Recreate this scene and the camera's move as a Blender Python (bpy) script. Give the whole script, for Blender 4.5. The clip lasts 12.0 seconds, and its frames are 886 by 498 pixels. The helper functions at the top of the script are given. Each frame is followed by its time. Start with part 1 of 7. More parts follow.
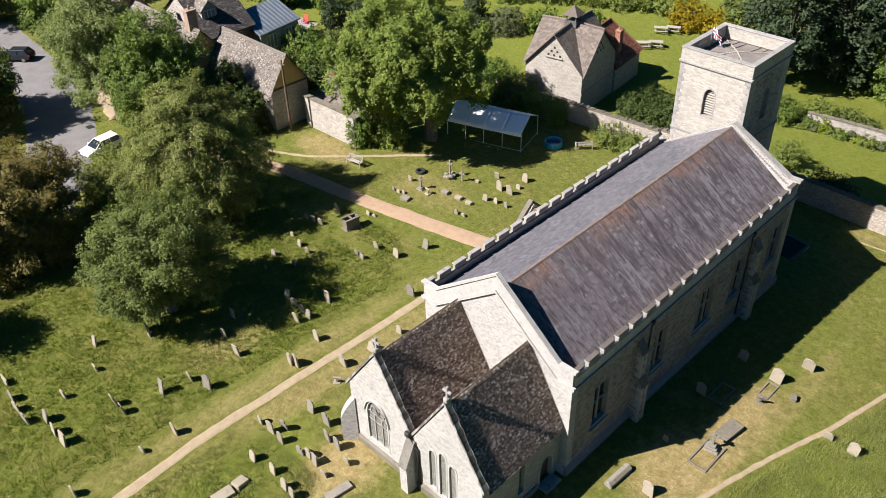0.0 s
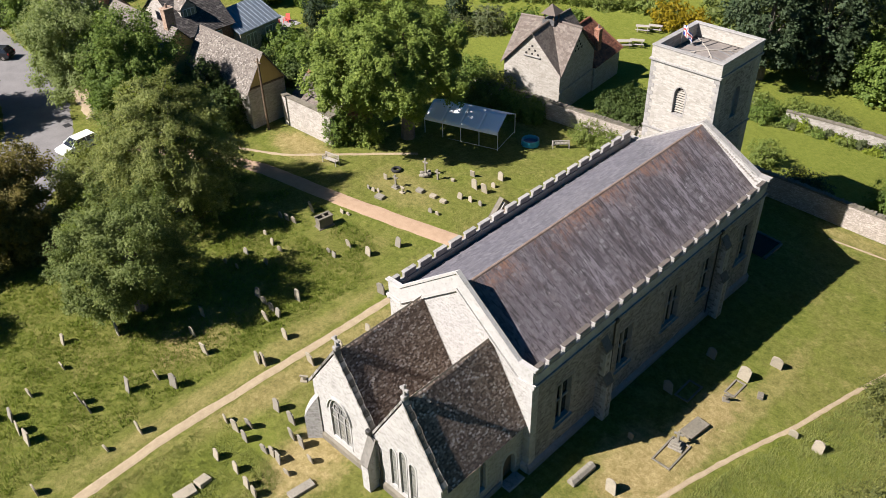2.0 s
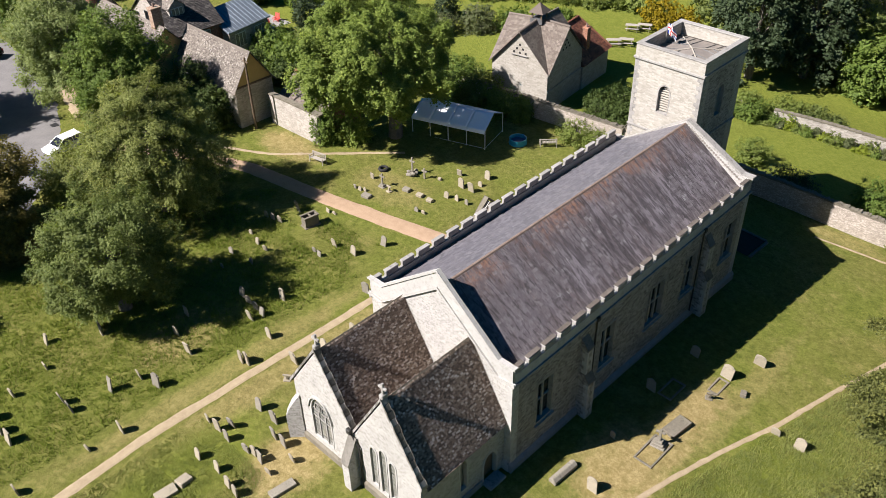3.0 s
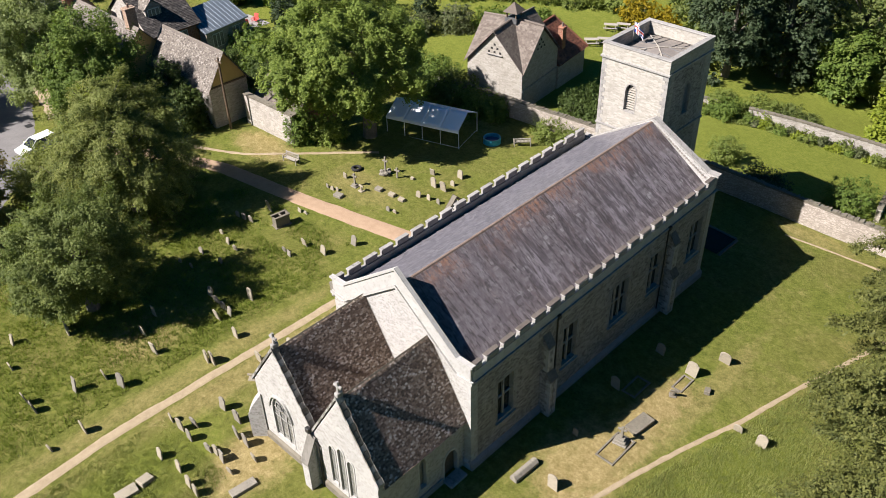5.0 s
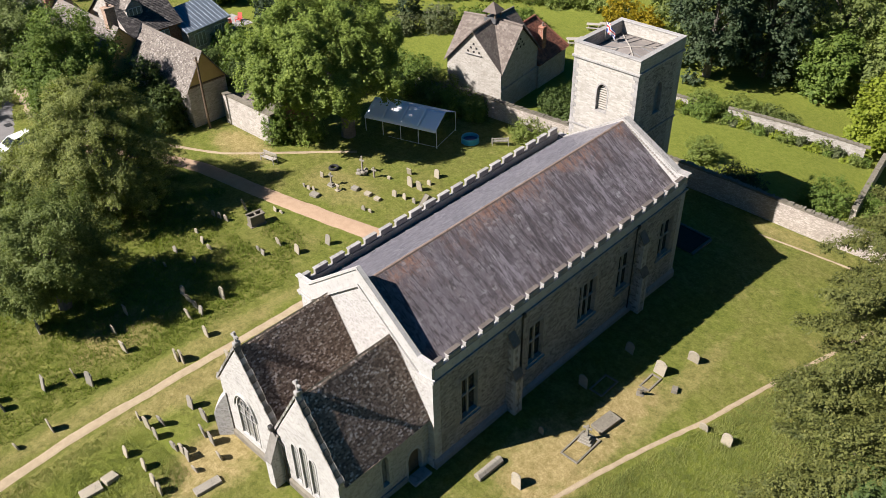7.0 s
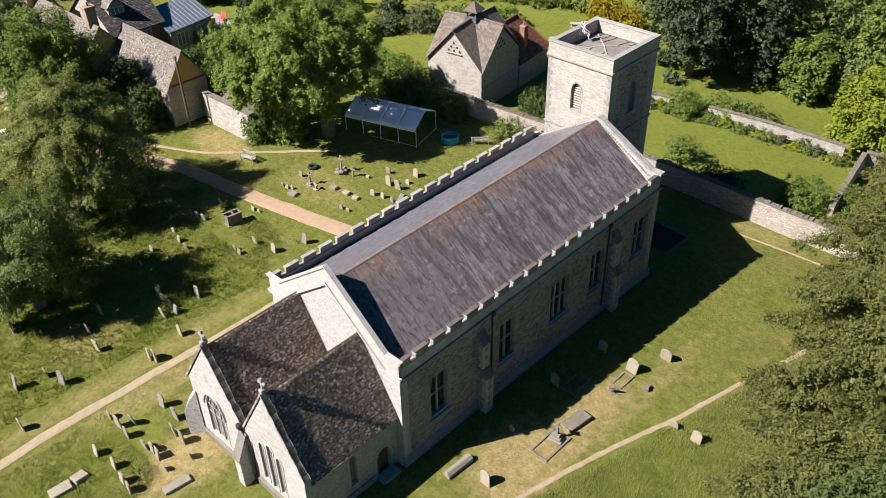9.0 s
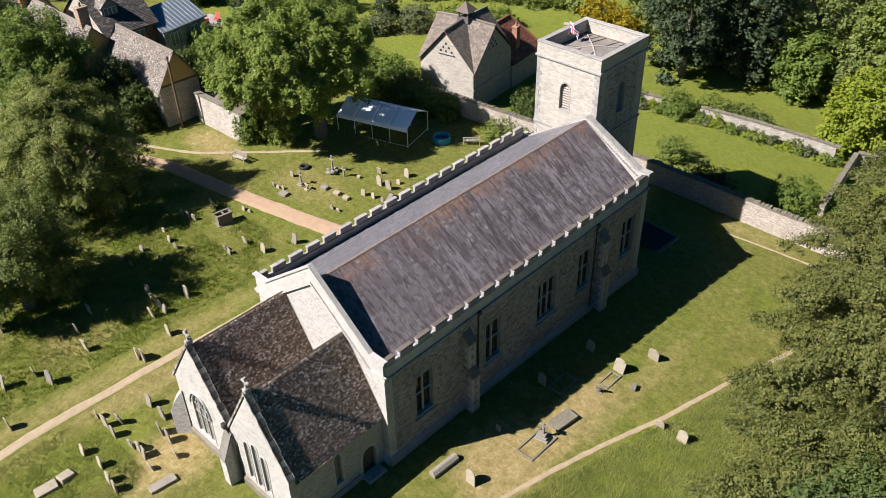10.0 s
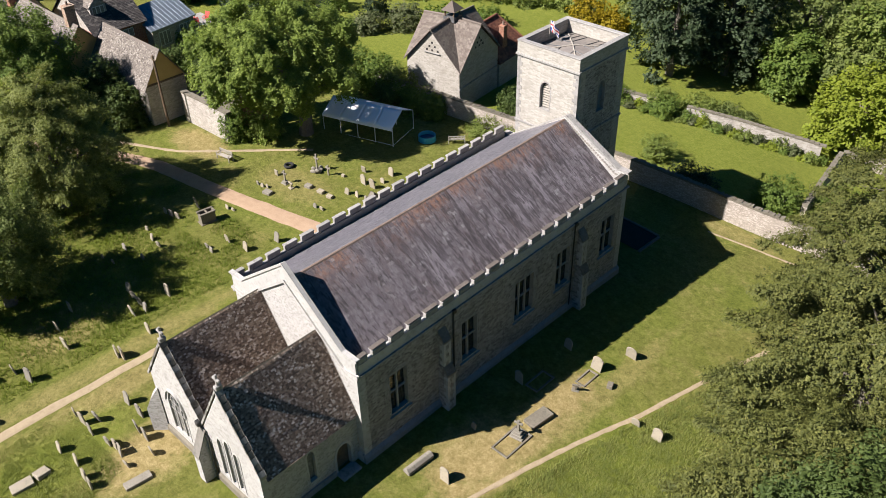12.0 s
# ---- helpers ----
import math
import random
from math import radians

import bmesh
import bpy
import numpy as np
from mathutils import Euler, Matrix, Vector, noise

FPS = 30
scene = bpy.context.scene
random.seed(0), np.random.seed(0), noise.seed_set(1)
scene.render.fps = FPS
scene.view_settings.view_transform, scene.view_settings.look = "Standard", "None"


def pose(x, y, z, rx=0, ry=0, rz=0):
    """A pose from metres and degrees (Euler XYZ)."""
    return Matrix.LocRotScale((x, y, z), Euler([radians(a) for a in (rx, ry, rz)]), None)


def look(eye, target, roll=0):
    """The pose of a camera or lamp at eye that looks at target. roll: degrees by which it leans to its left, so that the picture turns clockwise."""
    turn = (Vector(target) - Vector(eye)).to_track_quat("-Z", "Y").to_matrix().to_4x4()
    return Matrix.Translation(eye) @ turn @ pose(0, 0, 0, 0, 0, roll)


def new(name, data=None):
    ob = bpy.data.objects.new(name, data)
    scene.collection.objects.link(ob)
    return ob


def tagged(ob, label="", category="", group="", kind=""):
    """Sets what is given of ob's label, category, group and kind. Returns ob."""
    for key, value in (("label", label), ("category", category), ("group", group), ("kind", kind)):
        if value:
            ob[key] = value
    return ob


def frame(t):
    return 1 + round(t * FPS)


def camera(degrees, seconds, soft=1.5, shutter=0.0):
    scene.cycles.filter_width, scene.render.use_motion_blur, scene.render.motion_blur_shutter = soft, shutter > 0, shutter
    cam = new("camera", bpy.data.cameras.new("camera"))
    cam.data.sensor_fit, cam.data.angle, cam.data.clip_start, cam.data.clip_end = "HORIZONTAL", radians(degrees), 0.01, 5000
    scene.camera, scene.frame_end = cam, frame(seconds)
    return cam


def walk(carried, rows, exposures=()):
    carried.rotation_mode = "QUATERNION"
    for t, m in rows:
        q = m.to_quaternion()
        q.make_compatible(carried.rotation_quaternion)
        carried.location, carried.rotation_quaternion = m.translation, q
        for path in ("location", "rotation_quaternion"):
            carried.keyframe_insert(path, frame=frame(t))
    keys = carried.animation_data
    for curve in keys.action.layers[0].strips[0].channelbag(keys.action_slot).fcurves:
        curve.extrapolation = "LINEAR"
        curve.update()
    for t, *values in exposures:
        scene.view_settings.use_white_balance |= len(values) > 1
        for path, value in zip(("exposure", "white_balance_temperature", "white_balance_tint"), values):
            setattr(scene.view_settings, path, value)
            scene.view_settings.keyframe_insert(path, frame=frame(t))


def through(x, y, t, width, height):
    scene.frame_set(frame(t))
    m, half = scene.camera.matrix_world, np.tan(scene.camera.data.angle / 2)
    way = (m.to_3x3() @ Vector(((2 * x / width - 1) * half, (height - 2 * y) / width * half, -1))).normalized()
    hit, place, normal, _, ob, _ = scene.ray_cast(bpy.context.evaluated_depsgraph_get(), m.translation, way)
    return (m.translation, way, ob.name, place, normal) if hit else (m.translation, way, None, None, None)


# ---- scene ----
cam = camera(56.1, 12.0, 0.7)
PATH = [
    (0, (23.691, -27.648, 40.832), (22.542, -26.515, 39.650), -1.7),
    (0.5, (24.040, -27.291, 40.811), (22.894, -26.157, 39.628), -1.7),
    (1, (24.401, -26.952, 40.787), (23.257, -25.816, 39.604), -1.7),
    (1.5, (24.799, -26.599, 40.736), (23.653, -25.464, 39.553), -1.6),
    (2, (25.172, -26.205, 40.646), (24.028, -25.069, 39.464), -1.6),
    (2.5, (25.551, -25.845, 40.589), (24.408, -24.706, 39.407), -1.6),
    (3, (25.891, -25.524, 40.552), (24.751, -24.384, 39.369), -1.6),
    (5, (27.505, -24.171, 40.451), (26.372, -23.023, 39.269), -1.6),
    (5.5, (27.922, -23.815, 40.461), (26.791, -22.665, 39.279), -1.6),
    (6, (28.337, -23.496, 40.469), (27.208, -22.344, 39.287), -1.6),
    (6.5, (28.722, -23.182, 40.445), (27.592, -22.031, 39.263), -1.6),
    (7, (29.080, -22.869, 40.438), (27.950, -21.719, 39.256), -1.5),
    (9, (30.358, -21.826, 40.429), (29.234, -20.670, 39.245), -1.4),
    (9.5, (30.742, -21.538, 40.413), (29.618, -20.382, 39.230), -1.5),
    (10, (31.073, -21.303, 40.403), (29.948, -20.147, 39.221), -1.4),
    (10.5, (31.417, -21.071, 40.402), (30.292, -19.914, 39.220), -1.4),
    (11, (31.761, -20.795, 40.423), (30.634, -19.642, 39.240), -1.4),
    (11.5, (32.066, -20.566, 40.445), (30.940, -19.412, 39.262), -1.4),
    (12, (32.358, -20.326, 40.456), (31.232, -19.173, 39.272), -1.4),
]
walk(cam, [(t, look(eye, target, roll)) for t, eye, target, roll in PATH])

# ---- daylight ----
SUN = Vector((-0.48, -0.945, 1.0)).normalized()
world = bpy.data.worlds.new("world")
scene.world = world
world.use_nodes = True
wn = world.node_tree
sky = wn.nodes.new("ShaderNodeTexSky")
sky.sky_type = "NISHITA"
sky.sun_disc = False
sky.ozone_density = 3.0
sky.sun_elevation = radians(43.3)
sky.sun_rotation = radians(206.9)
wn.nodes["Background"].inputs["Strength"].default_value = 0.0235
tint = wn.nodes.new("ShaderNodeHueSaturation")
tint.inputs["Saturation"].default_value = 1.75
wn.links.new(sky.outputs["Color"], tint.inputs["Color"])
wn.links.new(tint.outputs["Color"], wn.nodes["Background"].inputs["Color"])
sun_data = bpy.data.lights.new("sun", "SUN")
sun_data.energy = 4.9
sun_data.angle = radians(0.55)
sun_data.color = (1.0, 0.945, 0.93)
sun = new("sun", sun_data)
sun.matrix_world = look(SUN * 200, (0, 0, 0))
scene.view_settings.exposure = 1.35


def rise(x, y):
    """Height of the ground."""
    k = min(1.2, max(0.3, 0.55 + 0.02 * (x + 22)))
    s = 0.5 * (x + math.sqrt(x * x + 4))
    t = min(max(0.0, y + 5), 75)
    return 0.32 - 0.0009 * t * t * k - 0.05 * min(s, 40)

# ---- materials ----
class Mat:
    """A small builder of node materials; coordinates are the object's own, in metres."""

    def __init__(self, name, rough=0.85, metal=0.0):
        self.m = bpy.data.materials.new(name)
        self.m.use_nodes = True
        self.t = self.m.node_tree
        self.b = self.t.nodes["Principled BSDF"]
        self.b.inputs["Roughness"].default_value = rough
        self.b.inputs["Metallic"].default_value = metal
        self.b.inputs["Specular IOR Level"].default_value = 0.3
        self.co = self.node("ShaderNodeTexCoord").outputs["Object"]

    def node(self, kind, **props):
        n = self.t.nodes.new(kind)
        for k, v in props.items():
            if k == "op":
                n.operation = v
            elif k == "blend":
                n.blend_type = v
        return n

    def put(self, socket, value):
        if isinstance(value, (int, float)):
            socket.default_value = value
        elif isinstance(value, tuple):
            socket.default_value = value if len(value) == 4 or socket.type == "VECTOR" else (*value, 1)
        else:
            self.t.links.new(value, socket)

    def noise(self, scale, detail=4.0, rough=0.55, co=None, distort=0.0):
        n = self.node("ShaderNodeTexNoise")
        self.put(n.inputs["Vector"], co or self.co)
        n.inputs["Scale"].default_value = scale
        n.inputs["Detail"].default_value = detail
        n.inputs["Roughness"].default_value = rough
        n.inputs["Distortion"].default_value = distort
        return n.outputs["Fac"]

    def cells(self, scale, co=None, feature="F1"):
        n = self.node("ShaderNodeTexVoronoi")
        n.feature = feature
        self.put(n.inputs["Vector"], co or self.co)
        n.inputs["Scale"].default_value = scale
        return n

    def ramp(self, fac, *stops):
        n = self.node("ShaderNodeValToRGB")
        self.put(n.inputs["Fac"], fac)
        e = n.color_ramp.elements
        while len(e) < len(stops):
            e.new(0.5)
        for el, (p, c) in zip(e, stops):
            el.position = p
            el.color = (*c, 1) if isinstance(c, tuple) else (c, c, c, 1)
        return n.outputs["Color"]

    def mix(self, fac, a, b, blend="MIX"):
        n = self.node("ShaderNodeMix")
        n.data_type = "RGBA"
        n.blend_type = blend
        self.put(n.inputs["Factor"], fac)
        self.put(n.inputs["A"], a)
        self.put(n.inputs["B"], b)
        return n.outputs["Result"]

    def math(self, op, a, b=0.0, clamp=False):
        n = self.node("ShaderNodeMath", op=op)
        n.use_clamp = clamp
        self.put(n.inputs[0], a)
        self.put(n.inputs[1], b)
        return n.outputs[0]

    def split(self, co=None):
        n = self.node("ShaderNodeSeparateXYZ")
        self.put(n.inputs[0], co or self.co)
        return n.outputs

    def join(self, x, y, z):
        n = self.node("ShaderNodeCombineXYZ")
        for i, v in enumerate((x, y, z)):
            self.put(n.inputs[i], v)
        return n.outputs[0]

    def island(self):
        return self.node("ShaderNodeNewGeometry").outputs["Random Per Island"]

    def each(self):
        return self.node("ShaderNodeObjectInfo").outputs["Random"]

    def bump(self, height, strength=0.5, distance=0.02):
        n = self.node("ShaderNodeBump")
        n.inputs["Strength"].default_value = strength
        n.inputs["Distance"].default_value = distance
        self.put(n.inputs["Height"], height)
        self.t.links.new(n.outputs["Normal"], self.b.inputs["Normal"])

    def colour(self, value):
        self.put(self.b.inputs["Base Color"], value)
        return self.m


def plain(name, a, b, scale=3.0, rough=0.8, metal=0.0, bump=0.15):
    """Two tones, mixed at two scales, with fine relief."""
    k = Mat(name, rough, metal)
    n = k.mix(0.5, k.noise(scale), k.noise(scale * 9))
    k.bump(k.noise(scale * 14), bump, 0.01)
    return k.colour(k.ramp(n, (0.3, a), (0.7, b)))


def masonry(name, a, b, mortar, wide=0.42, high=0.17, joint=0.07, stain=(0.22, 0.2, 0.16), rough=0.9, relief=0.6, stains=0.5, uneven=0.75, speck=7.0):
    """Coursed rubble on upright walls along x or y: every stone its own tone."""
    k = Mat(name, rough)
    x, y, z = k.split()
    u = k.math("ADD", x, y)
    uv = k.join(k.math("ADD", k.math("DIVIDE", u, wide), k.math("MULTIPLY", k.noise(1.1, 2.0), 0.8)), k.math("ADD", k.math("DIVIDE", z, high), k.math("MULTIPLY", k.noise(1.7, 2.0), 0.9)), 0.0)
    stone = k.cells(1.0, uv)
    stone.inputs["Randomness"].default_value = uneven
    edge = k.cells(1.0, uv, "DISTANCE_TO_EDGE")
    edge.inputs["Randomness"].default_value = uneven
    r = k.split(stone.outputs["Color"])[0]
    gap = k.ramp(edge.outputs["Distance"], (0.0, 1.0), (joint, 0.0))
    tone = k.mix(0.38, r, k.noise(9.0, 6.0, 0.75))
    col = k.ramp(tone, (0.22, a), (0.7, b))
    col = k.mix(gap, col, mortar)
    big = k.noise(0.35, 5.0, 0.65)
    col = k.mix(k.math("MULTIPLY", k.ramp(big, (0.5, 0.0), (0.72, 1.0)), stains), col, stain)
    spots = k.ramp(k.noise(speck, 7.0, 0.8), (0.53, 0.0), (0.63, 1.0))
    col = k.mix(k.math("MULTIPLY", spots, 0.45), col, stain)
    h = k.mix(0.4, k.ramp(edge.outputs["Distance"], (0.0, 0.0), (joint * 1.8, 1.0)), k.noise(16.0, 5.0))
    k.bump(h, relief, 0.035)
    return k.colour(col)


RUBBLE = masonry("rubble_limestone", (0.245, 0.231, 0.208), (0.4, 0.382, 0.35), (0.41, 0.392, 0.37), 0.17, 0.1, 0.1, (0.19, 0.178, 0.165), relief=0.55, stains=0.3, speck=19.0)
# Browner rubble for the +x side, with part of that side's shade in it.
BROWN_SHADE_STONE = masonry("grey_brown_shade_rubble", (0.13, 0.117, 0.106), (0.35, 0.325, 0.3), (0.27, 0.25, 0.232), 0.24, 0.12, 0.12, (0.088, 0.082, 0.076), relief=0.9, speck=14.0)
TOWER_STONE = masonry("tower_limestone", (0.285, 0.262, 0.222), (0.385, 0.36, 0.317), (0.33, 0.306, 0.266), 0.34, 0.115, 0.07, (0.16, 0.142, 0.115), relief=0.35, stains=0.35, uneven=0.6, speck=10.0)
WALL_STONE = masonry("boundary_limestone", (0.29, 0.25, 0.208), (0.46, 0.405, 0.35), (0.24, 0.203, 0.168), 0.27, 0.085, 0.1, (0.19, 0.16, 0.13), relief=0.6, stains=0.35)
RENDERED = masonry("lime_washed_stone", (0.27, 0.243, 0.208), (0.4, 0.367, 0.322), (0.35, 0.317, 0.28), 0.36, 0.15, 0.08, (0.153, 0.132, 0.110), relief=0.45, stains=0.4)
DOVE_STONE = masonry("dovecote_stone", (0.27, 0.245, 0.205), (0.37, 0.343, 0.3), (0.33, 0.302, 0.262), 0.34, 0.14, 0.07, (0.2, 0.176, 0.145), relief=0.4, stains=0.35)


def ashlar(name, a, b, stain=(0.2, 0.19, 0.165), amount=0.6):
    k = Mat(name, 0.85)
    tone = k.mix(0.5, k.noise(1.2, 5.0), k.noise(9.0, 5.0, 0.7))
    col = k.ramp(tone, (0.3, a), (0.7, b))
    col = k.mix(k.math("MULTIPLY", k.ramp(k.noise(2.6, 7.0, 0.78), (0.52, 0.0), (0.66, 1.0)), amount), col, stain)
    col = k.mix(k.math("MULTIPLY", k.each(), 0.25), col, stain)
    k.bump(k.noise(22.0, 5.0), 0.3, 0.012)
    return k.colour(col)


ASHLAR = ashlar("dressed_limestone", (0.325, 0.312, 0.29), (0.45, 0.436, 0.412))
COPING = ashlar("weathered_coping", (0.22, 0.207, 0.19), (0.36, 0.342, 0.318), (0.085, 0.079, 0.073), 0.7)
PLINTH = ashlar("grey_blue_plinth", (0.2, 0.2, 0.205), (0.31, 0.31, 0.315), (0.12, 0.12, 0.12), 0.5)
COPING_DARK = ashlar("dark_mossy_coping", (0.093, 0.085, 0.072), (0.204, 0.187, 0.162), (0.051, 0.047, 0.038), 0.7)
MERLON_CAP = ashlar("brown_lichened_cap", (0.076, 0.061, 0.051), (0.143, 0.122, 0.105), (0.041, 0.036, 0.031), 0.6)
GRAVE = ashlar("lichened_headstone", (0.215, 0.183, 0.13), (0.36, 0.315, 0.24), (0.105, 0.097, 0.07), 0.75)
TOMB = ashlar("mossy_tomb_stone", (0.1, 0.086, 0.064), (0.215, 0.19, 0.148), (0.062, 0.058, 0.041), 0.7)
GRAVE_DARK = ashlar("dark_headstone", (0.15, 0.133, 0.105), (0.27, 0.243, 0.195), (0.070, 0.070, 0.058), 0.6)


def slates(name, stops, moss, lichen=0.2, rough=0.6, patch=(0.3, 0.13, 0.06), patched=0.0, streak=0.0, rust=False):
    """Slates differ one by one; moss, lichen and a rusty bloom lie over them."""
    k = Mat(name, rough)
    k.b.inputs["Specular IOR Level"].default_value = 0.35
    r = k.math("FRACT", k.math("ADD", k.island(), k.each()))
    col = k.ramp(r, *stops)
    col = k.mix(k.math("MULTIPLY", k.ramp(k.noise(0.5, 5.0, 0.7), (0.45, 0.0), (0.7, 1.0)), 0.6), col, moss)
    col = k.mix(k.math("MULTIPLY", k.ramp(k.noise(0.9, 6.0, 0.75), (0.56, 0.0), (0.7, 1.0)), patched), col, patch)
    if streak:
        x, y, z = k.split()
        run = k.join(k.math("MULTIPLY", x, 0.55), k.math("MULTIPLY", y, 2.9), k.math("MULTIPLY", z, 0.55))
        fine = k.join(k.math("MULTIPLY", x, 1.5), k.math("MULTIPLY", y, 6.0), k.math("MULTIPLY", z, 1.5))
        west = k.ramp(k.math("DIVIDE", k.math("ADD", y, k.math("MULTIPLY", k.noise(0.25, 3.0), 8.0)), 26.0), (0.2, 0.3), (0.55, 1.0))
        pale = k.ramp(k.noise(0.5, 5.0, 0.6, run), (0.48, 0.0), (0.58, 1.0))
        col = k.mix(k.math("MULTIPLY", k.math("MULTIPLY", pale, west), 0.75), col, (0.25, 0.222, 0.242))
        dark = k.ramp(k.noise(1.0, 5.0, 0.6, run), (0.5, 0.0), (0.56, 1.0))
        col = k.mix(k.math("MULTIPLY", k.math("MULTIPLY", dark, west), streak), col, (0.03, 0.023, 0.026))
        dash = k.ramp(k.noise(1.0, 4.0, 0.6, fine), (0.54, 0.0), (0.6, 1.0))
        col = k.mix(k.math("MULTIPLY", dash, streak), col, (0.03, 0.025, 0.027))
        col = k.mix(k.math("MULTIPLY", k.ramp(k.noise(0.8, 7.0, 0.8, run), (0.55, 0.0), (0.68, 1.0)), streak * 0.4), col, patch)
        col = k.mix(k.math("MULTIPLY", k.ramp(k.noise(3.4, 5.0, 0.8), (0.6, 0.0), (0.66, 1.0)), 0.9), col, (0.022, 0.018, 0.018))
        if rust:
            # rust-coloured lichen in patches below the ridge
            high = k.ramp(k.math("DIVIDE", k.math("SUBTRACT", z, 9.6), 1.4), (0.0, 0.0), (0.5, 0.18), (1.0, 1.0))
            here = k.ramp(k.noise(0.42, 3.0, 0.6), (0.43, 0.1), (0.57, 1.0))
            spot = k.ramp(k.mix(0.5, k.noise(1.3, 7.0, 0.8, run), k.noise(3.0, 6.0, 0.8)), (0.45, 0.0), (0.58, 1.0))
            col = k.mix(k.math("MULTIPLY", k.math("MULTIPLY", k.math("MULTIPLY", spot, high), here), 0.9), col, (0.33, 0.155, 0.08))
    col = k.mix(k.math("MULTIPLY", k.ramp(k.noise(5.0, 6.0, 0.8), (0.62, 0.0), (0.68, 1.0)), lichen), col, (0.45, 0.43, 0.38))
    col = k.mix(k.math("MULTIPLY", k.ramp(k.noise(13.0, 6.0, 0.8), (0.52, 0.0), (0.68, 1.0)), min(0.5, lichen)), col, (0.3, 0.285, 0.26))
    col = k.mix(k.math("MULTIPLY", k.ramp(k.noise(19.0, 5.0, 0.8), (0.42, 0.0), (0.62, 1.0)), 0.5), col, (0.05, 0.043, 0.043))
    k.bump(k.noise(18.0, 5.0), 0.35, 0.015)
    return k.colour(col)


SLATE_S = slates("purple_grey_slate", ((0.0, (0.085, 0.073, 0.078)), (0.2, (0.115, 0.1, 0.107)), (0.5, (0.14, 0.123, 0.131)), (0.94, (0.175, 0.157, 0.165)), (0.985, (0.21, 0.195, 0.2)), (0.996, (0.27, 0.26, 0.26)), (1.0, (0.36, 0.35, 0.34))),
                 (0.11, 0.086, 0.09), 0.45, patch=(0.165, 0.105, 0.09), patched=0.3, streak=0.8, rust=True)
SLATE_N = slates("smooth_blue_slate", ((0.0, (0.09, 0.087, 0.1)), (0.5, (0.135, 0.128, 0.145)), (1.0, (0.185, 0.175, 0.19))), (0.12, 0.112, 0.125), 0.1, 0.42)
STONE_SLATE = slates("mossy_stone_slate", ((0.0, (0.07, 0.049, 0.034)), (0.3, (0.155, 0.108, 0.074)), (0.6, (0.25, 0.182, 0.13)), (0.84, (0.38, 0.305, 0.24)), (1.0, (0.64, 0.58, 0.51))),
                    (0.1, 0.068, 0.044), 0.7, 0.9)
PALE_SLATE = slates("pale_stone_slate", ((0.0, (0.07, 0.057, 0.046)), (0.3, (0.14, 0.118, 0.097)), (0.8, (0.2, 0.172, 0.143)), (1.0, (0.33, 0.298, 0.257))), (0.135, 0.11, 0.088), 0.5, 0.9)
CLAY_TILE = slates("brown_clay_tile", ((0.0, (0.115, 0.09, 0.072)), (0.5, (0.16, 0.13, 0.106)), (1.0, (0.215, 0.18, 0.15))), (0.13, 0.102, 0.08), 0.15, 0.9)
RED_TILE = slates("red_clay_tile", ((0.0, (0.13, 0.044, 0.026)), (0.5, (0.235, 0.08, 0.045)), (1.0, (0.32, 0.13, 0.07))), (0.17, 0.072, 0.043), 0.1, 0.85)
DARK_SLATE = slates("dark_cottage_slate", ((0.0, (0.028, 0.025, 0.024)), (0.6, (0.056, 0.049, 0.045)), (1.0, (0.140, 0.126, 0.112))), (0.042, 0.035, 0.028), 0.3, 0.85)
RIDGE = plain("rusty_ridge_tile", (0.12, 0.075, 0.055), (0.25, 0.195, 0.16), 2.2, 0.9)
LEAD = plain("lead_sheet", (0.165, 0.146, 0.131), (0.270, 0.235, 0.205), 1.5, 0.6, 0.2)
LEAD_DARK = plain("dark_lead_gutter", (0.06, 0.06, 0.062), (0.12, 0.118, 0.115), 1.5, 0.6)
IRON = plain("black_iron", (0.015, 0.015, 0.016), (0.035, 0.033, 0.03), 6, 0.5)
OAK = plain("weathered_oak", (0.08, 0.055, 0.035), (0.15, 0.11, 0.075), 5, 0.75)
GREY_WOOD = plain("silvered_timber", (0.216, 0.192, 0.160), (0.360, 0.328, 0.280), 7, 0.85)
YELLOW = plain("ochre_limewash", (0.368, 0.264, 0.096), (0.464, 0.336, 0.136), 1.4, 0.9)
BUFF_BRICK = masonry("buff_brick", (0.24, 0.15, 0.1), (0.36, 0.25, 0.18), (0.3, 0.26, 0.21), 0.24, 0.08, 0.08, (0.16, 0.12, 0.09), relief=0.3, uneven=0.15)
BRICK = masonry("red_brick", (0.2, 0.075, 0.045), (0.34, 0.15, 0.09), (0.3, 0.25, 0.2), 0.24, 0.08, 0.08, (0.12, 0.08, 0.06), relief=0.3, uneven=0.15)
WHITE_PAINT = plain("white_paint", (0.576, 0.568, 0.544), (0.656, 0.648, 0.624), 3, 0.5)
# near-black that puts the shade of openings and hollows into the colour
INSIDE_SHADE = plain("inside_shade", (0.012, 0.011, 0.01), (0.03, 0.027, 0.025), 3, 0.9)
BARK = plain("grey_bark", (0.07, 0.058, 0.045), (0.19, 0.165, 0.135), 4, 0.95, bump=0.6)
METAL_ROOF = plain("standing_seam_zinc", (0.17, 0.2, 0.235), (0.25, 0.28, 0.31), 0.9, 0.35, 0.5)
TYRE = plain("black_rubber", (0.012, 0.012, 0.012), (0.025, 0.024, 0.023), 9, 0.75)


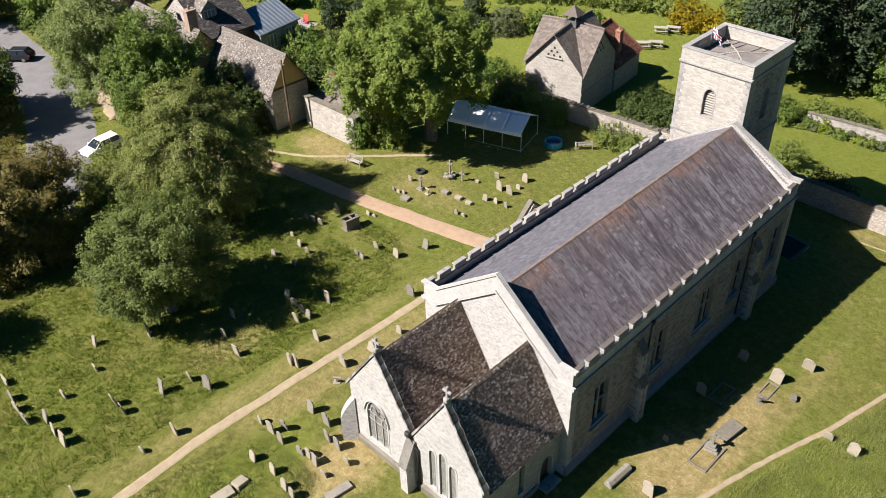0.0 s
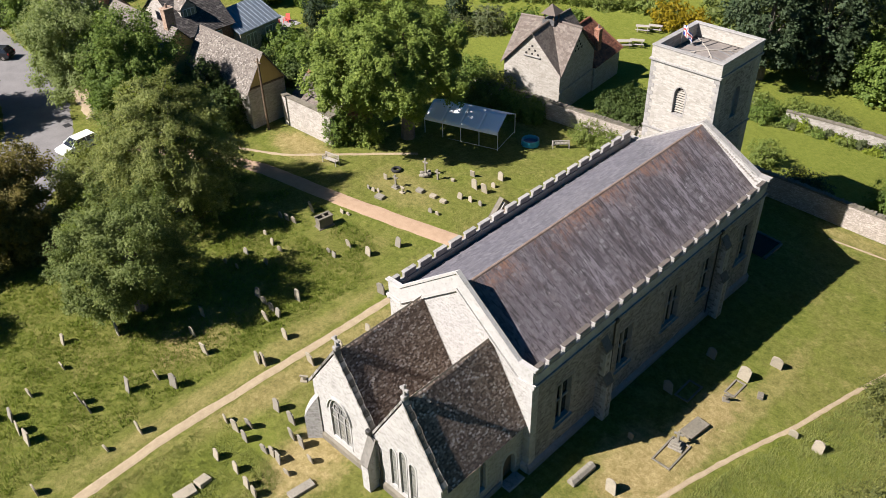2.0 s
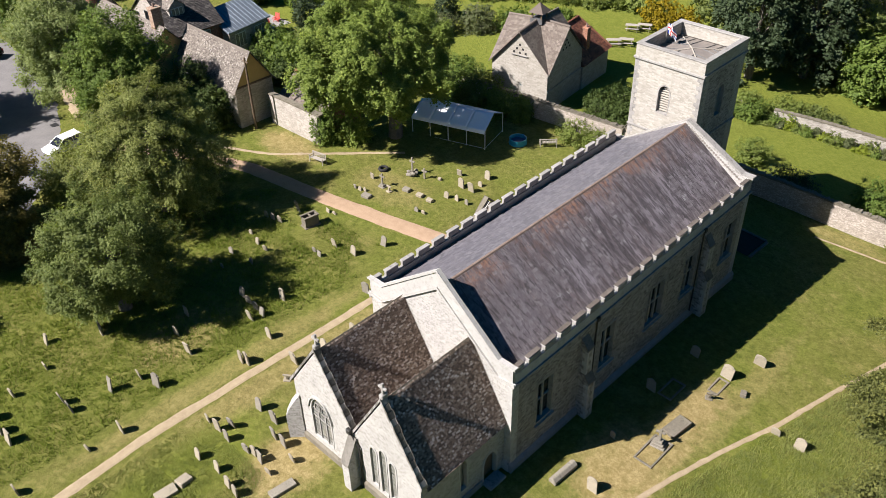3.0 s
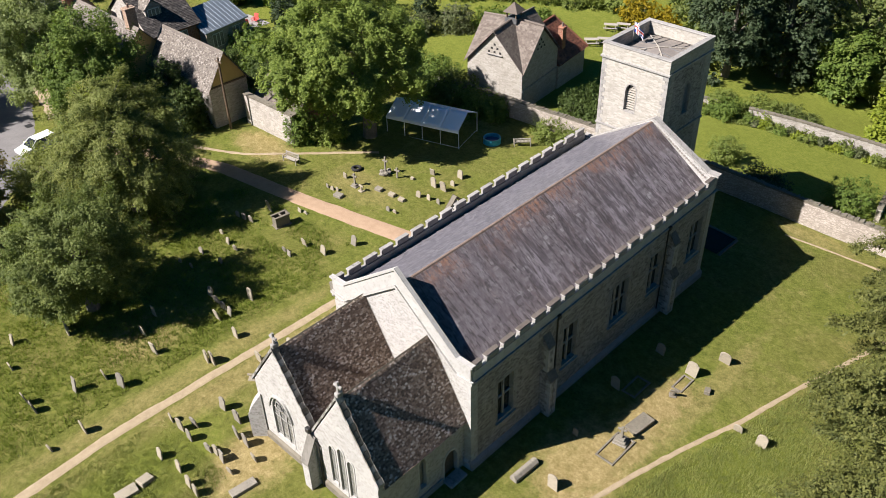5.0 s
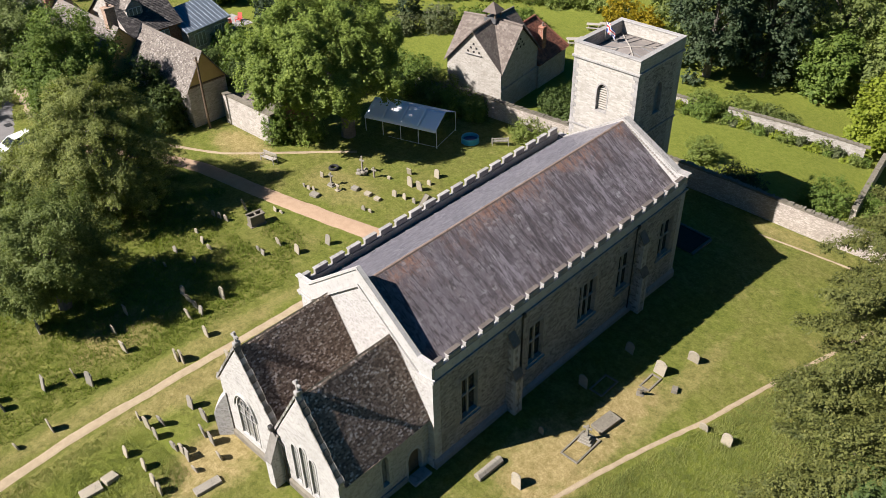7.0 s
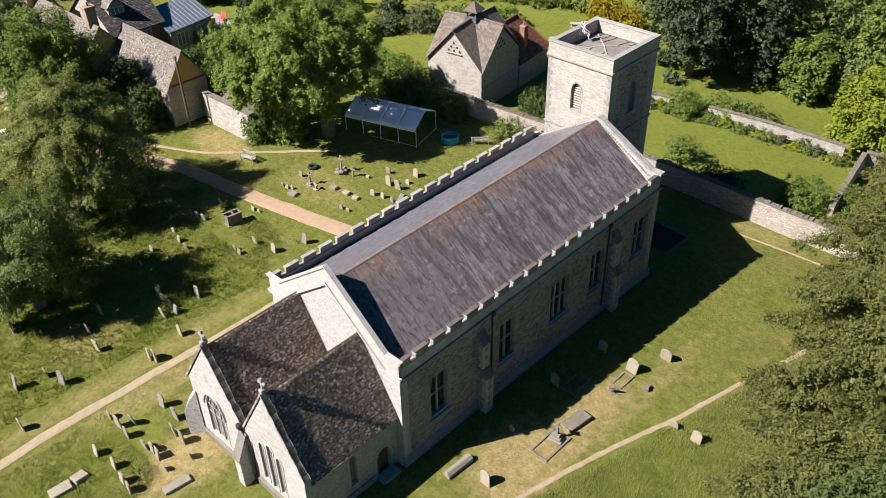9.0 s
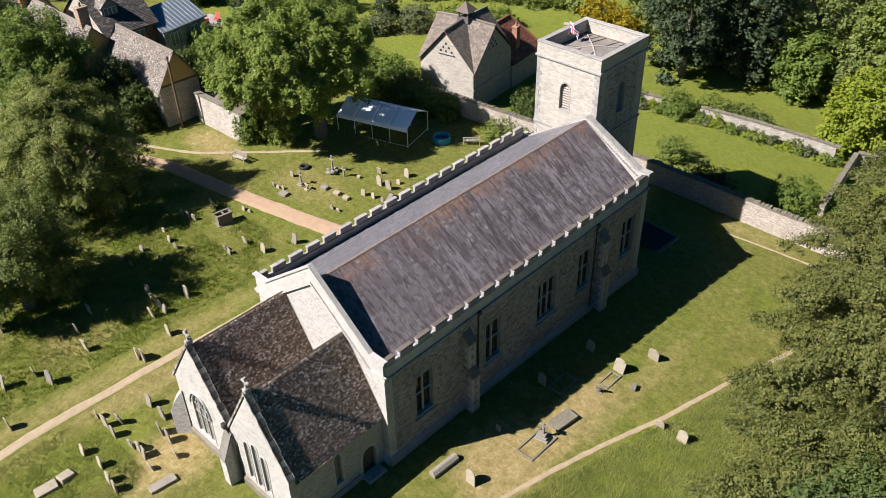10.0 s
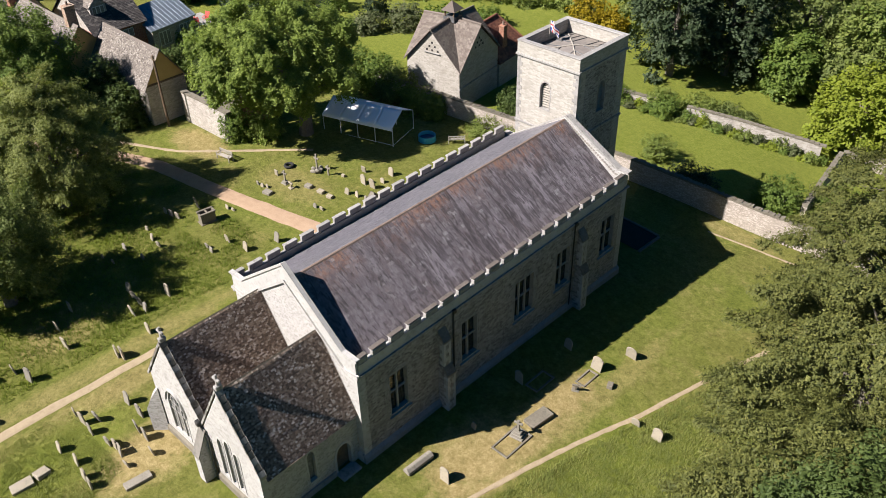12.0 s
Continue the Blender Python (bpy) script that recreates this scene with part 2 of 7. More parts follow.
def glass(name, colour=(0.03, 0.035, 0.04)):
    k = Mat(name, 0.12)
    k.b.inputs["Specular IOR Level"].default_value = 0.6
    k.bump(k.noise(9.0), 0.12, 0.01)
    return k.colour(k.ramp(k.noise(6.0), (0.35, colour), (0.7, tuple(c * 2.2 for c in colour))))


GLASS = glass("leaded_glass", (0.13, 0.127, 0.115))
NAVE_GLASS = glass("dark_leaded_glass", (0.022, 0.021, 0.019))


def leaf(name, dark, light, tip, spot=0.5, through=0.3):
    """Leaves: each its own tone, boughs differ, a little light comes through."""
    k = Mat(name, 0.55)
    k.b.inputs["Specular IOR Level"].default_value = 0.15
    r = k.mix(0.74, k.island(), k.noise(spot, 4.0, 0.6))
    col = k.ramp(r, (0.25, dark), (0.6, light), (0.85, tip))
    k.colour(col)
    tr = k.node("ShaderNodeBsdfTranslucent")
    k.put(tr.inputs["Color"], k.mix(1.0, col, (1.25, 1.35, 0.6), "MULTIPLY"))
    mx = k.node("ShaderNodeMixShader")
    mx.inputs[0].default_value = through
    k.t.links.new(k.b.outputs[0], mx.inputs[1])
    k.t.links.new(tr.outputs[0], mx.inputs[2])
    k.t.links.new(mx.outputs[0], k.t.nodes["Material Output"].inputs["Surface"])
    return k.m


LEAF_MAPLE = leaf("grey_green_leaf", (0.072, 0.097, 0.027), (0.155, 0.185, 0.056), (0.275, 0.295, 0.105), through=0.42)
LEAF_OLIVE = leaf("olive_leaf", (0.098, 0.12, 0.034), (0.21, 0.23, 0.07), (0.37, 0.375, 0.135), through=0.42)
LEAF_GREEN = leaf("sycamore_leaf", (0.06, 0.1, 0.02), (0.135, 0.185, 0.038), (0.27, 0.31, 0.075), through=0.38)
LEAF_LANE = leaf("pale_lane_leaf", (0.11, 0.14, 0.045), (0.2, 0.235, 0.085), (0.32, 0.34, 0.14), through=0.4)
LEAF_DEEP = leaf("deep_green_leaf", (0.035, 0.058, 0.015), (0.08, 0.11, 0.03), (0.14, 0.17, 0.055), through=0.35)
LEAF_LIGHT = leaf("light_leaf", (0.1, 0.135, 0.03), (0.17, 0.205, 0.05), (0.25, 0.27, 0.085), through=0.38)
LEAF_YEW = leaf("yew_needle", (0.036, 0.047, 0.013), (0.112, 0.118, 0.031), (0.235, 0.225, 0.068), 1.6, 0.22)
LEAF_SYC = leaf("bright_sycamore_leaf", (0.085, 0.125, 0.025), (0.19, 0.24, 0.052), (0.36, 0.395, 0.105), through=0.4)
LEAF_DARK = leaf("dark_conifer_needle", (0.022, 0.038, 0.017), (0.049, 0.069, 0.032), (0.083, 0.105, 0.049), 0.4, 0.2)
LEAF_COPPER = leaf("bronze_leaf", (0.099, 0.091, 0.024), (0.186, 0.151, 0.048), (0.256, 0.214, 0.078), through=0.35)
LEAF_GOLD = leaf("golden_leaf", (0.150, 0.112, 0.007), (0.262, 0.195, 0.011), (0.375, 0.285, 0.022))
LEAF_LIME = leaf("lime_green_leaf", (0.12, 0.155, 0.016), (0.2, 0.235, 0.028), (0.29, 0.305, 0.055), through=0.4)
LEAF_FLOWER = leaf("rose_and_leaf", (0.060, 0.075, 0.030), (0.112, 0.128, 0.056), (0.315, 0.247, 0.225), 1.5)
BLADE = leaf("grass_blade", (0.085, 0.12, 0.017), (0.15, 0.185, 0.03), (0.25, 0.245, 0.075), 0.5, 0.35)

BANK_BLADE = leaf("bank_weed", (0.115, 0.138, 0.036), (0.21, 0.23, 0.07), (0.34, 0.325, 0.135), 0.6, 0.35)


def lawn():
    """Mown turf, longer grass, worn and sun-dried patches, by the plan of the yard."""
    k = Mat("grass_ground", 0.95)
    k.b.inputs["Specular IOR Level"].default_value = 0.1
    x, y, z = k.split()
    fine = k.noise(22.0, 7.0, 0.82)
    mid = k.noise(1.9, 6.0, 0.74)
    big = k.noise(0.13, 4.0, 0.6)
    tone = k.math("ADD", k.math("ADD", k.math("MULTIPLY", mid, 0.3), k.math("MULTIPLY", fine, 0.46)), k.math("MULTIPLY", k.noise(5.0, 5.0, 0.75), 0.24))
    green = k.ramp(tone, (0.4, (0.046, 0.058, 0.012)), (0.5, (0.106, 0.117, 0.028)), (0.6, (0.182, 0.176, 0.06)))
    rich = k.ramp(tone, (0.4, (0.043, 0.062, 0.010)), (0.5, (0.100, 0.121, 0.024)), (0.6, (0.170, 0.176, 0.047)))
    dry = k.ramp(tone, (0.4, (0.125, 0.1, 0.04)), (0.5, (0.225, 0.185, 0.085)), (0.6, (0.37, 0.31, 0.17)))
    col = k.mix(k.ramp(big, (0.42, 0.0), (0.58, 1.0)), green, rich)
    col = k.mix(k.math("MULTIPLY", k.ramp(k.noise(0.45, 6.0, 0.76), (0.5, 0.0), (0.7, 1.0)), 0.36), col, dry)

    def patch(cx, cy, rx, ry, amount):
        dx = k.math("DIVIDE", k.math("SUBTRACT", x, cx), rx)
        dy = k.math("DIVIDE", k.math("SUBTRACT", y, cy), ry)
        d = k.math("ADD", k.math("MULTIPLY", dx, dx), k.math("MULTIPLY", dy, dy))
        d = k.math("ADD", d, k.math("MULTIPLY", k.math("SUBTRACT", k.noise(1.0, 7.0, 0.8), 0.5), 2.4))
        return k.math("MULTIPLY", k.ramp(d, (0.25, 1.0), (1.0, 0.0)), amount)

    for c in ((11.0, 7.5, 1.9, 9.0, 0.85), (-4.7, -8.6, 2.6, 4.6, 0.95), (9.6, 5.2, 2.6, 4.5, 0.9), (10.9, 12.5, 1.6, 4.0, 0.8), (-36.5, 15.5, 5.0, 2.2, 0.8), (-19.5, -7.0, 2.6, 4.0, 0.55), (9.0, 40.0, 4.0, 1.6, 0.5), (-23.0, 17.0, 5.0, 3.0, 0.35), (-11.0, -4.0, 1.3, 20.0, 0.55), (-14.0, -6.0, 1.0, 16.0, 0.4), (12.6, 16.0, 1.0, 10.0, 0.4)):
        col = k.mix(patch(*c), col, dry)
    lush = k.ramp(tone, (0.4, (0.075, 0.1, 0.014)), (0.5, (0.125, 0.155, 0.026)), (0.6, (0.175, 0.195, 0.045)))
    side = k.math("ADD", k.math("SUBTRACT", y, 41.5), k.math("MULTIPLY", x, -0.1))
    for c in ((-8.8, -14.0, 3.4, 6.5, 0.7), (17.5, 6.0, 3.6, 14.0, 0.8)):
        col = k.mix(patch(*c), col, lush)
    col = k.mix(k.math("MULTIPLY", k.ramp(k.math("DIVIDE", side, 3.0), (0.0, 0.0), (1.0, 1.0)), 0.85), col, lush)
    k.bump(k.math("ADD", k.math("MULTIPLY", fine, 0.6), k.noise(45.0, 3.0)), 0.8, 0.07)
    return k.colour(k.mix(1.0, col, (1.16, 1.09, 1.0), "MULTIPLY"))


LAWN = lawn()
GRAVEL = plain("orange_gravel", (0.26, 0.172, 0.108), (0.37, 0.262, 0.172), 1.6, 0.95, bump=0.5)
EARTH = plain("trodden_earth", (0.215, 0.162, 0.1), (0.35, 0.28, 0.18), 2.0, 0.95, bump=0.5)
ASPHALT = plain("worn_asphalt", (0.122, 0.115, 0.111), (0.19, 0.179, 0.172), 0.7, 0.9, bump=0.3)

# ---- builders ----
def thing(name, label, category, x=0.0, y=0.0, z=0.0, rz=0.0, group="", kind=""):
    ob = new(name)
    ob.empty_display_size = 0.3
    ob.matrix_basis = pose(x, y, z, 0, 0, rz)
    return tagged(ob, label, category, group, kind)


def part(name, bm, material, parent=None, label="", kind=""):
    """Links a bmesh as one mesh object under a thing or a part."""
    me = bpy.data.meshes.new(name)
    bmesh.ops.recalc_face_normals(bm, faces=bm.faces[:])
    bm.to_mesh(me)
    bm.free()
    me.materials.append(material)
    ob = new(name, me)
    ob.parent = parent
    return tagged(ob, label, kind=kind)


def quads(name, verts, faces, material, parent=None, label="", kind="", smooth=False):
    """A mesh object straight from arrays (faces of equal length)."""
    verts, faces = np.asarray(verts, dtype=np.float32), np.asarray(faces, dtype=np.int32)
    me = bpy.data.meshes.new(name)
    n, k = faces.shape
    me.vertices.add(len(verts))
    me.vertices.foreach_set("co", verts.ravel())
    me.loops.add(n * k)
    me.loops.foreach_set("vertex_index", faces.ravel())
    me.polygons.add(n)
    me.polygons.foreach_set("loop_start", np.arange(0, n * k, k, dtype=np.int32))
    me.polygons.foreach_set("use_smooth", np.full(n, smooth))
    me.update(calc_edges=True)
    me.validate()
    me.materials.append(material)
    ob = new(name, me)
    ob.parent = parent
    return tagged(ob, label, kind=kind)


def box(bm, x0, x1, y0, y1, z0, z1):
    v = [bm.verts.new((x, y, z)) for z in (z0, z1) for x, y in ((x0, y0), (x1, y0), (x1, y1), (x0, y1))]
    for f in ((0, 3, 2, 1), (4, 5, 6, 7), (0, 1, 5, 4), (1, 2, 6, 5), (2, 3, 7, 6), (3, 0, 4, 7)):
        bm.faces.new([v[i] for i in f])
    return v


def boxes(*rows):
    bm = bmesh.new()
    for r in rows:
        box(bm, *r)
    return bm


def soft(bm, r=0.02, seg=1):
    bmesh.ops.bevel(bm, geom=bm.edges[:], offset=r, segments=seg, affect="EDGES", profile=0.6)
    return bm


def prism(pts, axis, a, b, bm=None):
    """A polygon of (u, z) drawn out along x or y from a to b; u is the other level axis."""
    bm = bm or bmesh.new()
    at = (lambda u, z, c: (c, u, z)) if axis == "x" else (lambda u, z, c: (u, c, z))
    lo = [bm.verts.new(at(u, z, a)) for u, z in pts]
    hi = [bm.verts.new(at(u, z, b)) for u, z in pts]
    bm.faces.new(lo)
    bm.faces.new(hi[::-1])
    n = len(pts)
    for i in range(n):
        bm.faces.new((lo[i], lo[(i + 1) % n], hi[(i + 1) % n], hi[i]))
    return bm


def tube(bm, p0, p1, r0, r1, n=8):
    p0, p1 = Vector(p0), Vector(p1)
    q = (p1 - p0).to_track_quat("Z", "Y")
    rings = []
    for p, r in ((p0, r0), (p1, r1)):
        rings.append([bm.verts.new(p + q @ Vector((r * math.cos(2 * math.pi * i / n), r * math.sin(2 * math.pi * i / n), 0))) for i in range(n)])
    for i in range(n):
        bm.faces.new((rings[0][i], rings[0][(i + 1) % n], rings[1][(i + 1) % n], rings[1][i]))
    bm.faces.new(rings[0][::-1])
    bm.faces.new(rings[1])
    return bm


def arch(cx, z0, z1, w, n=6, pointed=True):
    """The outline of an opening with a pointed or round head, as (u, z)."""
    h = w / 2
    rise_ = h * 1.35 if pointed else h
    pts = [(cx - h, z0), (cx + h, z0), (cx + h, z1 - rise_)]
    for i in range(1, n):
        t = i / n
        pts.append((cx + h * math.cos(t * math.pi / 2) ** (0.8 if pointed else 1), z1 - rise_ + rise_ * math.sin(t * math.pi / 2) ** (1.25 if pointed else 1)))
    pts.append((cx, z1))
    for i in range(n - 1, 0, -1):
        t = i / n
        pts.append((cx - h * math.cos(t * math.pi / 2) ** (0.8 if pointed else 1), z1 - rise_ + rise_ * math.sin(t * math.pi / 2) ** (1.25 if pointed else 1)))
    pts.append((cx - h, z1 - rise_))
    return pts


def pierced(outline, holes, axis, a, b):
    """A wall of that outline, pierced by holes, from plane a to plane b across the axis."""
    bm = bmesh.new()
    at = (lambda u, z: (a, u, z)) if axis == "x" else (lambda u, z: (u, a, z))
    edges = []
    for loop in (outline, *(widened(h) for h in holes)):
        vs = [bm.verts.new(at(u, z)) for u, z in loop]
        edges += [bm.edges.new((vs[i], vs[(i + 1) % len(vs)])) for i in range(len(vs))]
    bmesh.ops.triangle_fill(bm, use_beauty=True, edges=edges)
    ext = bmesh.ops.extrude_face_region(bm, geom=bm.faces[:])
    d = Vector((b - a, 0, 0)) if axis == "x" else Vector((0, b - a, 0))
    bmesh.ops.translate(bm, verts=[g for g in ext["geom"] if isinstance(g, bmesh.types.BMVert)], vec=d)
    return bm


def widened(pts, d=0.07):
    """An outline pushed outwards from its middle."""
    cu = sum(p[0] for p in pts) / len(pts)
    cz = sum(p[1] for p in pts) / len(pts)
    return [(u + (u - cu) / math.hypot(u - cu, z - cz) * d, z + (z - cz) / math.hypot(u - cu, z - cz) * d) for u, z in pts]


def band(pts, width, axis, a, b):
    """A band that follows a line of (u, z) points, with its thickness below the line, drawn out from a to b."""
    bm = bmesh.new()
    for (u0, z0), (u1, z1) in zip(pts, pts[1:]):
        prism([(u0, z0), (u1, z1), (u1, z1 - width), (u0, z0 - width)], axis, a, b, bm)
    bmesh.ops.remove_doubles(bm, verts=bm.verts[:], dist=0.001)
    return bm


def ring(pts, out, axis, a, b):
    """A frame round an opening's outline, that far outwards, drawn out from a to b."""
    cu = sum(p[0] for p in pts) / len(pts)
    cz = sum(p[1] for p in pts) / len(pts)
    bm = bmesh.new()
    big = []
    for u, z in pts:
        d = math.hypot(u - cu, z - cz)
        big.append((u + (u - cu) / d * out, z + (z - cz) / d * out))
    n = len(pts)
    for i in range(n):
        j = (i + 1) % n
        prism([pts[i], pts[j], big[j], big[i]], axis, a, b, bm)
    bmesh.ops.remove_doubles(bm, verts=bm.verts[:], dist=0.001)
    return bm


def tiling(p0, along, up, n_along, n_up, thick, rng, ragged=0.5, tilt=0.03, skip=None):
    """Overlapping slates on a slope: p0 the low corner, along and up the full sides. Gives vertices and faces, 8 and 5 a slate."""
    p0, along, up = np.array(p0, float), np.array(along, float), np.array(up, float)
    nrm = np.cross(along, up)
    nrm /= np.linalg.norm(nrm)
    if nrm[2] < 0:
        nrm = -nrm
    la, lu = np.linalg.norm(along), np.linalg.norm(up)
    ea, eu = along / la, up / lu
    w, h = la / n_along, lu / n_up
    V, F = [], []
    for j in range(n_up):
        off = (j % 2) * w / 2
        c0 = -off
        i = 0
        while c0 < la - 0.02:
            ww = w * (1 + ragged * (rng.random() - 0.5))
            a0, a1 = max(c0, 0) + 0.006, min(c0 + ww, la) - 0.006
            c0 += ww
            i += 1
            if a1 - a0 < 0.03:
                continue
            low, high = j * h - h * 0.12 * rng.random() * ragged * 2, min(j * h + h * 1.15, lu)
            if skip and skip((a0 + a1) / 2, j * h):
                continue
            t = thick * (0.7 + 0.6 * rng.random())
            lift = tilt * (1 + 0.5 * rng.random())
            k = len(V)
            for (aa, uu, nn) in ((a0, low, lift), (a1, low, lift), (a1, high, 0.0), (a0, high, 0.0), (a0, low, lift + t), (a1, low, lift + t), (a1, high, t), (a0, high, t)):
                V.append(p0 + ea * aa + eu * uu + nrm * nn)
            F += [(k + 4, k + 5, k + 6, k + 7), (k, k + 1, k + 5, k + 4), (k + 1, k + 2, k + 6, k + 5), (k + 3, k, k + 4, k + 7), (k + 2, k + 3, k + 7, k + 6)]
    return np.array(V), np.array(F)


def slope(name, p0, along, up, n_along, n_up, thick, material, parent, rng, label="", ragged=0.5, tilt=0.03, single=None):
    """A roof slope of slates: those that single() picks are pieces of their own, the rest one mesh."""
    V, F = tiling(p0, along, up, n_along, n_up, thick, rng, ragged, tilt)
    keep = np.ones(len(V) // 8, bool)
    if single:
        for s in range(len(keep)):
            c = V[s * 8:s * 8 + 8].mean(0)
            if single(c):
                keep[s] = False
                quads("slate", V[s * 8:s * 8 + 8], F[:5], material, parent)
    V2 = V.reshape(-1, 8, 3)[keep].reshape(-1, 3)
    F2 = F[: 5 * int(keep.sum())]
    return quads(name, V2, F2, material, parent, label, "stuff")

# ---- ground, road and paths ----
def sheet():
    fx = [-1600, -800, -400, -220, -150] + list(np.arange(-116, 64, 1.5)) + [75, 110, 200, 500, 1600]
    fy = [-1600, -700, -300, -150, -80] + list(np.arange(-48, 110, 1.5)) + [130, 180, 300, 700, 1600]
    V = [(x, y, rise(x, y) + 0.05 * noise.noise(Vector((x * 0.35, y * 0.35, 0)))) for y in fy for x in fx]
    n = len(fx)
    F = [(j * n + i, j * n + i + 1, (j + 1) * n + i + 1, (j + 1) * n + i) for j in range(len(fy) - 1) for i in range(n - 1)]
    ob = quads("ground", V, F, LAWN, smooth=True)
    return tagged(ob, "mown and rough churchyard grass with dry patches", "ground", kind="structure")


ground = sheet()


def lie(x, y):
    return rise(x, y) + 0.05 * noise.noise(Vector((x * 0.35, y * 0.35, 0)))


def strip(name, line, widths, material, label, category, lift=0.03, step=0.6, rag=0.12, seed=3):
    """A path on the ground along a line of (x, y), with uneven edges."""
    pts = []
    for (a, b), (c, d) in zip(line, line[1:]):
        k = max(1, int(math.hypot(c - a, d - b) / step))
        pts += [(a + (c - a) * i / k, b + (d - b) * i / k) for i in range(k)]
    pts.append(line[-1])
    for _ in range(6):
        pts = [pts[0]] + [((p[0] + 2 * q[0] + r[0]) / 4, (p[1] + 2 * q[1] + r[1]) / 4) for p, q, r in zip(pts, pts[1:], pts[2:])] + [pts[-1]]
    V, F = [], []
    m = 7
    for i, (x, y) in enumerate(pts):
        a, b = pts[max(0, i - 1)], pts[min(len(pts) - 1, i + 1)]
        d = math.hypot(b[0] - a[0], b[1] - a[1])
        nx, ny = -(b[1] - a[1]) / d, (b[0] - a[0]) / d
        w = widths[0] + (widths[1] - widths[0]) * i / len(pts)
        for j in range(m):
            s = (j / (m - 1) - 0.5) * w
            if j in (0, m - 1):
                s += rag * noise.noise(Vector((x * 1.3 + seed, y * 1.3, j)))
            px, py = x + nx * s, y + ny * s
            edge = lift if 0 < j < m - 1 else -0.03
            V.append((px, py, lie(px, py) + edge))
    for i in range(len(pts) - 1):
        F += [(i * m + j, i * m + j + 1, (i + 1) * m + j + 1, (i + 1) * m + j) for j in range(m - 1)]
    return tagged(quads(name, V, F, material, smooth=True), label, category, kind="structure")


strip("gravel_path", [(-9.8, 15.5), (-13.0, 14.6), (-16.2, 13.8), (-20.0, 13.0), (-23.2, 12.4), (-29.2, 11.3), (-35.6, 10.4), (-42.0, 8.0), (-49.0, 3.6)], (2.25, 1.75), GRAVEL, "orange gravel path across the churchyard", "path")
strip("earth_path", [(-10.8, -38.0), (-12.2, -22.0), (-12.75, -14.0), (-12.65, -7.7), (-12.45, -0.4), (-12.4, 6.0), (-12.6, 12.0), (-13.0, 14.0)], (1.05, 0.75), EARTH, "trodden pale earth path through grass", "path", 0.028)
strip("mown_track", [(-45.0, 9.0), (-40.0, 11.5), (-36.5, 13.1), (-32.8, 16.6), (-29.5, 20.1), (-27.0, 22.5)], (0.5, 0.5), EARTH, "thin trodden track in the grass", "path", 0.02, rag=0.25)
strip("south_path", [(6.0, -16.0), (9.5, -5.5), (11.6, 1.6), (13.0, 7.3), (14.3, 12.0), (15.3, 14.8), (16.75, 21.2), (18.3, 27.0), (20.0, 34.0)], (0.42, 0.4), EARTH, "narrow trodden path beside rough grass", "path", 0.03, rag=0.1)
strip("west_track", [(7.5, 38.5), (8.7, 38.7), (11.1, 39.2), (13.4, 39.5), (19.5, 40.3)], (0.3, 0.35), EARTH, "faint trodden track in the grass", "path", 0.02, rag=0.25)
strip("road", [(-46.0, -10.5), (-52.0, -5.0), (-58.0, -1.6), (-66.0, 1.6), (-76.0, 3.6), (-100.0, 6.0), (-140.0, 9.0)], (8.0, 7.0), ASPHALT, "worn grey asphalt lane", "road", 0.04, 1.0, 0.3)

strip("lane_verge", [(-58.0, 4.6), (-64.0, 6.2), (-70.0, 7.2), (-77.0, 8.4), (-88.0, 10.2)], (2.2, 2.0), EARTH, "dry earth bank beside the lane", "verge", 0.05, 0.8, 0.6)

# ---- the church ----
rng = random.Random(7)
church = thing("church", "long limestone church with slate roofs, embattled parapets and tower", "church")

# nave walls: south face x = 5.5, north face x = -6.1, east face y = 0, west face y = 27
EAVE, TOP, APEX_E, APEX_W = 7.2, 8.58, 12.4, 11.3
NAVE_WINDOWS = ((3.08, 1.42, 2), (9.42, 1.48, 2), (15.0, 1.98, 3), (19.4, 1.55, 2), (24.9, 1.7, 2))
WZ0, WZ1 = 2.3, 5.5


def rect(u, w, z0, z1):
    return [(u - w / 2, z0), (u + w / 2, z0), (u + w / 2, z1), (u - w / 2, z1)]


part("nave_wall", pierced([(0.62, -2.2), (26.45, -2.2), (26.45, EAVE), (0.62, EAVE)], [rect(u, w, WZ0, WZ1) for u, w, n in NAVE_WINDOWS], "x", 5.5, 4.6), BROWN_SHADE_STONE, church)
part("nave_wall", boxes((-6.1, -5.2, 0.62, 26.45, -1.5, 6.85)), RUBBLE, church)
gable = [(-6.1, -1.2), (5.5, -1.2), (5.5, TOP - 0.12), (4.55, TOP - 0.12), (-0.15, APEX_E - 0.12), (-5.0, TOP - 0.02), (-6.1, TOP - 0.02)]
part("gable_wall", prism([(u, z if z < 0 else z - 1.22) for u, z in gable], "y", 0.0, 0.6), RUBBLE, church)
para = [(5.52, TOP - 0.12), (4.55, TOP - 0.12), (-0.15, APEX_E - 0.12), (-5.0, TOP - 0.02), (-6.12, TOP - 0.02)]
part("gable_parapet", band(para, 1.24, "y", -0.03, 0.15), ASHLAR, church, "smooth pale ashlar parapet of the east gable")
line_e = [(5.68, TOP), (4.52, TOP), (-0.15, APEX_E), (-5.02, TOP + 0.1), (-6.28, TOP + 0.1)]
part("coping", soft(band(line_e, 0.12, "y", -0.09, 0.2), 0.02), ASHLAR, church)
part("string_course", soft(band([(u, z - 1.17) for u, z in line_e], 0.15, "y", -0.13, 0.02), 0.03), ASHLAR, church)
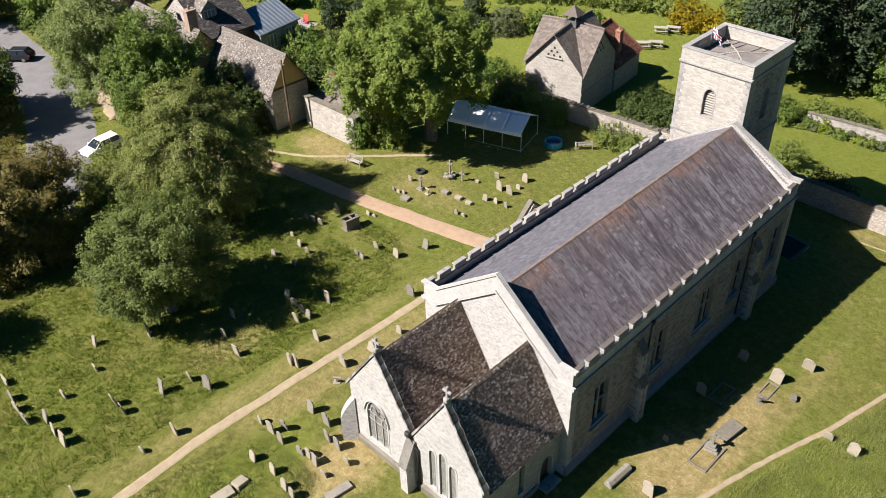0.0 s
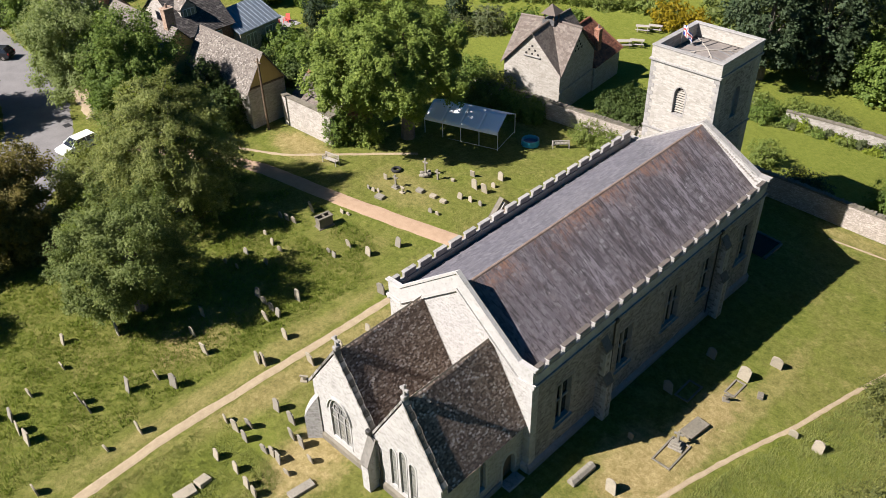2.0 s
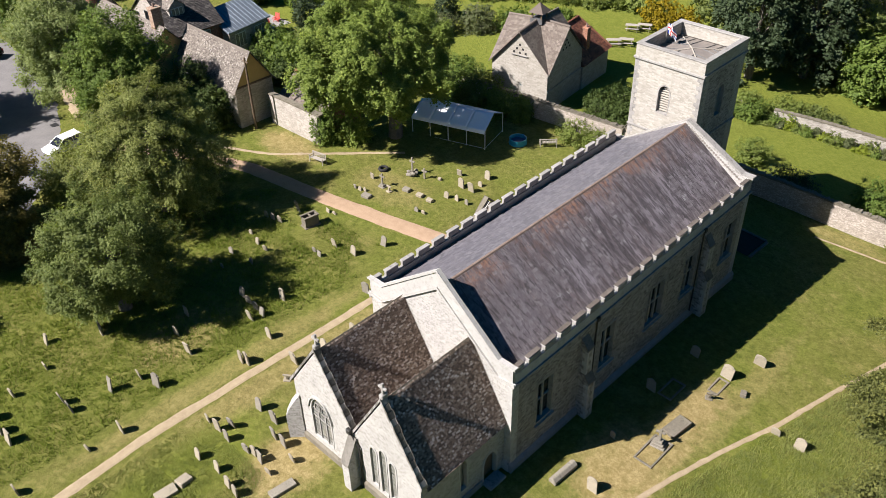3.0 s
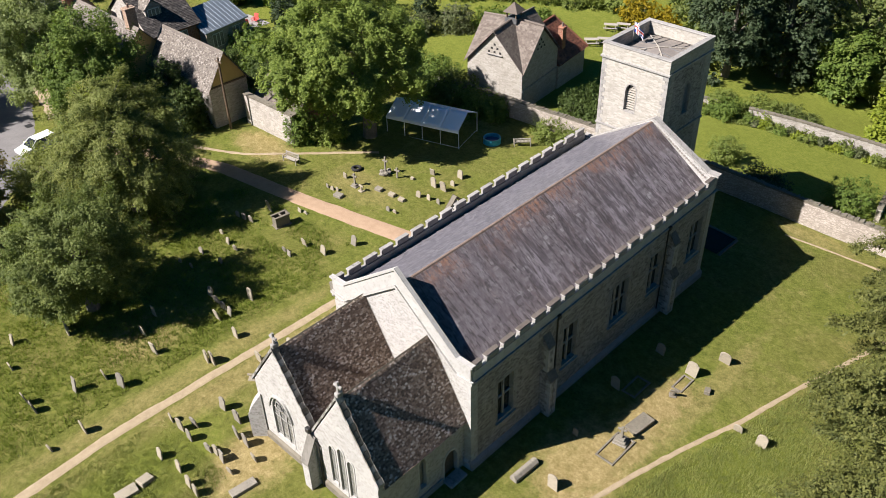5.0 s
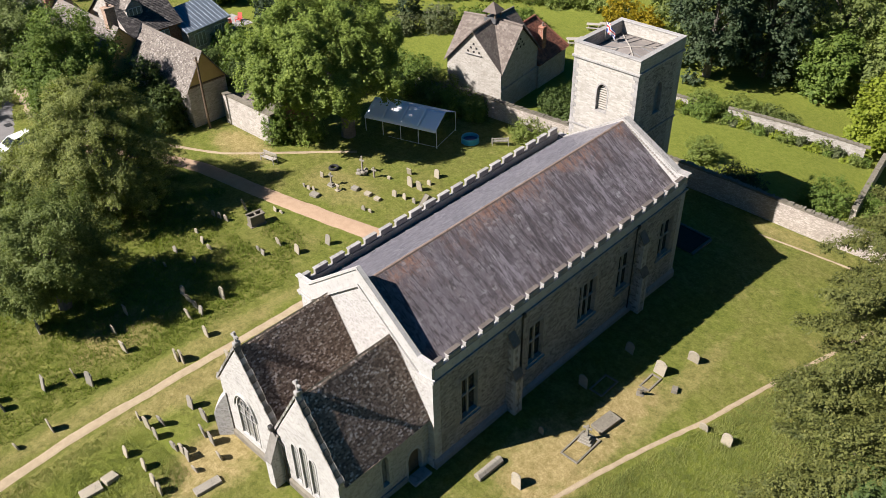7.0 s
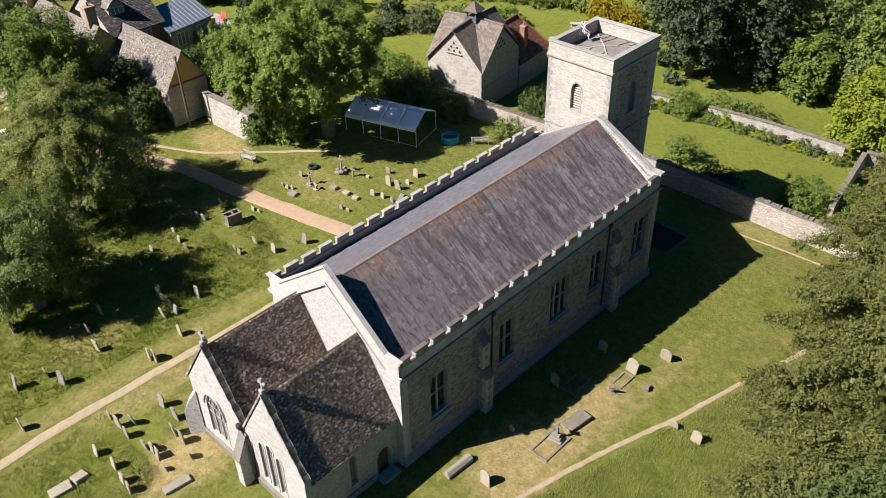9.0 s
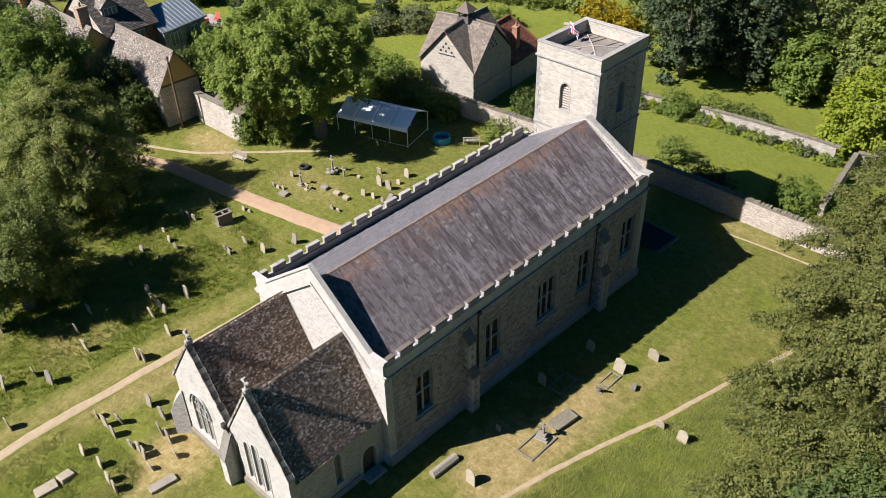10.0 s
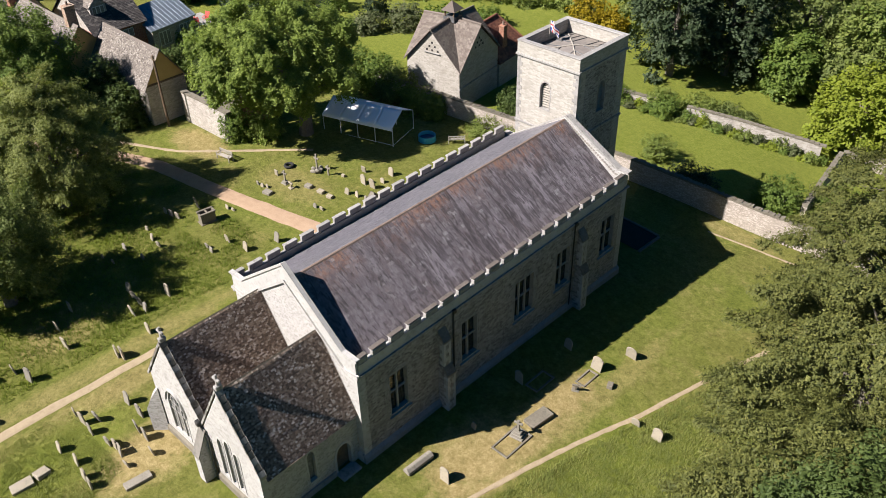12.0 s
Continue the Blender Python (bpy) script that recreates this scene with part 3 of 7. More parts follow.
part("gable_wall", prism([(-6.1, -2.2), (5.5, -2.2), (5.5, TOP - 0.1), (4.9, TOP - 0.1), (-0.15, APEX_W - 0.1), (-5.4, 7.62), (-6.1, 7.62)], "y", 26.45, 27.0), RUBBLE, church)
line_w = [(5.7, TOP), (4.85, TOP + 0.02), (-0.15, APEX_W), (-5.4, 7.76), (-6.25, 7.76)]
part("coping", soft(band(line_w, 0.15, "y", 26.55, 27.08), 0.02), COPING, church)
for k in range(24):
    t = (k + 0.5) / 24
    x = -0.15 + t * 5.0
    part("flashing_step", boxes((x - 0.075, x + 0.075, 26.4, 26.56, 11.0 - t * 2.9, 11.12 - t * 2.9)), LEAD, church)

# plinth, quoins and string courses
bm = bmesh.new()
rows = [[bm.verts.new((x, y, z + (0 if z < -1 else 0.28 - 0.033 * y))) for x, z in ((5.4, -2.2), (5.7, -2.2), (5.7, 0.17), (5.49, 0.42), (5.4, 0.42))] for y in (-0.12, 27.1)]
for i in range(5):
    bm.faces.new((rows[0][i], rows[0][(i + 1) % 5], rows[1][(i + 1) % 5], rows[1][i]))
bm.faces.new(rows[0])
bm.faces.new(rows[1][::-1])
part("plinth", bm, PLINTH, church, "smooth pale plinth along the foot of the wall")
part("plinth", prism([(-0.15, -1.2), (-0.15, 0.55), (0.05, 0.75), (0.05, -1.2)], "x", 5.0, 5.5), ASHLAR, church)
part("string_course", soft(boxes((5.48, 5.68, -0.1, 27.1, EAVE - 0.1, EAVE + 0.06)), 0.03), COPING, church)
part("string_course", soft(boxes((-6.28, -6.08, -0.1, 27.1, EAVE - 0.1, EAVE + 0.06)), 0.03), COPING, church)


def quoins(x, y, sx, sy, z0, z1, mat=ASHLAR, d=0.34):
    """Dressed corner stones, long and short by turns; sx, sy point into the wall."""
    z, i = z0, 0
    while z < z1 - 0.1:
        h = min(0.3 + 0.06 * rng.random(), z1 - z)
        a, b = (0.46, 0.26) if i % 2 else (0.26, 0.46)
        xs, ys = sorted((x - sx * 0.02, x + sx * a)), sorted((y - sy * 0.02, y + sy * b))
        part("quoin", boxes((*xs, *ys, z + 0.006, z + h - 0.006)), mat, church)
        z += h
        i += 1


quoins(5.5, 0.0, -1, 1, 0.55, EAVE - 0.12)
quoins(5.5, 27.0, -1, -1, -0.6, EAVE - 0.12)

# embattled parapets
for side, x0, x1 in (("south", 5.36, 5.57), ("north", -6.17, -5.96)):
    part("parapet", boxes((x0, x1, 0.16, 26.44, EAVE + 0.05 if side == "south" else 6.851, 8.02)), ASHLAR, church)
    part("embrasure_coping", boxes((x0 - 0.03, x1 + 0.07, 0.22, 26.3, 8.02, 8.08)), ASHLAR if side == "south" else COPING, church)
    y = 0.22
    first = 0.61
    while y < 26.2:
        w = first if first else 1.03
        first = 0
        w = min(w, 26.3 - y)
        out = 0.05 if side == "south" else 0.0
        m = part("merlon", soft(boxes((x0, x1 + out, y, y + w, 8.084, 8.45)), 0.012), COPING, church)
        part("merlon_coping", soft(boxes((x0 - 0.06, x1 + 0.05, y - 0.02, y + w + 0.02, 8.452 if side == "north" else 8.477, 8.55 + 0.02 * rng.random())), 0.02), MERLON_CAP if side == "south" else COPING, m)
        if side == "south":
            part("merlon_moulding", boxes((x0 - 0.07, x1 + 0.08, y - 0.03, y + w + 0.03, 8.452, 8.474)), ASHLAR, m)
        y += w + 0.39

# nave roof
part("roof_boarding", prism([(5.2, 7.25), (-0.15, 10.98), (-5.86, 7.38)], "y", 0.2, 26.44), OAK, church)
part("roof_gutter", boxes((5.0, 5.355, 0.2, 26.44, 7.1, 7.42)), LEAD_DARK, church)
part("roof_gutter", boxes((-5.955, -5.6, 0.2, 26.44, 6.86, 7.41)), LEAD_DARK, church)
slope("slate_course", (5.22, 0.18, 7.34), (0, 26.25, 0), (-5.37, 0, 3.74), 84, 32, 0.015, SLATE_S, church, rng, "purple-grey slates with rusty bloom and lichen", 0.6, 0.012)
slope("slate_course", (-5.84, 0.18, 7.5), (0, 26.25, 0), (5.69, 0, 3.58), 70, 28, 0.014, SLATE_N, church, rng, "smooth blue-grey slates", 0.3, 0.016)
bm = bmesh.new()
y = 0.18
while y < 26.3:
    prism([(-0.03, 11.03), (-0.08, 11.1), (-0.15, 11.13), (-0.22, 11.1), (-0.27, 11.03), (-0.15, 11.05)], "y", y + 0.006, min(y + 0.46, 26.38), bm)
    y += 0.46
part("ridge_tiles", bm, RIDGE, church, "rusty brown ridge tiles", "stuff")

# nave windows: lights under a transom, leaded
for u, w, lights in NAVE_WINDOWS:
    z0, z1 = WZ0, WZ1
    win = part("window", ring(rect(u, w, z0, z1), 0.2, "x", 5.05, 5.525), COPING, church, "square-headed stone window with leaded lights")
    step = w / lights
    for k in range(1, lights):
        c = u - w / 2 + k * step
        part("mullion", soft(boxes((5.2, 5.36, c - 0.075, c + 0.075, z0, z1)), 0.03), COPING, win)
    part("transom", soft(boxes((5.21, 5.34, u - w / 2, u + w / 2, 3.85, 3.98)), 0.03), COPING, win)
    part("sill", prism([(5.1, z0 - 0.02), (5.66, z0 - 0.16), (5.66, z0 - 0.24), (5.1, z0 - 0.24)], "y", u - w / 2 - 0.2, u + w / 2 + 0.2), COPING, win)
    for s_ in (-1, 1):
        z, q = z0 - 0.05, 0
        while z < z1 + 0.1:
            hh = 0.3 + 0.07 * rng.random()
            e = u + s_ * (w / 2 + 0.19)
            ys = sorted((e, e + s_ * (0.07 if q % 2 else 0.24)))
            part("jamb_stone", boxes((5.4, 5.515 + 0.006 * rng.random(), *ys, z + 0.006, z + hh - 0.006)), COPING, win)
            z += hh
            q += 1
    for k in range(lights):
        a, b = u - w / 2 + k * step, u - w / 2 + (k + 1) * step
        part("pane", boxes((5.17, 5.19, a, b, z0, z1)), NAVE_GLASS, win)
        bm = bmesh.new()
        for j in range(1, 10):
            box(bm, 5.188, 5.2, a, b, z0 + j * 0.34 - 0.012, z0 + j * 0.34 + 0.012)
        for j in (1, 2):
            c = a + (b - a) * j / 3
            box(bm, 5.188, 5.2, c - 0.01, c + 0.01, z0, z1)
        part("lead_came", bm, IRON, win, kind="stuff")


def buttress(y, z_mid, z_top, d1=0.85, d2=0.5, w=0.62):
    """Two stages with sloping weatherings against the south wall."""
    g = rise(6, y) - 0.3
    b = part("buttress", prism([(5.45, g), (5.5 + d1, g), (5.5 + d1, z_mid - 0.55), (5.5 + d2, z_mid), (5.45, z_mid)], "y", y - w / 2, y + w / 2), BROWN_SHADE_STONE, church, "two-stage stone buttress with sloping weatherings")
    part("upper_stage", prism([(5.45, z_mid), (5.5 + d2, z_mid), (5.5 + d2, z_top - 0.75), (5.45, z_top)], "y", y - w / 2 + 0.05, y + w / 2 - 0.05), BROWN_SHADE_STONE, b)
    for lo, hi, d in ((g + 0.3, z_mid - 0.62, d1), (z_mid + 0.06, z_top - 0.9, d2)):
        z, q = lo, 0
        while z < hi - 0.12:
            hh = min(0.3 + 0.08 * rng.random(), hi - z)
            for s_ in (-1, 1):
                long, deep = (0.3, 0.18) if q % 2 else (0.17, 0.34)
                e = y + s_ * (w / 2 - (0.05 if d == d2 else 0.0) + 0.012)
                ys = sorted((e, e - s_ * long))
                part("quoin", boxes((5.5 + d - deep, 5.5 + d + 0.012, *ys, z + 0.006, z + hh - 0.006)), ASHLAR, b)
            z += hh
            q += 1
    part("weathering", prism([(5.5 + d1 + 0.05, z_mid - 0.62), (5.5 + d1 + 0.05, z_mid - 0.53), (5.5 + d2, z_mid + 0.04), (5.5 + d2, z_mid - 0.05)], "y", y - w / 2 - 0.04, y + w / 2 + 0.04), COPING_DARK, b)
    part("weathering", prism([(5.5 + d2 + 0.05, z_top - 0.85), (5.5 + d2 + 0.05, z_top - 0.75), (5.48, z_top + 0.06), (5.48, z_top - 0.04)], "y", y - w / 2, y + w / 2), COPING_DARK, b)


buttress(6.85, 3.55, 6.35, 0.8, 0.48, 0.7)
buttress(21.3, 3.3, 6.3, 0.8, 0.48, 0.75)
for y in (7.85, 20.45):
    pipe = part("downpipe", tube(bmesh.new(), (5.6, y, -0.9), (5.6, y, 7.1), 0.055, 0.055), IRON, church, "black iron rainwater pipe")
    part("hopper", soft(boxes((5.52, 5.76, y - 0.16, y + 0.16, 7.0, 7.3)), 0.03), IRON, pipe)

# sunk boiler-house steps behind the south-west corner: a flat near-black sheet for their shade
V = [(x, y, rise(x, y) + 0.06) for y in np.linspace(30.9, 34.1, 7) for x in np.linspace(0.25, 5.0, 9)]
F = [(j * 9 + i, j * 9 + i + 1, j * 9 + i + 10, j * 9 + i + 9) for j in range(6) for i in range(8)]
quads("area_floor", V, F, INSIDE_SHADE, church, "flat dark sheet for the shade of the sunk area")
for k in range(8):
    x = 0.3 + k * 0.6
    part("area_kerb", soft(boxes((x, x + 0.59, 34.1, 34.32, rise(x, 34) - 0.3, rise(x, 34) + 0.12)), 0.02), COPING_DARK, church)
for k in range(5):
    y = 30.9 + k * 0.64
    part("area_kerb", soft(boxes((5.1, 5.32, y, y + 0.63, rise(5, y) - 0.3, rise(5, y) + 0.12)), 0.02), COPING_DARK, church)

# tower
TX0, TX1, TY0, TY1, TS, TT = -5.5, 0.27, 27.25, 33.45, 14.6, 15.72
louvre_e = arch(-2.72, 10.75, 12.95, 0.95)
louvre_s = arch(30.4, 10.4, 12.95, 0.95)
part("tower_wall", pierced([(TX0, -2.5), (TX1, -2.5), (TX1, TS), (TX0, TS)], [louvre_e], "y", TY0, TY0 + 0.9), TOWER_STONE, church)
# Tower stone again, but in the darker tone to stand for this side's shade.
part("tower_wall", pierced([(TY0 + 0.9, -3), (TY1 - 0.9, -3), (TY1 - 0.9, TS), (TY0 + 0.9, TS)], [louvre_s], "x", TX1, TX1 - 0.9), BROWN_SHADE_STONE, church)
part("tower_wall", boxes((TX0, TX0 + 0.9, TY0 + 0.9, TY1 - 0.9, -2.5, TS)), TOWER_STONE, church)
part("tower_wall", boxes((TX0, TX1, TY1 - 0.9, TY1, -3, TS)), TOWER_STONE, church)
for pts, ax, o, i in ((louvre_e, "y", TY0, 1), (louvre_s, "x", TX1, -1)):
    win = part("belfry_window", ring(pts, 0.11, ax, o - i * 0.02, o + i * 0.4), COPING, church, "pointed belfry opening with pale slatted louvres")
    us = [p[0] for p in pts]
    zs = [p[1] for p in pts]
    back = [(u, z) for u, z in pts]
    # Black sheet behind the slats in place of the belfry's inner shade.
    part("dark_backing", prism(back, ax, o + i * 0.55, o + i * 0.6), INSIDE_SHADE, win)
    k, z = 0, min(zs) + 0.1
    while z < max(zs) - 0.25:
        half = 0.45 if z < max(zs) - 0.7 else 0.45 * max(0.25, (max(zs) - z) / 0.75)
        c = (min(us) + max(us)) / 2
        lo, hi = sorted((o + i * 0.2, o + i * 0.5))
        if ax == "y":
            bm = prism([(lo, z), (lo, z + 0.05), (hi, z + 0.2), (hi, z + 0.15)], "x", c - half, c + half)
        else:
            bm = prism([(hi, z), (hi, z + 0.05), (lo, z + 0.2), (lo, z + 0.15)], "y", c - half, c + half)
        part("louvre_slat", bm, GREY_WOOD, win)
        z += 0.2
for z, o in ((TS, 0.14), (9.0, 0.09)):
    part("tower_string", soft(boxes((TX0 - o, TX1 + o, TY0 - o, TY0 + 0.02, z - 0.1, z + 0.08), (TX1 - 0.02, TX1 + o, TY0 + 0.02, TY1 + o, z - 0.1, z + 0.08), (TX0 - o, TX0 + 0.02, TY0 + 0.02, TY1 + o, z - 0.1, z + 0.08), (TX0 + 0.02, TX1 - 0.02, TY1 - 0.02, TY1 + o, z - 0.1, z + 0.08)), 0.02), COPING, church)
PW = 0.32
for r in ((TX0 - 0.04, TX1 + 0.04, TY0 - 0.04, TY0 + PW), (TX0 - 0.04, TX1 + 0.04, TY1 - PW, TY1 + 0.04), (TX0 - 0.04, TX0 + PW, TY0 + PW, TY1 - PW), (TX1 - PW, TX1 + 0.04, TY0 + PW, TY1 - PW)):
    part("tower_parapet", boxes((*r, TS + 0.08, TT - 0.1)), TOWER_STONE, church)
    part("parapet_coping", soft(boxes((r[0] - 0.05, r[1] + 0.05, r[2] - 0.05, r[3] + 0.05, TT - 0.098 - 0.002 * (r[3] - r[2] > 3), TT - 0.003 * (r[3] - r[2] > 3))), 0.02), COPING, church)
quoins(TX1, TY0, -1, 1, 9.2, TS - 0.12, COPING)
quoins(TX0, TY0, 1, 1, 8.0, TS - 0.12, COPING)
cx, cy = (TX0 + TX1) / 2, (TY0 + TY1) / 2
bm = bmesh.new()
corner = [bm.verts.new(p) for p in ((TX0 + 0.3, TY0 + 0.3, TS + 0.02), (TX1 - 0.3, TY0 + 0.3, TS + 0.02), (TX1 - 0.3, TY1 - 0.3, TS + 0.02), (TX0 + 0.3, TY1 - 0.3, TS + 0.02))]
peak = bm.verts.new((cx, cy, TS + 0.42))
for i in range(4):
    bm.faces.new((corner[i], corner[(i + 1) % 4], peak))
bm.faces.new(corner[::-1])
deck = part("tower_roof", bm, LEAD, church, "low lead roof with raised rolls")
for k in range(4):
    a = corner_at = ((TX0 + 0.3, TY0 + 0.3), (TX1 - 0.3, TY0 + 0.3), (TX1 - 0.3, TY1 - 0.3), (TX0 + 0.3, TY1 - 0.3))[k]
    part("lead_roll", tube(bmesh.new(), (*a, TS + 0.05), (cx, cy, TS + 0.45), 0.05, 0.05, 6), GREY_WOOD, deck)
for k in range(-4, 5):
    if k == 0:
        continue
    f = 1 - abs(k) / 4.6
    o = k * 0.6
    for s in (-1, 1):
        part("lead_roll", tube(bmesh.new(), (cx + o, cy + s * 2.65, TS + 0.05), (cx + o, cy + s * (2.65 - 2.6 * f), TS + 0.05 + 0.38 * f), 0.045, 0.045, 5), LEAD_DARK, deck)
        part("lead_roll", tube(bmesh.new(), (cx + s * 2.5, cy + o, TS + 0.05), (cx + s * (2.5 - 2.45 * f), cy + o, TS + 0.05 + 0.38 * f), 0.045, 0.045, 5), LEAD_DARK, deck)

# chancel and south chapel, side by side
CY = -6.8
SH = 4.35
for name, xa, xr, xb in (("north", -5.75, -3.1, -0.4), ("south", -0.4, 2.35, 4.98)):
    if name == "north":
        hole = [arch(-3.42, 1.4, 4.85, 1.75, 8)]
    else:
        hole = [arch(1.22, 1.35, 4.5, 0.5), arch(2.02, 1.2, 4.86, 0.52), arch(2.78, 1.35, 4.42, 0.5)]
    ridge = 8.95
    part("chancel_gable", pierced([(xa, -0.8), (xb, -0.8), (xb, SH), (xr, ridge - 0.05), (xa, SH if name == "south" else 5.15)], hole, "y", CY, CY + 0.6), RUBBLE, church, "gabled limestone east wall")
    lo = SH - 0.05
    cop = [(xb + 0.16, lo + 0.12), (xr, ridge + 0.3), (xa - 0.16, lo + 0.12)] if name == "south" else [(xb - 0.12, lo + 0.5), (xr, ridge + 0.3), (xa - 0.35, 4.95)]
    for (ua, za), (ub, zb) in zip(cop, cop[1:]):
        n = 13
        for q in range(n):
            f0, f1 = q / n, (q + 1) / n - 0.012
            jut = 0.05 * rng.random()
            piece = band([(ua + (ub - ua) * f0, za + (zb - za) * f0), (ua + (ub - ua) * f1, za + (zb - za) * f1)], 0.16 + 0.05 * rng.random(), "y", CY - 0.05 - jut * 0.6, CY + 0.26 + jut * 2)
            part("coping_stone", soft(piece, 0.015), COPING if rng.random() < 0.6 else COPING_DARK, church)
    for c in hole:
        us = [p[0] for p in c]
        zs = [p[1] for p in c]
        m = (min(us) + max(us)) / 2
        win = part("window", ring(c, 0.14, "y", CY - 0.03, CY + 0.25), ASHLAR, church, "pointed chancel window with leaded glass")
        part("pane", prism(c, "y", CY + 0.09, CY + 0.11), GLASS, win)
        part("lead_came", boxes(*[(min(us), max(us), CY + 0.075, CY + 0.088, z, z + 0.02) for z in np.arange(min(zs) + 0.3, max(zs) - 0.4, 0.3)]), IRON, win, kind="stuff")
        if name == "north":
            for k in (-0.32, 0.32):
                part("mullion", soft(boxes((m + k - 0.045, m + k + 0.045, CY + 0.03, CY + 0.09, 1.4, 3.7)), 0.015), COPING, win)
            for k in (-0.63, 0, 0.63):
                part("tracery", ring(arch(m + k, 3.2, 3.85, 0.5, 4), 0.045, "y", CY + 0.03, CY + 0.09), COPING, win)
            for k in (-0.32, 0.32):
                part("tracery", ring(arch(m + k, 3.8, 4.35, 0.45, 4), 0.045, "y", CY + 0.03, CY + 0.09), COPING, win)
            part("hood_mould", band([p for p in arch(m, 3.1, 5.1, 2.15, 8)][2:-1] , 0.13, "y", CY - 0.12, CY), ASHLAR, win)
    # cross on the apex
    cross = part("gable_cross", soft(boxes((xr - 0.14, xr + 0.14, CY - 0.02, CY + 0.4, ridge + 0.2, ridge + 0.5)), 0.04), COPING, church, "small carved stone cross on the gable")
    part("cross_head", soft(boxes((xr - 0.075, xr + 0.075, CY + 0.12, CY + 0.26, ridge + 0.5, ridge + 1.22)), 0.02), COPING, cross)
    part("cross_arm", soft(boxes((xr - 0.3, xr + 0.3, CY + 0.125, CY + 0.255, ridge + 0.82, ridge + 0.98)), 0.02), COPING, cross)
    # roof
    y0, y1 = CY + 0.27, -0.02
    part("roof_boarding", prism([(xa - 0.05, SH - 0.12 if name == "south" else 5.0), (xb + 0.05, SH - 0.12), (xr, ridge - 0.08)], "y", CY + 0.6, y1), OAK, church)
    for xe in (xa, xb):
        out = -0.3 if xe == -5.75 else 0.22 if xe == 4.98 else 0.0
        sh = 5.15 if xe == -5.75 else SH
        grow = (ridge - sh) / abs(xr - xe)
        low = sh - abs(out) * grow
        up = (xr - (xe + out), 0, ridge - low)
        pick = (lambda c: c[0] > 3.3 and c[1] < -4.6) if (name == "south" and xe == xb) else None
        slope("slate_course", (xe + out, y0, low), (0, y1 - y0, 0), up, 46, 54, 0.028, STONE_SLATE, church, rng, "mossy stone slates with white lichen", 0.9, 0.034, pick)
    bm = bmesh.new()
    y = y0
    while y < y1:
        prism([(xr + 0.13, ridge - 0.14), (xr, ridge + 0.07), (xr - 0.13, ridge - 0.14), (xr, ridge - 0.02)], "y", y + 0.006, min(y + 0.42, y1), bm)
        y += 0.42
    part("ridge_tiles", bm, TOMB, church, "weathered stone ridge", "stuff")
part("valley_gutter", boxes((-0.75, -0.05, CY + 0.3, -0.02, SH - 0.2, SH + 0.14)), LEAD, church, "lead valley gutter between the roofs")
side = [arch(-3.48, 1.05, 3.5, 0.52), arch(-1.2, rise(5, -1) - 0.05, 2.2, 1.1)]
part("chancel_wall", pierced([(CY + 0.6, -0.8), (0, -0.8), (0, SH), (CY + 0.6, SH)], side, "x", 4.98, 4.3), RUBBLE, church)
part("chancel_wall", boxes((-5.75, -5.1, CY + 0.6, 0, -0.8, 5.05)), RUBBLE, church)
win = part("window", ring(side[0], 0.14, "x", 5.0, 4.75), ASHLAR, church, "single lancet window")
part("pane", prism(side[0], "x", 4.7, 4.68), GLASS, win)
door = part("door", ring(side[1], 0.17, "x", 5.01, 4.7), ASHLAR, church, "small arched priest's doorway with a dark oak door")
for k in range(6):
    a = -1.75 + k * 1.1 / 6
    top = 2.16 - abs(a + 0.092 + 1.2) ** 1.6 * 1.3
    part("door_board", boxes((4.62, 4.68, a + 0.006, a + 0.177, 0.0, top)), OAK, door)
part("doorstep", soft(boxes((4.9, 5.7, -1.9, -0.5, -0.3, rise(5, -1) + 0.12)), 0.03), COPING, door)
quoins(4.98, CY, -1, 1, 0.5, SH - 0.1)
part("plinth", prism([(CY - 0.14, -0.8), (CY - 0.14, 0.75), (CY + 0.02, 0.95), (CY + 0.02, -0.8)], "x", -5.8, 5.05), TOMB, church)
part("plinth", boxes((4.9, 5.08, CY + 0.03, -1.95, -0.8, 0.5)), COPING, church)
# buttresses of the chancel: one between the gables, one askew at the north corner
b = part("buttress", prism([(CY + 0.05, -0.5), (CY - 0.85, -0.5), (CY - 0.85, 2.5), (CY - 0.1, 4.2), (CY + 0.05, 4.2)], "x", -0.72, -0.12), RUBBLE, church, "stone buttress between the two gables")
part("weathering", prism([(CY - 0.9, 2.42), (CY - 0.9, 2.54), (CY - 0.1, 4.3), (CY - 0.1, 4.18)], "x", -0.75, -0.09), COPING_DARK, b)
pipe = part("downpipe", tube(tube(bmesh.new(), (0.12, CY - 0.1, 0.1), (0.12, CY - 0.1, 3.75), 0.06, 0.06), (0.12, CY - 0.1, 3.7), (-0.5, CY - 0.14, 4.5), 0.06, 0.06), IRON, church, "black iron rainwater pipe")
part("hopper", soft(boxes((-0.74, -0.4, CY - 0.3, CY - 0.06, 4.45, 4.82)), 0.04), IRON, pipe)
b = part("buttress", prism([(0.0, -0.5), (1.0, -0.5), (1.0, 2.3), (0.62, 3.1), (0.0, 4.0)], "y", -0.33, 0.33), RUBBLE, church, "weathered corner buttress")
b.matrix_basis = pose(-5.6, CY + 0.15, 0, 0, 0, 180 + 45)

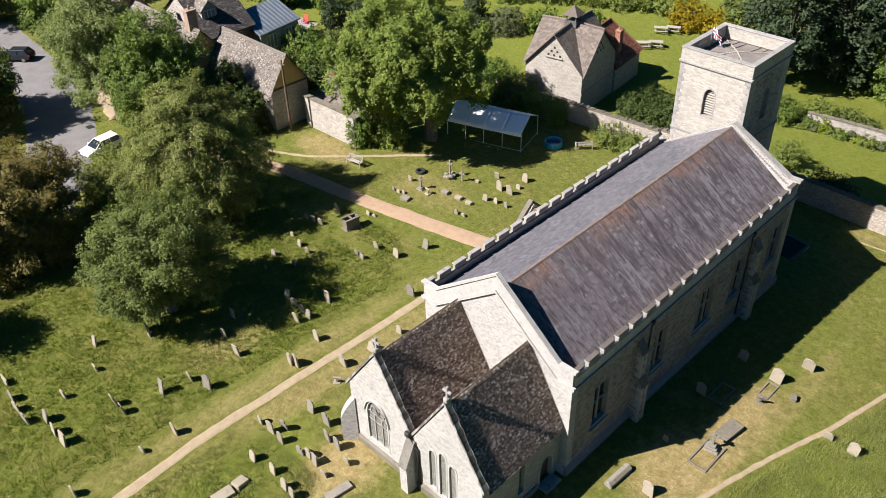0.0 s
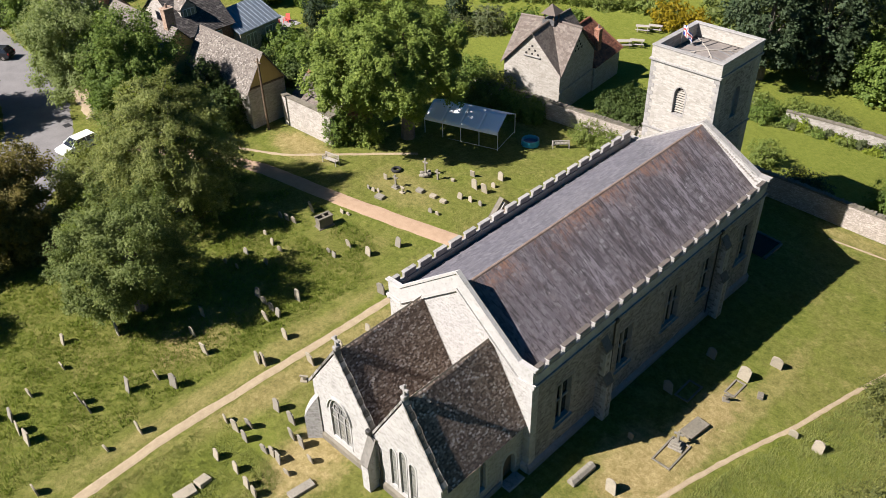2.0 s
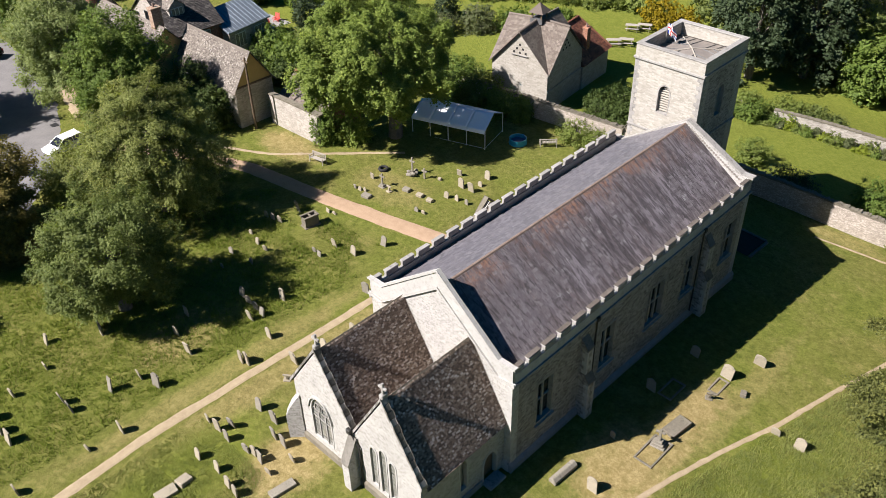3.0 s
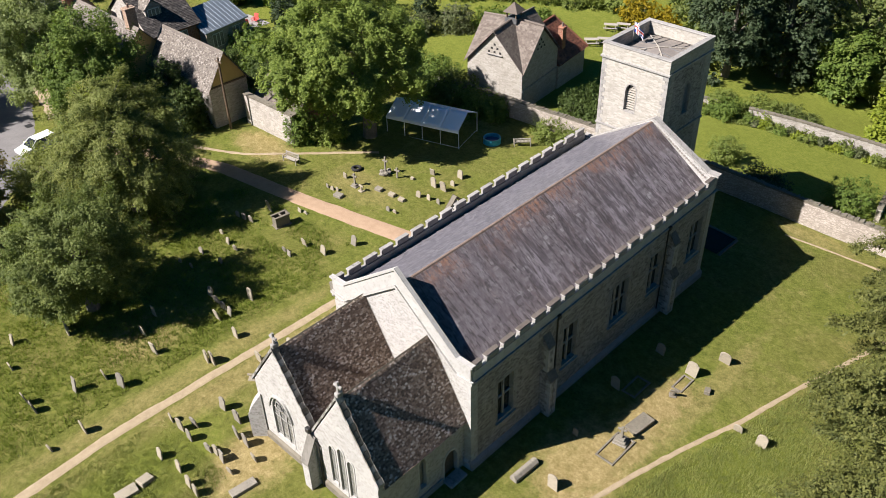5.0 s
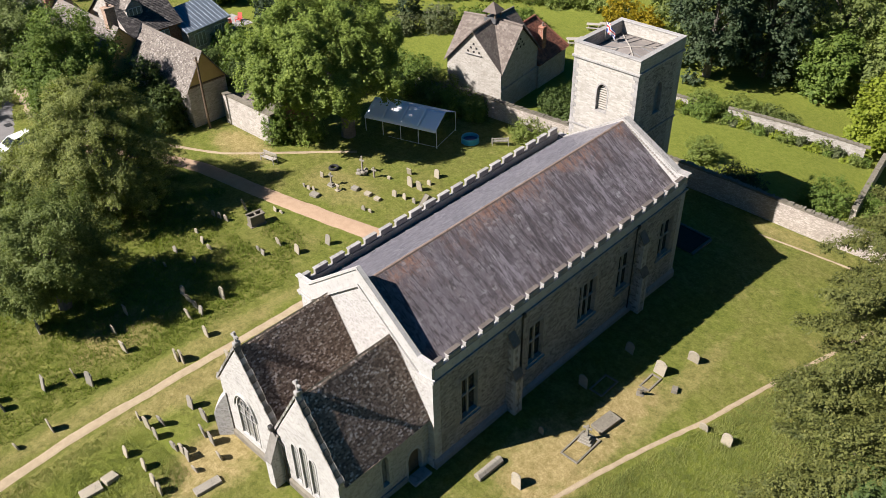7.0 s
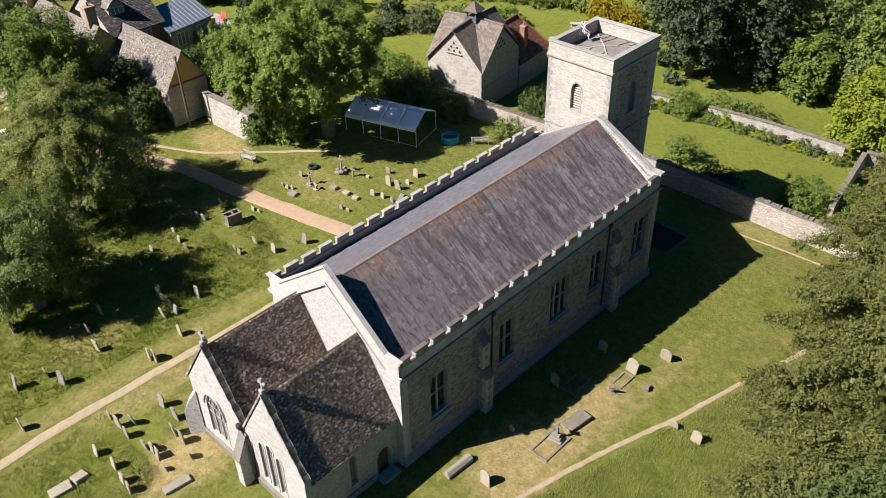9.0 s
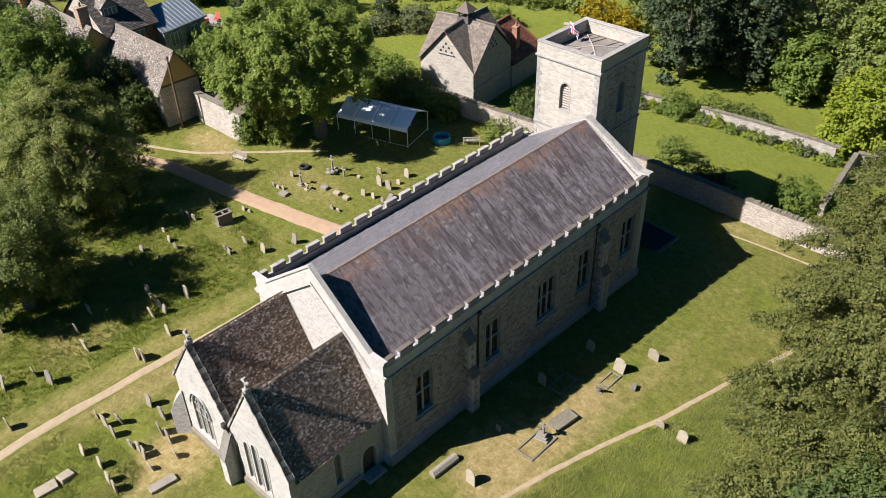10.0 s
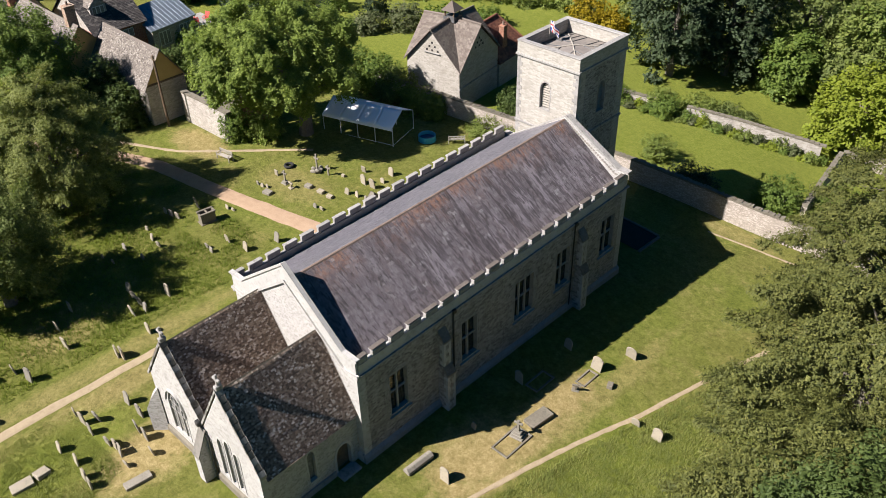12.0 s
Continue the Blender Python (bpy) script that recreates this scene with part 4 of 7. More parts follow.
# north porch, its gable seen over the parapet
part("porch_wall", boxes((-10.2, -6.1, 13.9, 14.3, -0.6, 3.6), (-10.2, -6.1, 16.5, 16.9, -0.6, 3.6)), RUBBLE, church)
part("porch_gable", pierced([(13.9, -0.6), (16.9, -0.6), (16.9, 3.95), (15.4, 5.3), (13.9, 3.95)], [arch(15.4, -0.5, 2.7, 1.5)], "x", -10.2, -9.75), RUBBLE, church)
part("coping", soft(band([(17.0, 4.1), (15.4, 5.6), (13.8, 4.1)], 0.2, "x", -10.3, -9.9), 0.03), TOMB, church)
slope("slate_course", (-9.8, 13.75, 3.55), (3.65, 0, 0), (0, 1.65, 1.4), 14, 14, 0.028, STONE_SLATE, church, rng, "mossy stone slates", 0.8, 0.035)
slope("slate_course", (-9.8, 17.05, 3.55), (3.65, 0, 0), (0, -1.65, 1.4), 14, 14, 0.028, STONE_SLATE, church, rng, "mossy stone slates", 0.8, 0.035)

# flag on the tower
flag = thing("flagpole", "short pole with a drooping red, white and blue flag", "flag", -4.95, 30.4, TS + 0.1)
part("pole", tube(bmesh.new(), (0, 0, 0), (0, 0, 1.75), 0.03, 0.02), GREY_WOOD, flag)
V, F = [], []
for i in range(9):
    for j in range(7):
        u, v = i / 8, j / 6
        V.append((0.04 + u * 0.75, 0.14 * math.sin(u * 7 + v * 2) * (0.3 + u), 1.7 - v * 0.75 - u * u * 0.6))
for i in range(8):
    for j in range(6):
        F.append((i * 7 + j, i * 7 + j + 1, (i + 1) * 7 + j + 1, (i + 1) * 7 + j))
FLAG_BLUE = plain("flag_blue", (0.015, 0.03, 0.16), (0.025, 0.045, 0.22), 5, 0.8)
FLAG_RED = plain("flag_red", (0.42, 0.02, 0.025), (0.55, 0.03, 0.035), 5, 0.8)
cloth = quads("flag_cloth", V, F, FLAG_BLUE, flag)
cloth.data.materials.append(FLAG_RED)
cloth.data.materials.append(WHITE_PAINT)
for p in cloth.data.polygons:
    i, j = divmod(p.index, 6)
    p.material_index = 1 if (j == 2 or i == 3) else 2 if (j in (1, 3) or i in (2, 4) or abs(i - j * 1.3) < 0.6) else 0
th = cloth.modifiers.new("thick", "SOLIDIFY")
th.thickness = 0.012

# ---- trees, bushes and climbers ----
def leaf_mesh(C, A, per, length, width, size, nr, up=0.35, hang=0.0):
    """Sprays at C that point along A, each with folded leaves strewn about its axis: four vertices and two faces a leaf."""
    n = len(C)
    t = nr.random((n, per, 1))
    side = nr.normal(0, 1, (n, per, 3))
    pos = C[:, None, :] + A[:, None, :] * (t - 0.5) * length + side * width * (1.1 - 0.6 * t)
    pos[:, :, 2] -= hang * (t[:, :, 0] ** 2) * length
    nn = A[:, None, :] * 0.5 + nr.normal(0, 0.3, (n, per, 3)) + np.array([0, 0, up])
    nn = nn.reshape(-1, 3)
    nn /= np.linalg.norm(nn, axis=1)[:, None]
    pos = pos.reshape(-1, 3)
    a = np.cross(nn, nr.normal(0, 1, nn.shape))
    a /= np.linalg.norm(a, axis=1)[:, None]
    b = np.cross(nn, a)
    s = size * nr.uniform(0.6, 1.4, (len(pos), 1))
    V = np.stack([pos - a * s, pos + b * s * 0.55 - nn * s * 0.12, pos + a * s, pos - b * s * 0.55 - nn * s * 0.12], axis=1).reshape(-1, 3)
    k = np.arange(len(pos))[:, None] * 4
    return V, np.concatenate([k + np.array([0, 1, 2]), k + np.array([0, 2, 3])], axis=1).reshape(-1, 3)


def bumps(d, seed, freq):
    return np.array([noise.noise(Vector(p) * freq + Vector((seed * 3.1, seed * 1.7, seed))) for p in d.tolist()])


def crown(h, r, base, n, seed, nr, uneven=0.3, gaps=0.0, belly=0.0, fill=0.45, squash=2.3):
    """Spray centres and ways out, over an uneven crown from base to h, with gaps between the boughs."""
    d = nr.normal(0, 1, (n * 2, 3))
    d /= np.linalg.norm(d, axis=1)[:, None]
    big = bumps(d, seed, 1.5)
    small = bumps(d, seed + 5, 4.2)
    keep = small > gaps - 0.25 - 0.5 * nr.random(len(d))
    d, big, small = d[keep][:n], big[keep][:n], small[keep][:n]
    f = (1 + uneven * big + 0.22 * small)[:, None]
    depth = (1 - fill * nr.random((len(d), 1)) ** 1.8)
    hh = (h - base) / 2
    flat = np.maximum(0.0, -d[:, 2:3])
    wide = (np.sqrt(np.maximum(0.02, 1 - np.abs(d[:, 2:3]) ** squash)) / np.maximum(0.05, np.sqrt(1 - d[:, 2:3] ** 2))) * (1 + belly * flat)
    C = d * f * depth * np.array([r, r, hh])
    C[:, :2] *= wide
    C[:, 2] += base + hh
    C[:, 2] = np.maximum(C[:, 2], 0.15)
    A = d + nr.normal(0, 0.35, d.shape)
    A /= np.linalg.norm(A, axis=1)[:, None]
    return C, A


def boughs(h, r, base, nb, ns, seed, nr, uneven=0.3, squash=2.3, reach=1.8, wide=0.7, thick=0.35, droop=0.1, fill=0.12, taper=0.0, rough=0.12):
    """Spray centres and ways for a crown of separate boughs, each a flattened bunch that points outwards."""
    i = np.arange(nb) + 0.5
    z = 1 - 2 * i / nb
    a = i * 2.39996 + nr.uniform(-0.35, 0.35, nb)
    q = np.sqrt(1 - z * z)
    d = np.stack([q * np.cos(a), q * np.sin(a), z], axis=1) + nr.normal(0, 0.06, (nb, 3))
    d = d[z > -0.85]
    d /= np.linalg.norm(d, axis=1)[:, None]
    f = 1 + uneven * bumps(d, seed, 1.5) + 0.3 * bumps(d, seed + 7, 4.0) + rough * nr.normal(0, 1, len(d))
    f = np.clip(f, 0.62, 1.2)
    hh = (h - base) / 2
    broad = np.sqrt(np.maximum(0.02, 1 - np.abs(d[:, 2]) ** squash)) / np.maximum(0.05, np.sqrt(np.maximum(0.0, 1 - d[:, 2] ** 2)))
    tip = d * f[:, None] * np.array([r, r, hh])
    tip[:, :2] *= (broad * (1 - taper * d[:, 2]))[:, None]
    tip[:, 2] += base + hh
    ax = d * np.array([1, 1, 0.5]) + np.array([0, 0, 0.12 - droop])
    ax /= np.linalg.norm(ax, axis=1)[:, None]
    e1 = np.cross(ax, np.array([0, 0, 1.0]))
    e1 /= np.maximum(0.05, np.linalg.norm(e1, axis=1))[:, None]
    e2 = np.cross(e1, ax)
    m = len(d)
    size = nr.uniform(0.65, 1.35, (m, 1, 1))
    t = nr.random((m, ns, 1)) ** 0.8
    s1 = nr.normal(0, 1, (m, ns, 1)) * wide * (0.35 + 0.65 * t)
    s2 = nr.normal(0, 1, (m, ns, 1)) * thick + thick * 0.4 - t * t * droop * reach * -0.4
    C = tip[:, None, :] - ax[:, None, :] * t * reach * size + e1[:, None, :] * s1 * size + e2[:, None, :] * s2 * size
    A = ax[:, None, :] * 0.7 + e1[:, None, :] * np.sign(s1) * 0.5 + e2[:, None, :] * 0.25 + nr.normal(0, 0.25, (m, ns, 3))
    C, A = C.reshape(-1, 3), A.reshape(-1, 3)
    k = int(len(C) * fill)
    inner = nr.normal(0, 1, (k, 3))
    inner /= np.linalg.norm(inner, axis=1)[:, None]
    C = np.concatenate([C, inner * nr.uniform(0.5, 0.82, (k, 1)) * np.array([r, r, hh]) + np.array([0, 0, base + hh])])
    A = np.concatenate([A, inner])
    A /= np.linalg.norm(A, axis=1)[:, None]
    C[:, 2] = np.maximum(C[:, 2], 0.12)
    return C, A


def wood(parent, C, h, r0, nr, limbs=14, material=None, r=5.0):
    bm = bmesh.new()
    bend = [Vector((0, 0, -0.4)), Vector((0.12, 0.08, h * 0.22)), Vector((-0.1, 0.2, h * 0.5)), Vector((0.1, 0.0, h * 0.82))]
    radii = [r0 * 1.3, r0, r0 * 0.65, r0 * 0.2]
    for i in range(3):
        tube(bm, bend[i], bend[i + 1], radii[i], radii[i + 1], 9)
    trunk = part("trunk", bm, material or BARK, parent)
    for i in range(limbs):
        p = Vector(C[nr.randint(len(C))])
        s = min(max(p.z * 0.5, h * 0.14), h * 0.6)
        start = Vector((0.05, 0.1, s))
        mid = start.lerp(p, 0.5) + Vector((nr.uniform(-0.4, 0.4), nr.uniform(-0.4, 0.4), 0.4))
        bm = bmesh.new()
        tube(bm, start, mid, r0 * 0.36, r0 * 0.2, 6)
        tube(bm, mid, p, r0 * 0.2, r0 * 0.05, 5)
        part("limb", bm, material or BARK, trunk)


def tree(name, label, x, y, h, r, material, seed, base=1.0, nb=140, ns=26, per=16, size=0.13, length=0.9, width=0.2, trunk=0.4, uneven=0.3, squash=2.3, reach=1.8, wide=0.7, thick=0.35, droop=0.1, up=0.5, hang=0.0, bare=0, fill=0.12, group="", taper=0.0, rough=0.12, lean=(0.0, 0.0)):
    nr = np.random.RandomState(seed)
    t = thing(name, label, "tree", x, y, lie(x, y), group=group)
    C, A = boughs(h, r, base, nb, ns, seed, nr, uneven, squash, reach, wide, thick, droop, fill, taper, rough)
    C[:, :2] += np.array(lean)
    wood(t, C, h, trunk, nr, r=r)
    V, F = leaf_mesh(C, A, per, length, width, size, nr, up, hang)
    quads("crown", V, F, material, t, kind="stuff")
    if bare:
        bm = bmesh.new()
        for _ in range(bare):
            i = nr.randint(len(C))
            p = Vector(C[i] + A[i] * 0.45)
            q = p - Vector(A[i]) * nr.uniform(1.0, 2.4) - Vector((0, 0, 0.4))
            tube(bm, q, p, 0.03, 0.01, 4)
        part("twigs", bm, BARK, t, "bare grey twigs", kind="stuff")
    return t


def bush(name, label, x, y, r, h, material, seed, n=260, per=12, size=0.1, length=0.5, width=0.13, category="bush", sx=1.0, sy=1.0, turn=0.0, z=None, uneven=0.45, group=""):
    nr = np.random.RandomState(seed)
    t = thing(name, label, category, x, y, lie(x, y) if z is None else z, turn, group=group)
    C, A = crown(h, r, -h * 0.25, n, seed, nr, uneven, 0.0, 0.0, 0.5, 3.0)
    C *= np.array([sx, sy, 1])
    bm = bmesh.new()
    for i in range(9):
        p = C[nr.randint(len(C))]
        tube(bm, (p[0] * 0.15, p[1] * 0.15, -0.2), p * 0.85, 0.045, 0.012, 5)
    part("stems", bm, BARK, t, kind="stuff")
    V, F = leaf_mesh(C, A, per, length, width, size, nr)
    quads("foliage", V, F, material, t, kind="stuff")
    return t


# the two trees on the north lawn and the darker growth behind them
tree("maple_tree", "broad grey-green maple with foliage down to the grass", -25.4, -8.3, 9.7, 4.5, LEAF_MAPLE, 11, 0.9, 105, 30, 24, 0.095, 0.75, 0.2, 0.42, 0.3, 2.6, 1.5, 0.6, 0.34, 0.1, 0.5)
tree("thorn_tree", "olive-green thorn tree with drooping twigs", -35.2, 1.0, 12.4, 5.6, LEAF_OLIVE, 12, 0.4, 250, 30, 22, 0.085, 1.0, 0.14, 0.4, 0.2, 2.0, 2.0, 0.45, 0.2, 0.3, 0.6, 0.5, bare=120, fill=0.08, taper=0.2)
bush("yew_bush", "low spreading olive yew beside the lane", -42.0, -3.0, 3.6, 4.8, LEAF_OLIVE, 13, 1700, 18, 0.1, 0.9, 0.16)
tree("copper_tree", "bronze-leaved tree at the edge of the grass", -41.0, -13.2, 9.3, 5.9, LEAF_COPPER, 14, -0.5, 170, 32, 18, 0.115, 0.8, 0.2, 0.35, fill=0.4)
tree("lane_tree", "tall pale-green broadleaf tree beside the lane", -57.5, 4.8, 13.4, 5.0, LEAF_LANE, 15, 2.5, 130, 26, 18, 0.12, 0.9, 0.24, 0.5, 0.4, 2.3, 1.6, 0.75, 0.45)
tree("garden_ash", "dark green tree close to the barn", -51.2, 7.0, 11.8, 4.7, LEAF_GREEN, 16, 0.2, 120, 26, 18, 0.12, 0.8, 0.24, 0.3, 0.35, 2.3, 1.4, 0.75, 0.5)
tree("boundary_tree", "small dark tree at the edge of the long grass", -34.5, -23.5, 7.5, 3.0, LEAF_DEEP, 21, 0.8, 70, 20, 14, 0.12, 0.8, 0.2, 0.25)
tree("hedgerow_tree", "dark rounded tree on the far side of the lane", -67.8, -7.0, 9.0, 5.8, LEAF_DEEP, 17, 0.0, 110, 20, 14, 0.18, 0.9, 0.24, 0.35)
tree("sycamore_tree", "huge spreading sycamore by the marquee", -30.2, 24.2, 13.6, 7.1, LEAF_SYC, 18, 3.7, 160, 44, 24, 0.12, 0.5, 0.2, 0.6, 0.22, 2.6, 1.3, 0.62, 0.5, 0.12, 0.75, fill=0.1, rough=0.1, lean=(-0.7, -1.6))
bush("barn_ivy", "dark ivy and elder against the barn wall", -48.0, 12.4, 2.7, 6.4, LEAF_DEEP, 361, 900, 14, 0.13, 0.6, 0.18, category="ivy")
bush("barn_ivy", "dark ivy and elder against the barn wall", -45.2, 12.6, 2.2, 5.0, LEAF_DEEP, 362, 600, 13, 0.13, 0.5, 0.16, category="ivy")
bush("laurel_bush", "rounded laurel bush at the sycamore's edge", -32.7, 20.9, 1.8, 2.6, LEAF_SYC, 19, 480)
bush("wall_ivy", "dense ivy hanging over the end of the stone wall", -34.2, 18.6, 1.3, 3.9, LEAF_GREEN, 20, 520, category="ivy")
# yews on the south side
for i, (x, y, h, r, nb) in enumerate(((23.8, 34.0, 17.0, 8.6, 130), (26.0, 22.5, 13.5, 7.6, 110), (26.6, 12.5, 9.6, 5.8, 75), (28.5, 4.5, 6.5, 4.8, 60))):
    tree("yew_tree", "massive dark yew with feathery boughs", x, y, h, r, LEAF_YEW, 30 + i, -0.5, nb, 150, 11, 0.082, 0.6, 0.1, 0.5, 0.5, 2.2, 2.8, 0.55, 0.2, 0.4, 0.45, 0.3, bare=25, fill=0.22, taper=0.2, group="yews on the south side", rough=0.2)
tree("holly_tree", "bright green broadleaf tree beside the yews", 29.3, 10.0, 11.0, 4.6, LEAF_DEEP, 39, 0.0, 110, 22, 13, 0.12, 0.7, 0.2, 0.3)
# background belt beyond the gardens
for i, (x, y, h, r, m) in enumerate((
        (-13.2, 66.5, 15, 5.4, LEAF_DARK), (-19.5, 75, 14, 6, LEAF_MAPLE), (-9.0, 72.5, 15, 5.4, LEAF_DARK), (-3, 80, 14, 6.0, LEAF_MAPLE), (5, 84, 14, 6.5, LEAF_GREEN), (-2.0, 73.8, 7.5, 3.8, LEAF_GREEN), (3.2, 77.5, 8, 4.4, LEAF_MAPLE),
        (9.2, 69.2, 8.5, 5.6, LEAF_LIME), (19, 71, 10, 5.5, LEAF_LIME), (4.5, 80.0, 12, 5.5, LEAF_LIGHT), (-12, 86, 16, 7, LEAF_DARK), (16, 84, 12, 6, LEAF_LIGHT), (25, 82, 13, 6, LEAF_GREEN),
        (-28, 90, 12, 6, LEAF_GREEN), (-42, 94, 12, 7, LEAF_GREEN), (-57, 80, 9, 6, LEAF_GREEN), (-70, 66, 9, 5, LEAF_MAPLE), (-82, 52, 10, 6, LEAF_GREEN),
        (-92, 38, 11, 6, LEAF_DARK), (-98, 24, 12, 7, LEAF_LIGHT), (-88, 12.5, 7, 4.5, LEAF_GREEN), (-100, 6, 10, 6, LEAF_MAPLE), (-75, 38, 7, 4, LEAF_GREEN))):
    tree("far_tree", "tall tree in the belt behind the gardens", x, y, h, r, m, 100 + i, -0.5, 80, 14, 12, 0.225, 0.9, 0.28, 0.4, 0.35, 2.3, 1.9, 0.85, 0.45, group="tree belt")
# shrubs of the gardens
for i, (x, y, r, h, m) in enumerate((
        (-52.5, 27.5, 2.6, 3.0, LEAF_GREEN), (-49.0, 29.5, 2.4, 2.8, LEAF_GREEN), (-46.0, 26.5, 2.2, 2.6, LEAF_DEEP), (-49.5, 24.5, 2.0, 2.4, LEAF_DEEP), (-44.0, 30.5, 2.4, 3.0, LEAF_MAPLE), (-55.0, 24.0, 2.0, 2.4, LEAF_DEEP), (-55.8, 37.5, 1.7, 5.4, LEAF_DARK), (-41.0, 28.0, 2.2, 2.6, LEAF_GREEN), (-53.5, 40.0, 1.8, 2.4, LEAF_MAPLE),
        (-44.0, 52.0, 2.4, 3.2, LEAF_FLOWER), (-46.5, 47.5, 2.0, 2.6, LEAF_FLOWER), (-40.5, 55.0, 2.4, 3.0, LEAF_GREEN), (-49.5, 43.0, 2.0, 2.6, LEAF_GREEN), (-36.5, 60.0, 1.8, 2.4, LEAF_GREEN),
        (-58.0, 29.8, 2.6, 3.0, LEAF_GREEN), (-55.5, 33.0, 1.6, 2.2, LEAF_MAPLE), (-61.5, 37.5, 1.6, 4.2, LEAF_DARK), (-50.0, 52.5, 1.6, 4.8, LEAF_DARK), (-53.0, 44.5, 1.6, 3.6, LEAF_DARK), (-56.5, 50.0, 2.2, 3.0, LEAF_GREEN),
        (-29.0, 71.5, 2.6, 3.6, LEAF_GOLD), (-25.0, 72.0, 2.0, 3.0, LEAF_GOLD), (-47.5, 66.5, 2.8, 2.4, LEAF_LIGHT), (-43.0, 69.0, 2.8, 2.6, LEAF_LIGHT), (-38.0, 71.0, 2.8, 2.6, LEAF_LIGHT), (-33.5, 73.5, 2.8, 2.8, LEAF_LIGHT),
        (-68.0, 42.0, 2.4, 3.0, LEAF_GREEN), (-62.0, 45.5, 2.0, 2.8, LEAF_MAPLE), (-60.0, 57.0, 2.5, 3.6, LEAF_DARK), (-52.0, 62.0, 2.5, 3.4, LEAF_GREEN))):
    bush("garden_shrub", "rounded shrub in a village garden", x, y, r, h, m, 200 + i, 220, 12, 0.17, 0.6, 0.2, group="garden shrubs")
for i, (x, y, r, h, m) in enumerate(((-74.0, 8.2, 1.8, 2.6, LEAF_GREEN), (-78.0, 9.6, 2.2, 3.4, LEAF_DEEP), (-82.5, 10.6, 2.4, 3.6, LEAF_DEEP), (-86.5, 11.0, 2.2, 3.0, LEAF_MAPLE), (-91.0, 11.5, 2.6, 3.4, LEAF_DEEP), (-76.5, 12.6, 2.4, 4.0, LEAF_LANE), (-84.0, 14.5, 2.6, 4.2, LEAF_GREEN))):
    bush("lane_shrub", "leafy hedge shrub on the bank of the lane", x, y, r, h, m, 400 + i, 260, 12, 0.15, 0.6, 0.2, group="hedge along the lane")
for i in range(26):
    x = -13.0 + i * 0.86
    y = 56.5 + 0.295 * (x + 5.7) + 0.35 * math.sin(i * 2.3)
    bush("border_plant", "flower-border plant below the garden wall", x, y, 0.75 + 0.35 * math.sin(i * 1.7), 0.8 + 0.35 * math.sin(i * 2.9), (LEAF_LIGHT, LEAF_GREEN, LEAF_FLOWER, LEAF_LIME)[i % 4], 300 + i, 90, 10, 0.11, 0.35, 0.12, group="flower border")
for i, (x, y, r, h, m) in enumerate(((-7.6, 56.0, 1.5, 2.0, LEAF_GREEN), (-9.0, 57.4, 1.5, 2.2, LEAF_LIGHT), (-5.2, 59.4, 1.9, 2.2, LEAF_LIGHT), (-2.6, 60.6, 1.8, 2.0, LEAF_MAPLE), (-0.6, 61.4, 1.3, 1.5, LEAF_MAPLE), (-13.5, 55.0, 1.6, 1.8, LEAF_GREEN))):
    bush("wall_shrub", "bushy shrub spilling over the garden wall", x, y, r, h, m, 330 + i, 300, 12, 0.12, 0.5, 0.16, group="wall shrubs")
for i, (x, y, r, h) in enumerate(((-18.6, 43.4, 1.9, 2.6), (-16.2, 42.6, 1.7, 2.2), (-15.2, 45.2, 2.1, 2.8), (-18.0, 46.2, 2.0, 2.6), (-13.4, 43.6, 1.6, 2.2))):
    bush("laurel_clump", "dark laurel clump between the wall and the cottage", x, y, r, h, LEAF_DEEP, 420 + i, 300, 12, 0.12, 0.5, 0.16, group="laurels behind the wall")
bush("round_shrub", "large rounded shrub behind the churchyard wall", 9.6, 47.6, 2.2, 3.0, LEAF_GREEN, 340, 620)
bush("corner_shrub", "shrub in the corner of two garden walls", 14.5, 51.0, 3.0, 2.4, LEAF_GREEN, 341, 620)
bush("climber", "leafy climber over a garden stump", -2.6, 46.4, 1.5, 2.5, LEAF_LIGHT, 342, 320)
bush("low_hedge", "low dark hedge beside the churchyard wall", 2.2, 45.0, 1.5, 1.5, LEAF_DARK, 343, 320, sx=1.6)
for i, (x, y, r, h) in enumerate(((-32.5, 36.6, 2.2, 4.2), (-29.2, 35.8, 2.0, 3.2), (-26.4, 35.9, 1.8, 2.6), (-24.0, 36.2, 1.4, 2.2), (-36.0, 35.5, 2.6, 4.6))):
    bush("ivy_mass", "dark ivy swamping the churchyard wall", x, y, r, h, LEAF_GREEN if i != 1 else LEAF_MAPLE, 350 + i, 560, 12, 0.13, 0.6, 0.18, category="ivy", group="ivy on the wall")
for i, (x, y, r, h) in enumerate(((-17.0, 36.6, 1.8, 1.9), (-14.2, 36.9, 1.6, 1.7), (-11.5, 37.6, 1.4, 1.8))):
    bush("straggly_shrub", "straggly pale shrub against the wall", x, y, r, h, LEAF_LIGHT, 360 + i, 260, 11, 0.1, 0.6, 0.12, group="shrubs by the wall")


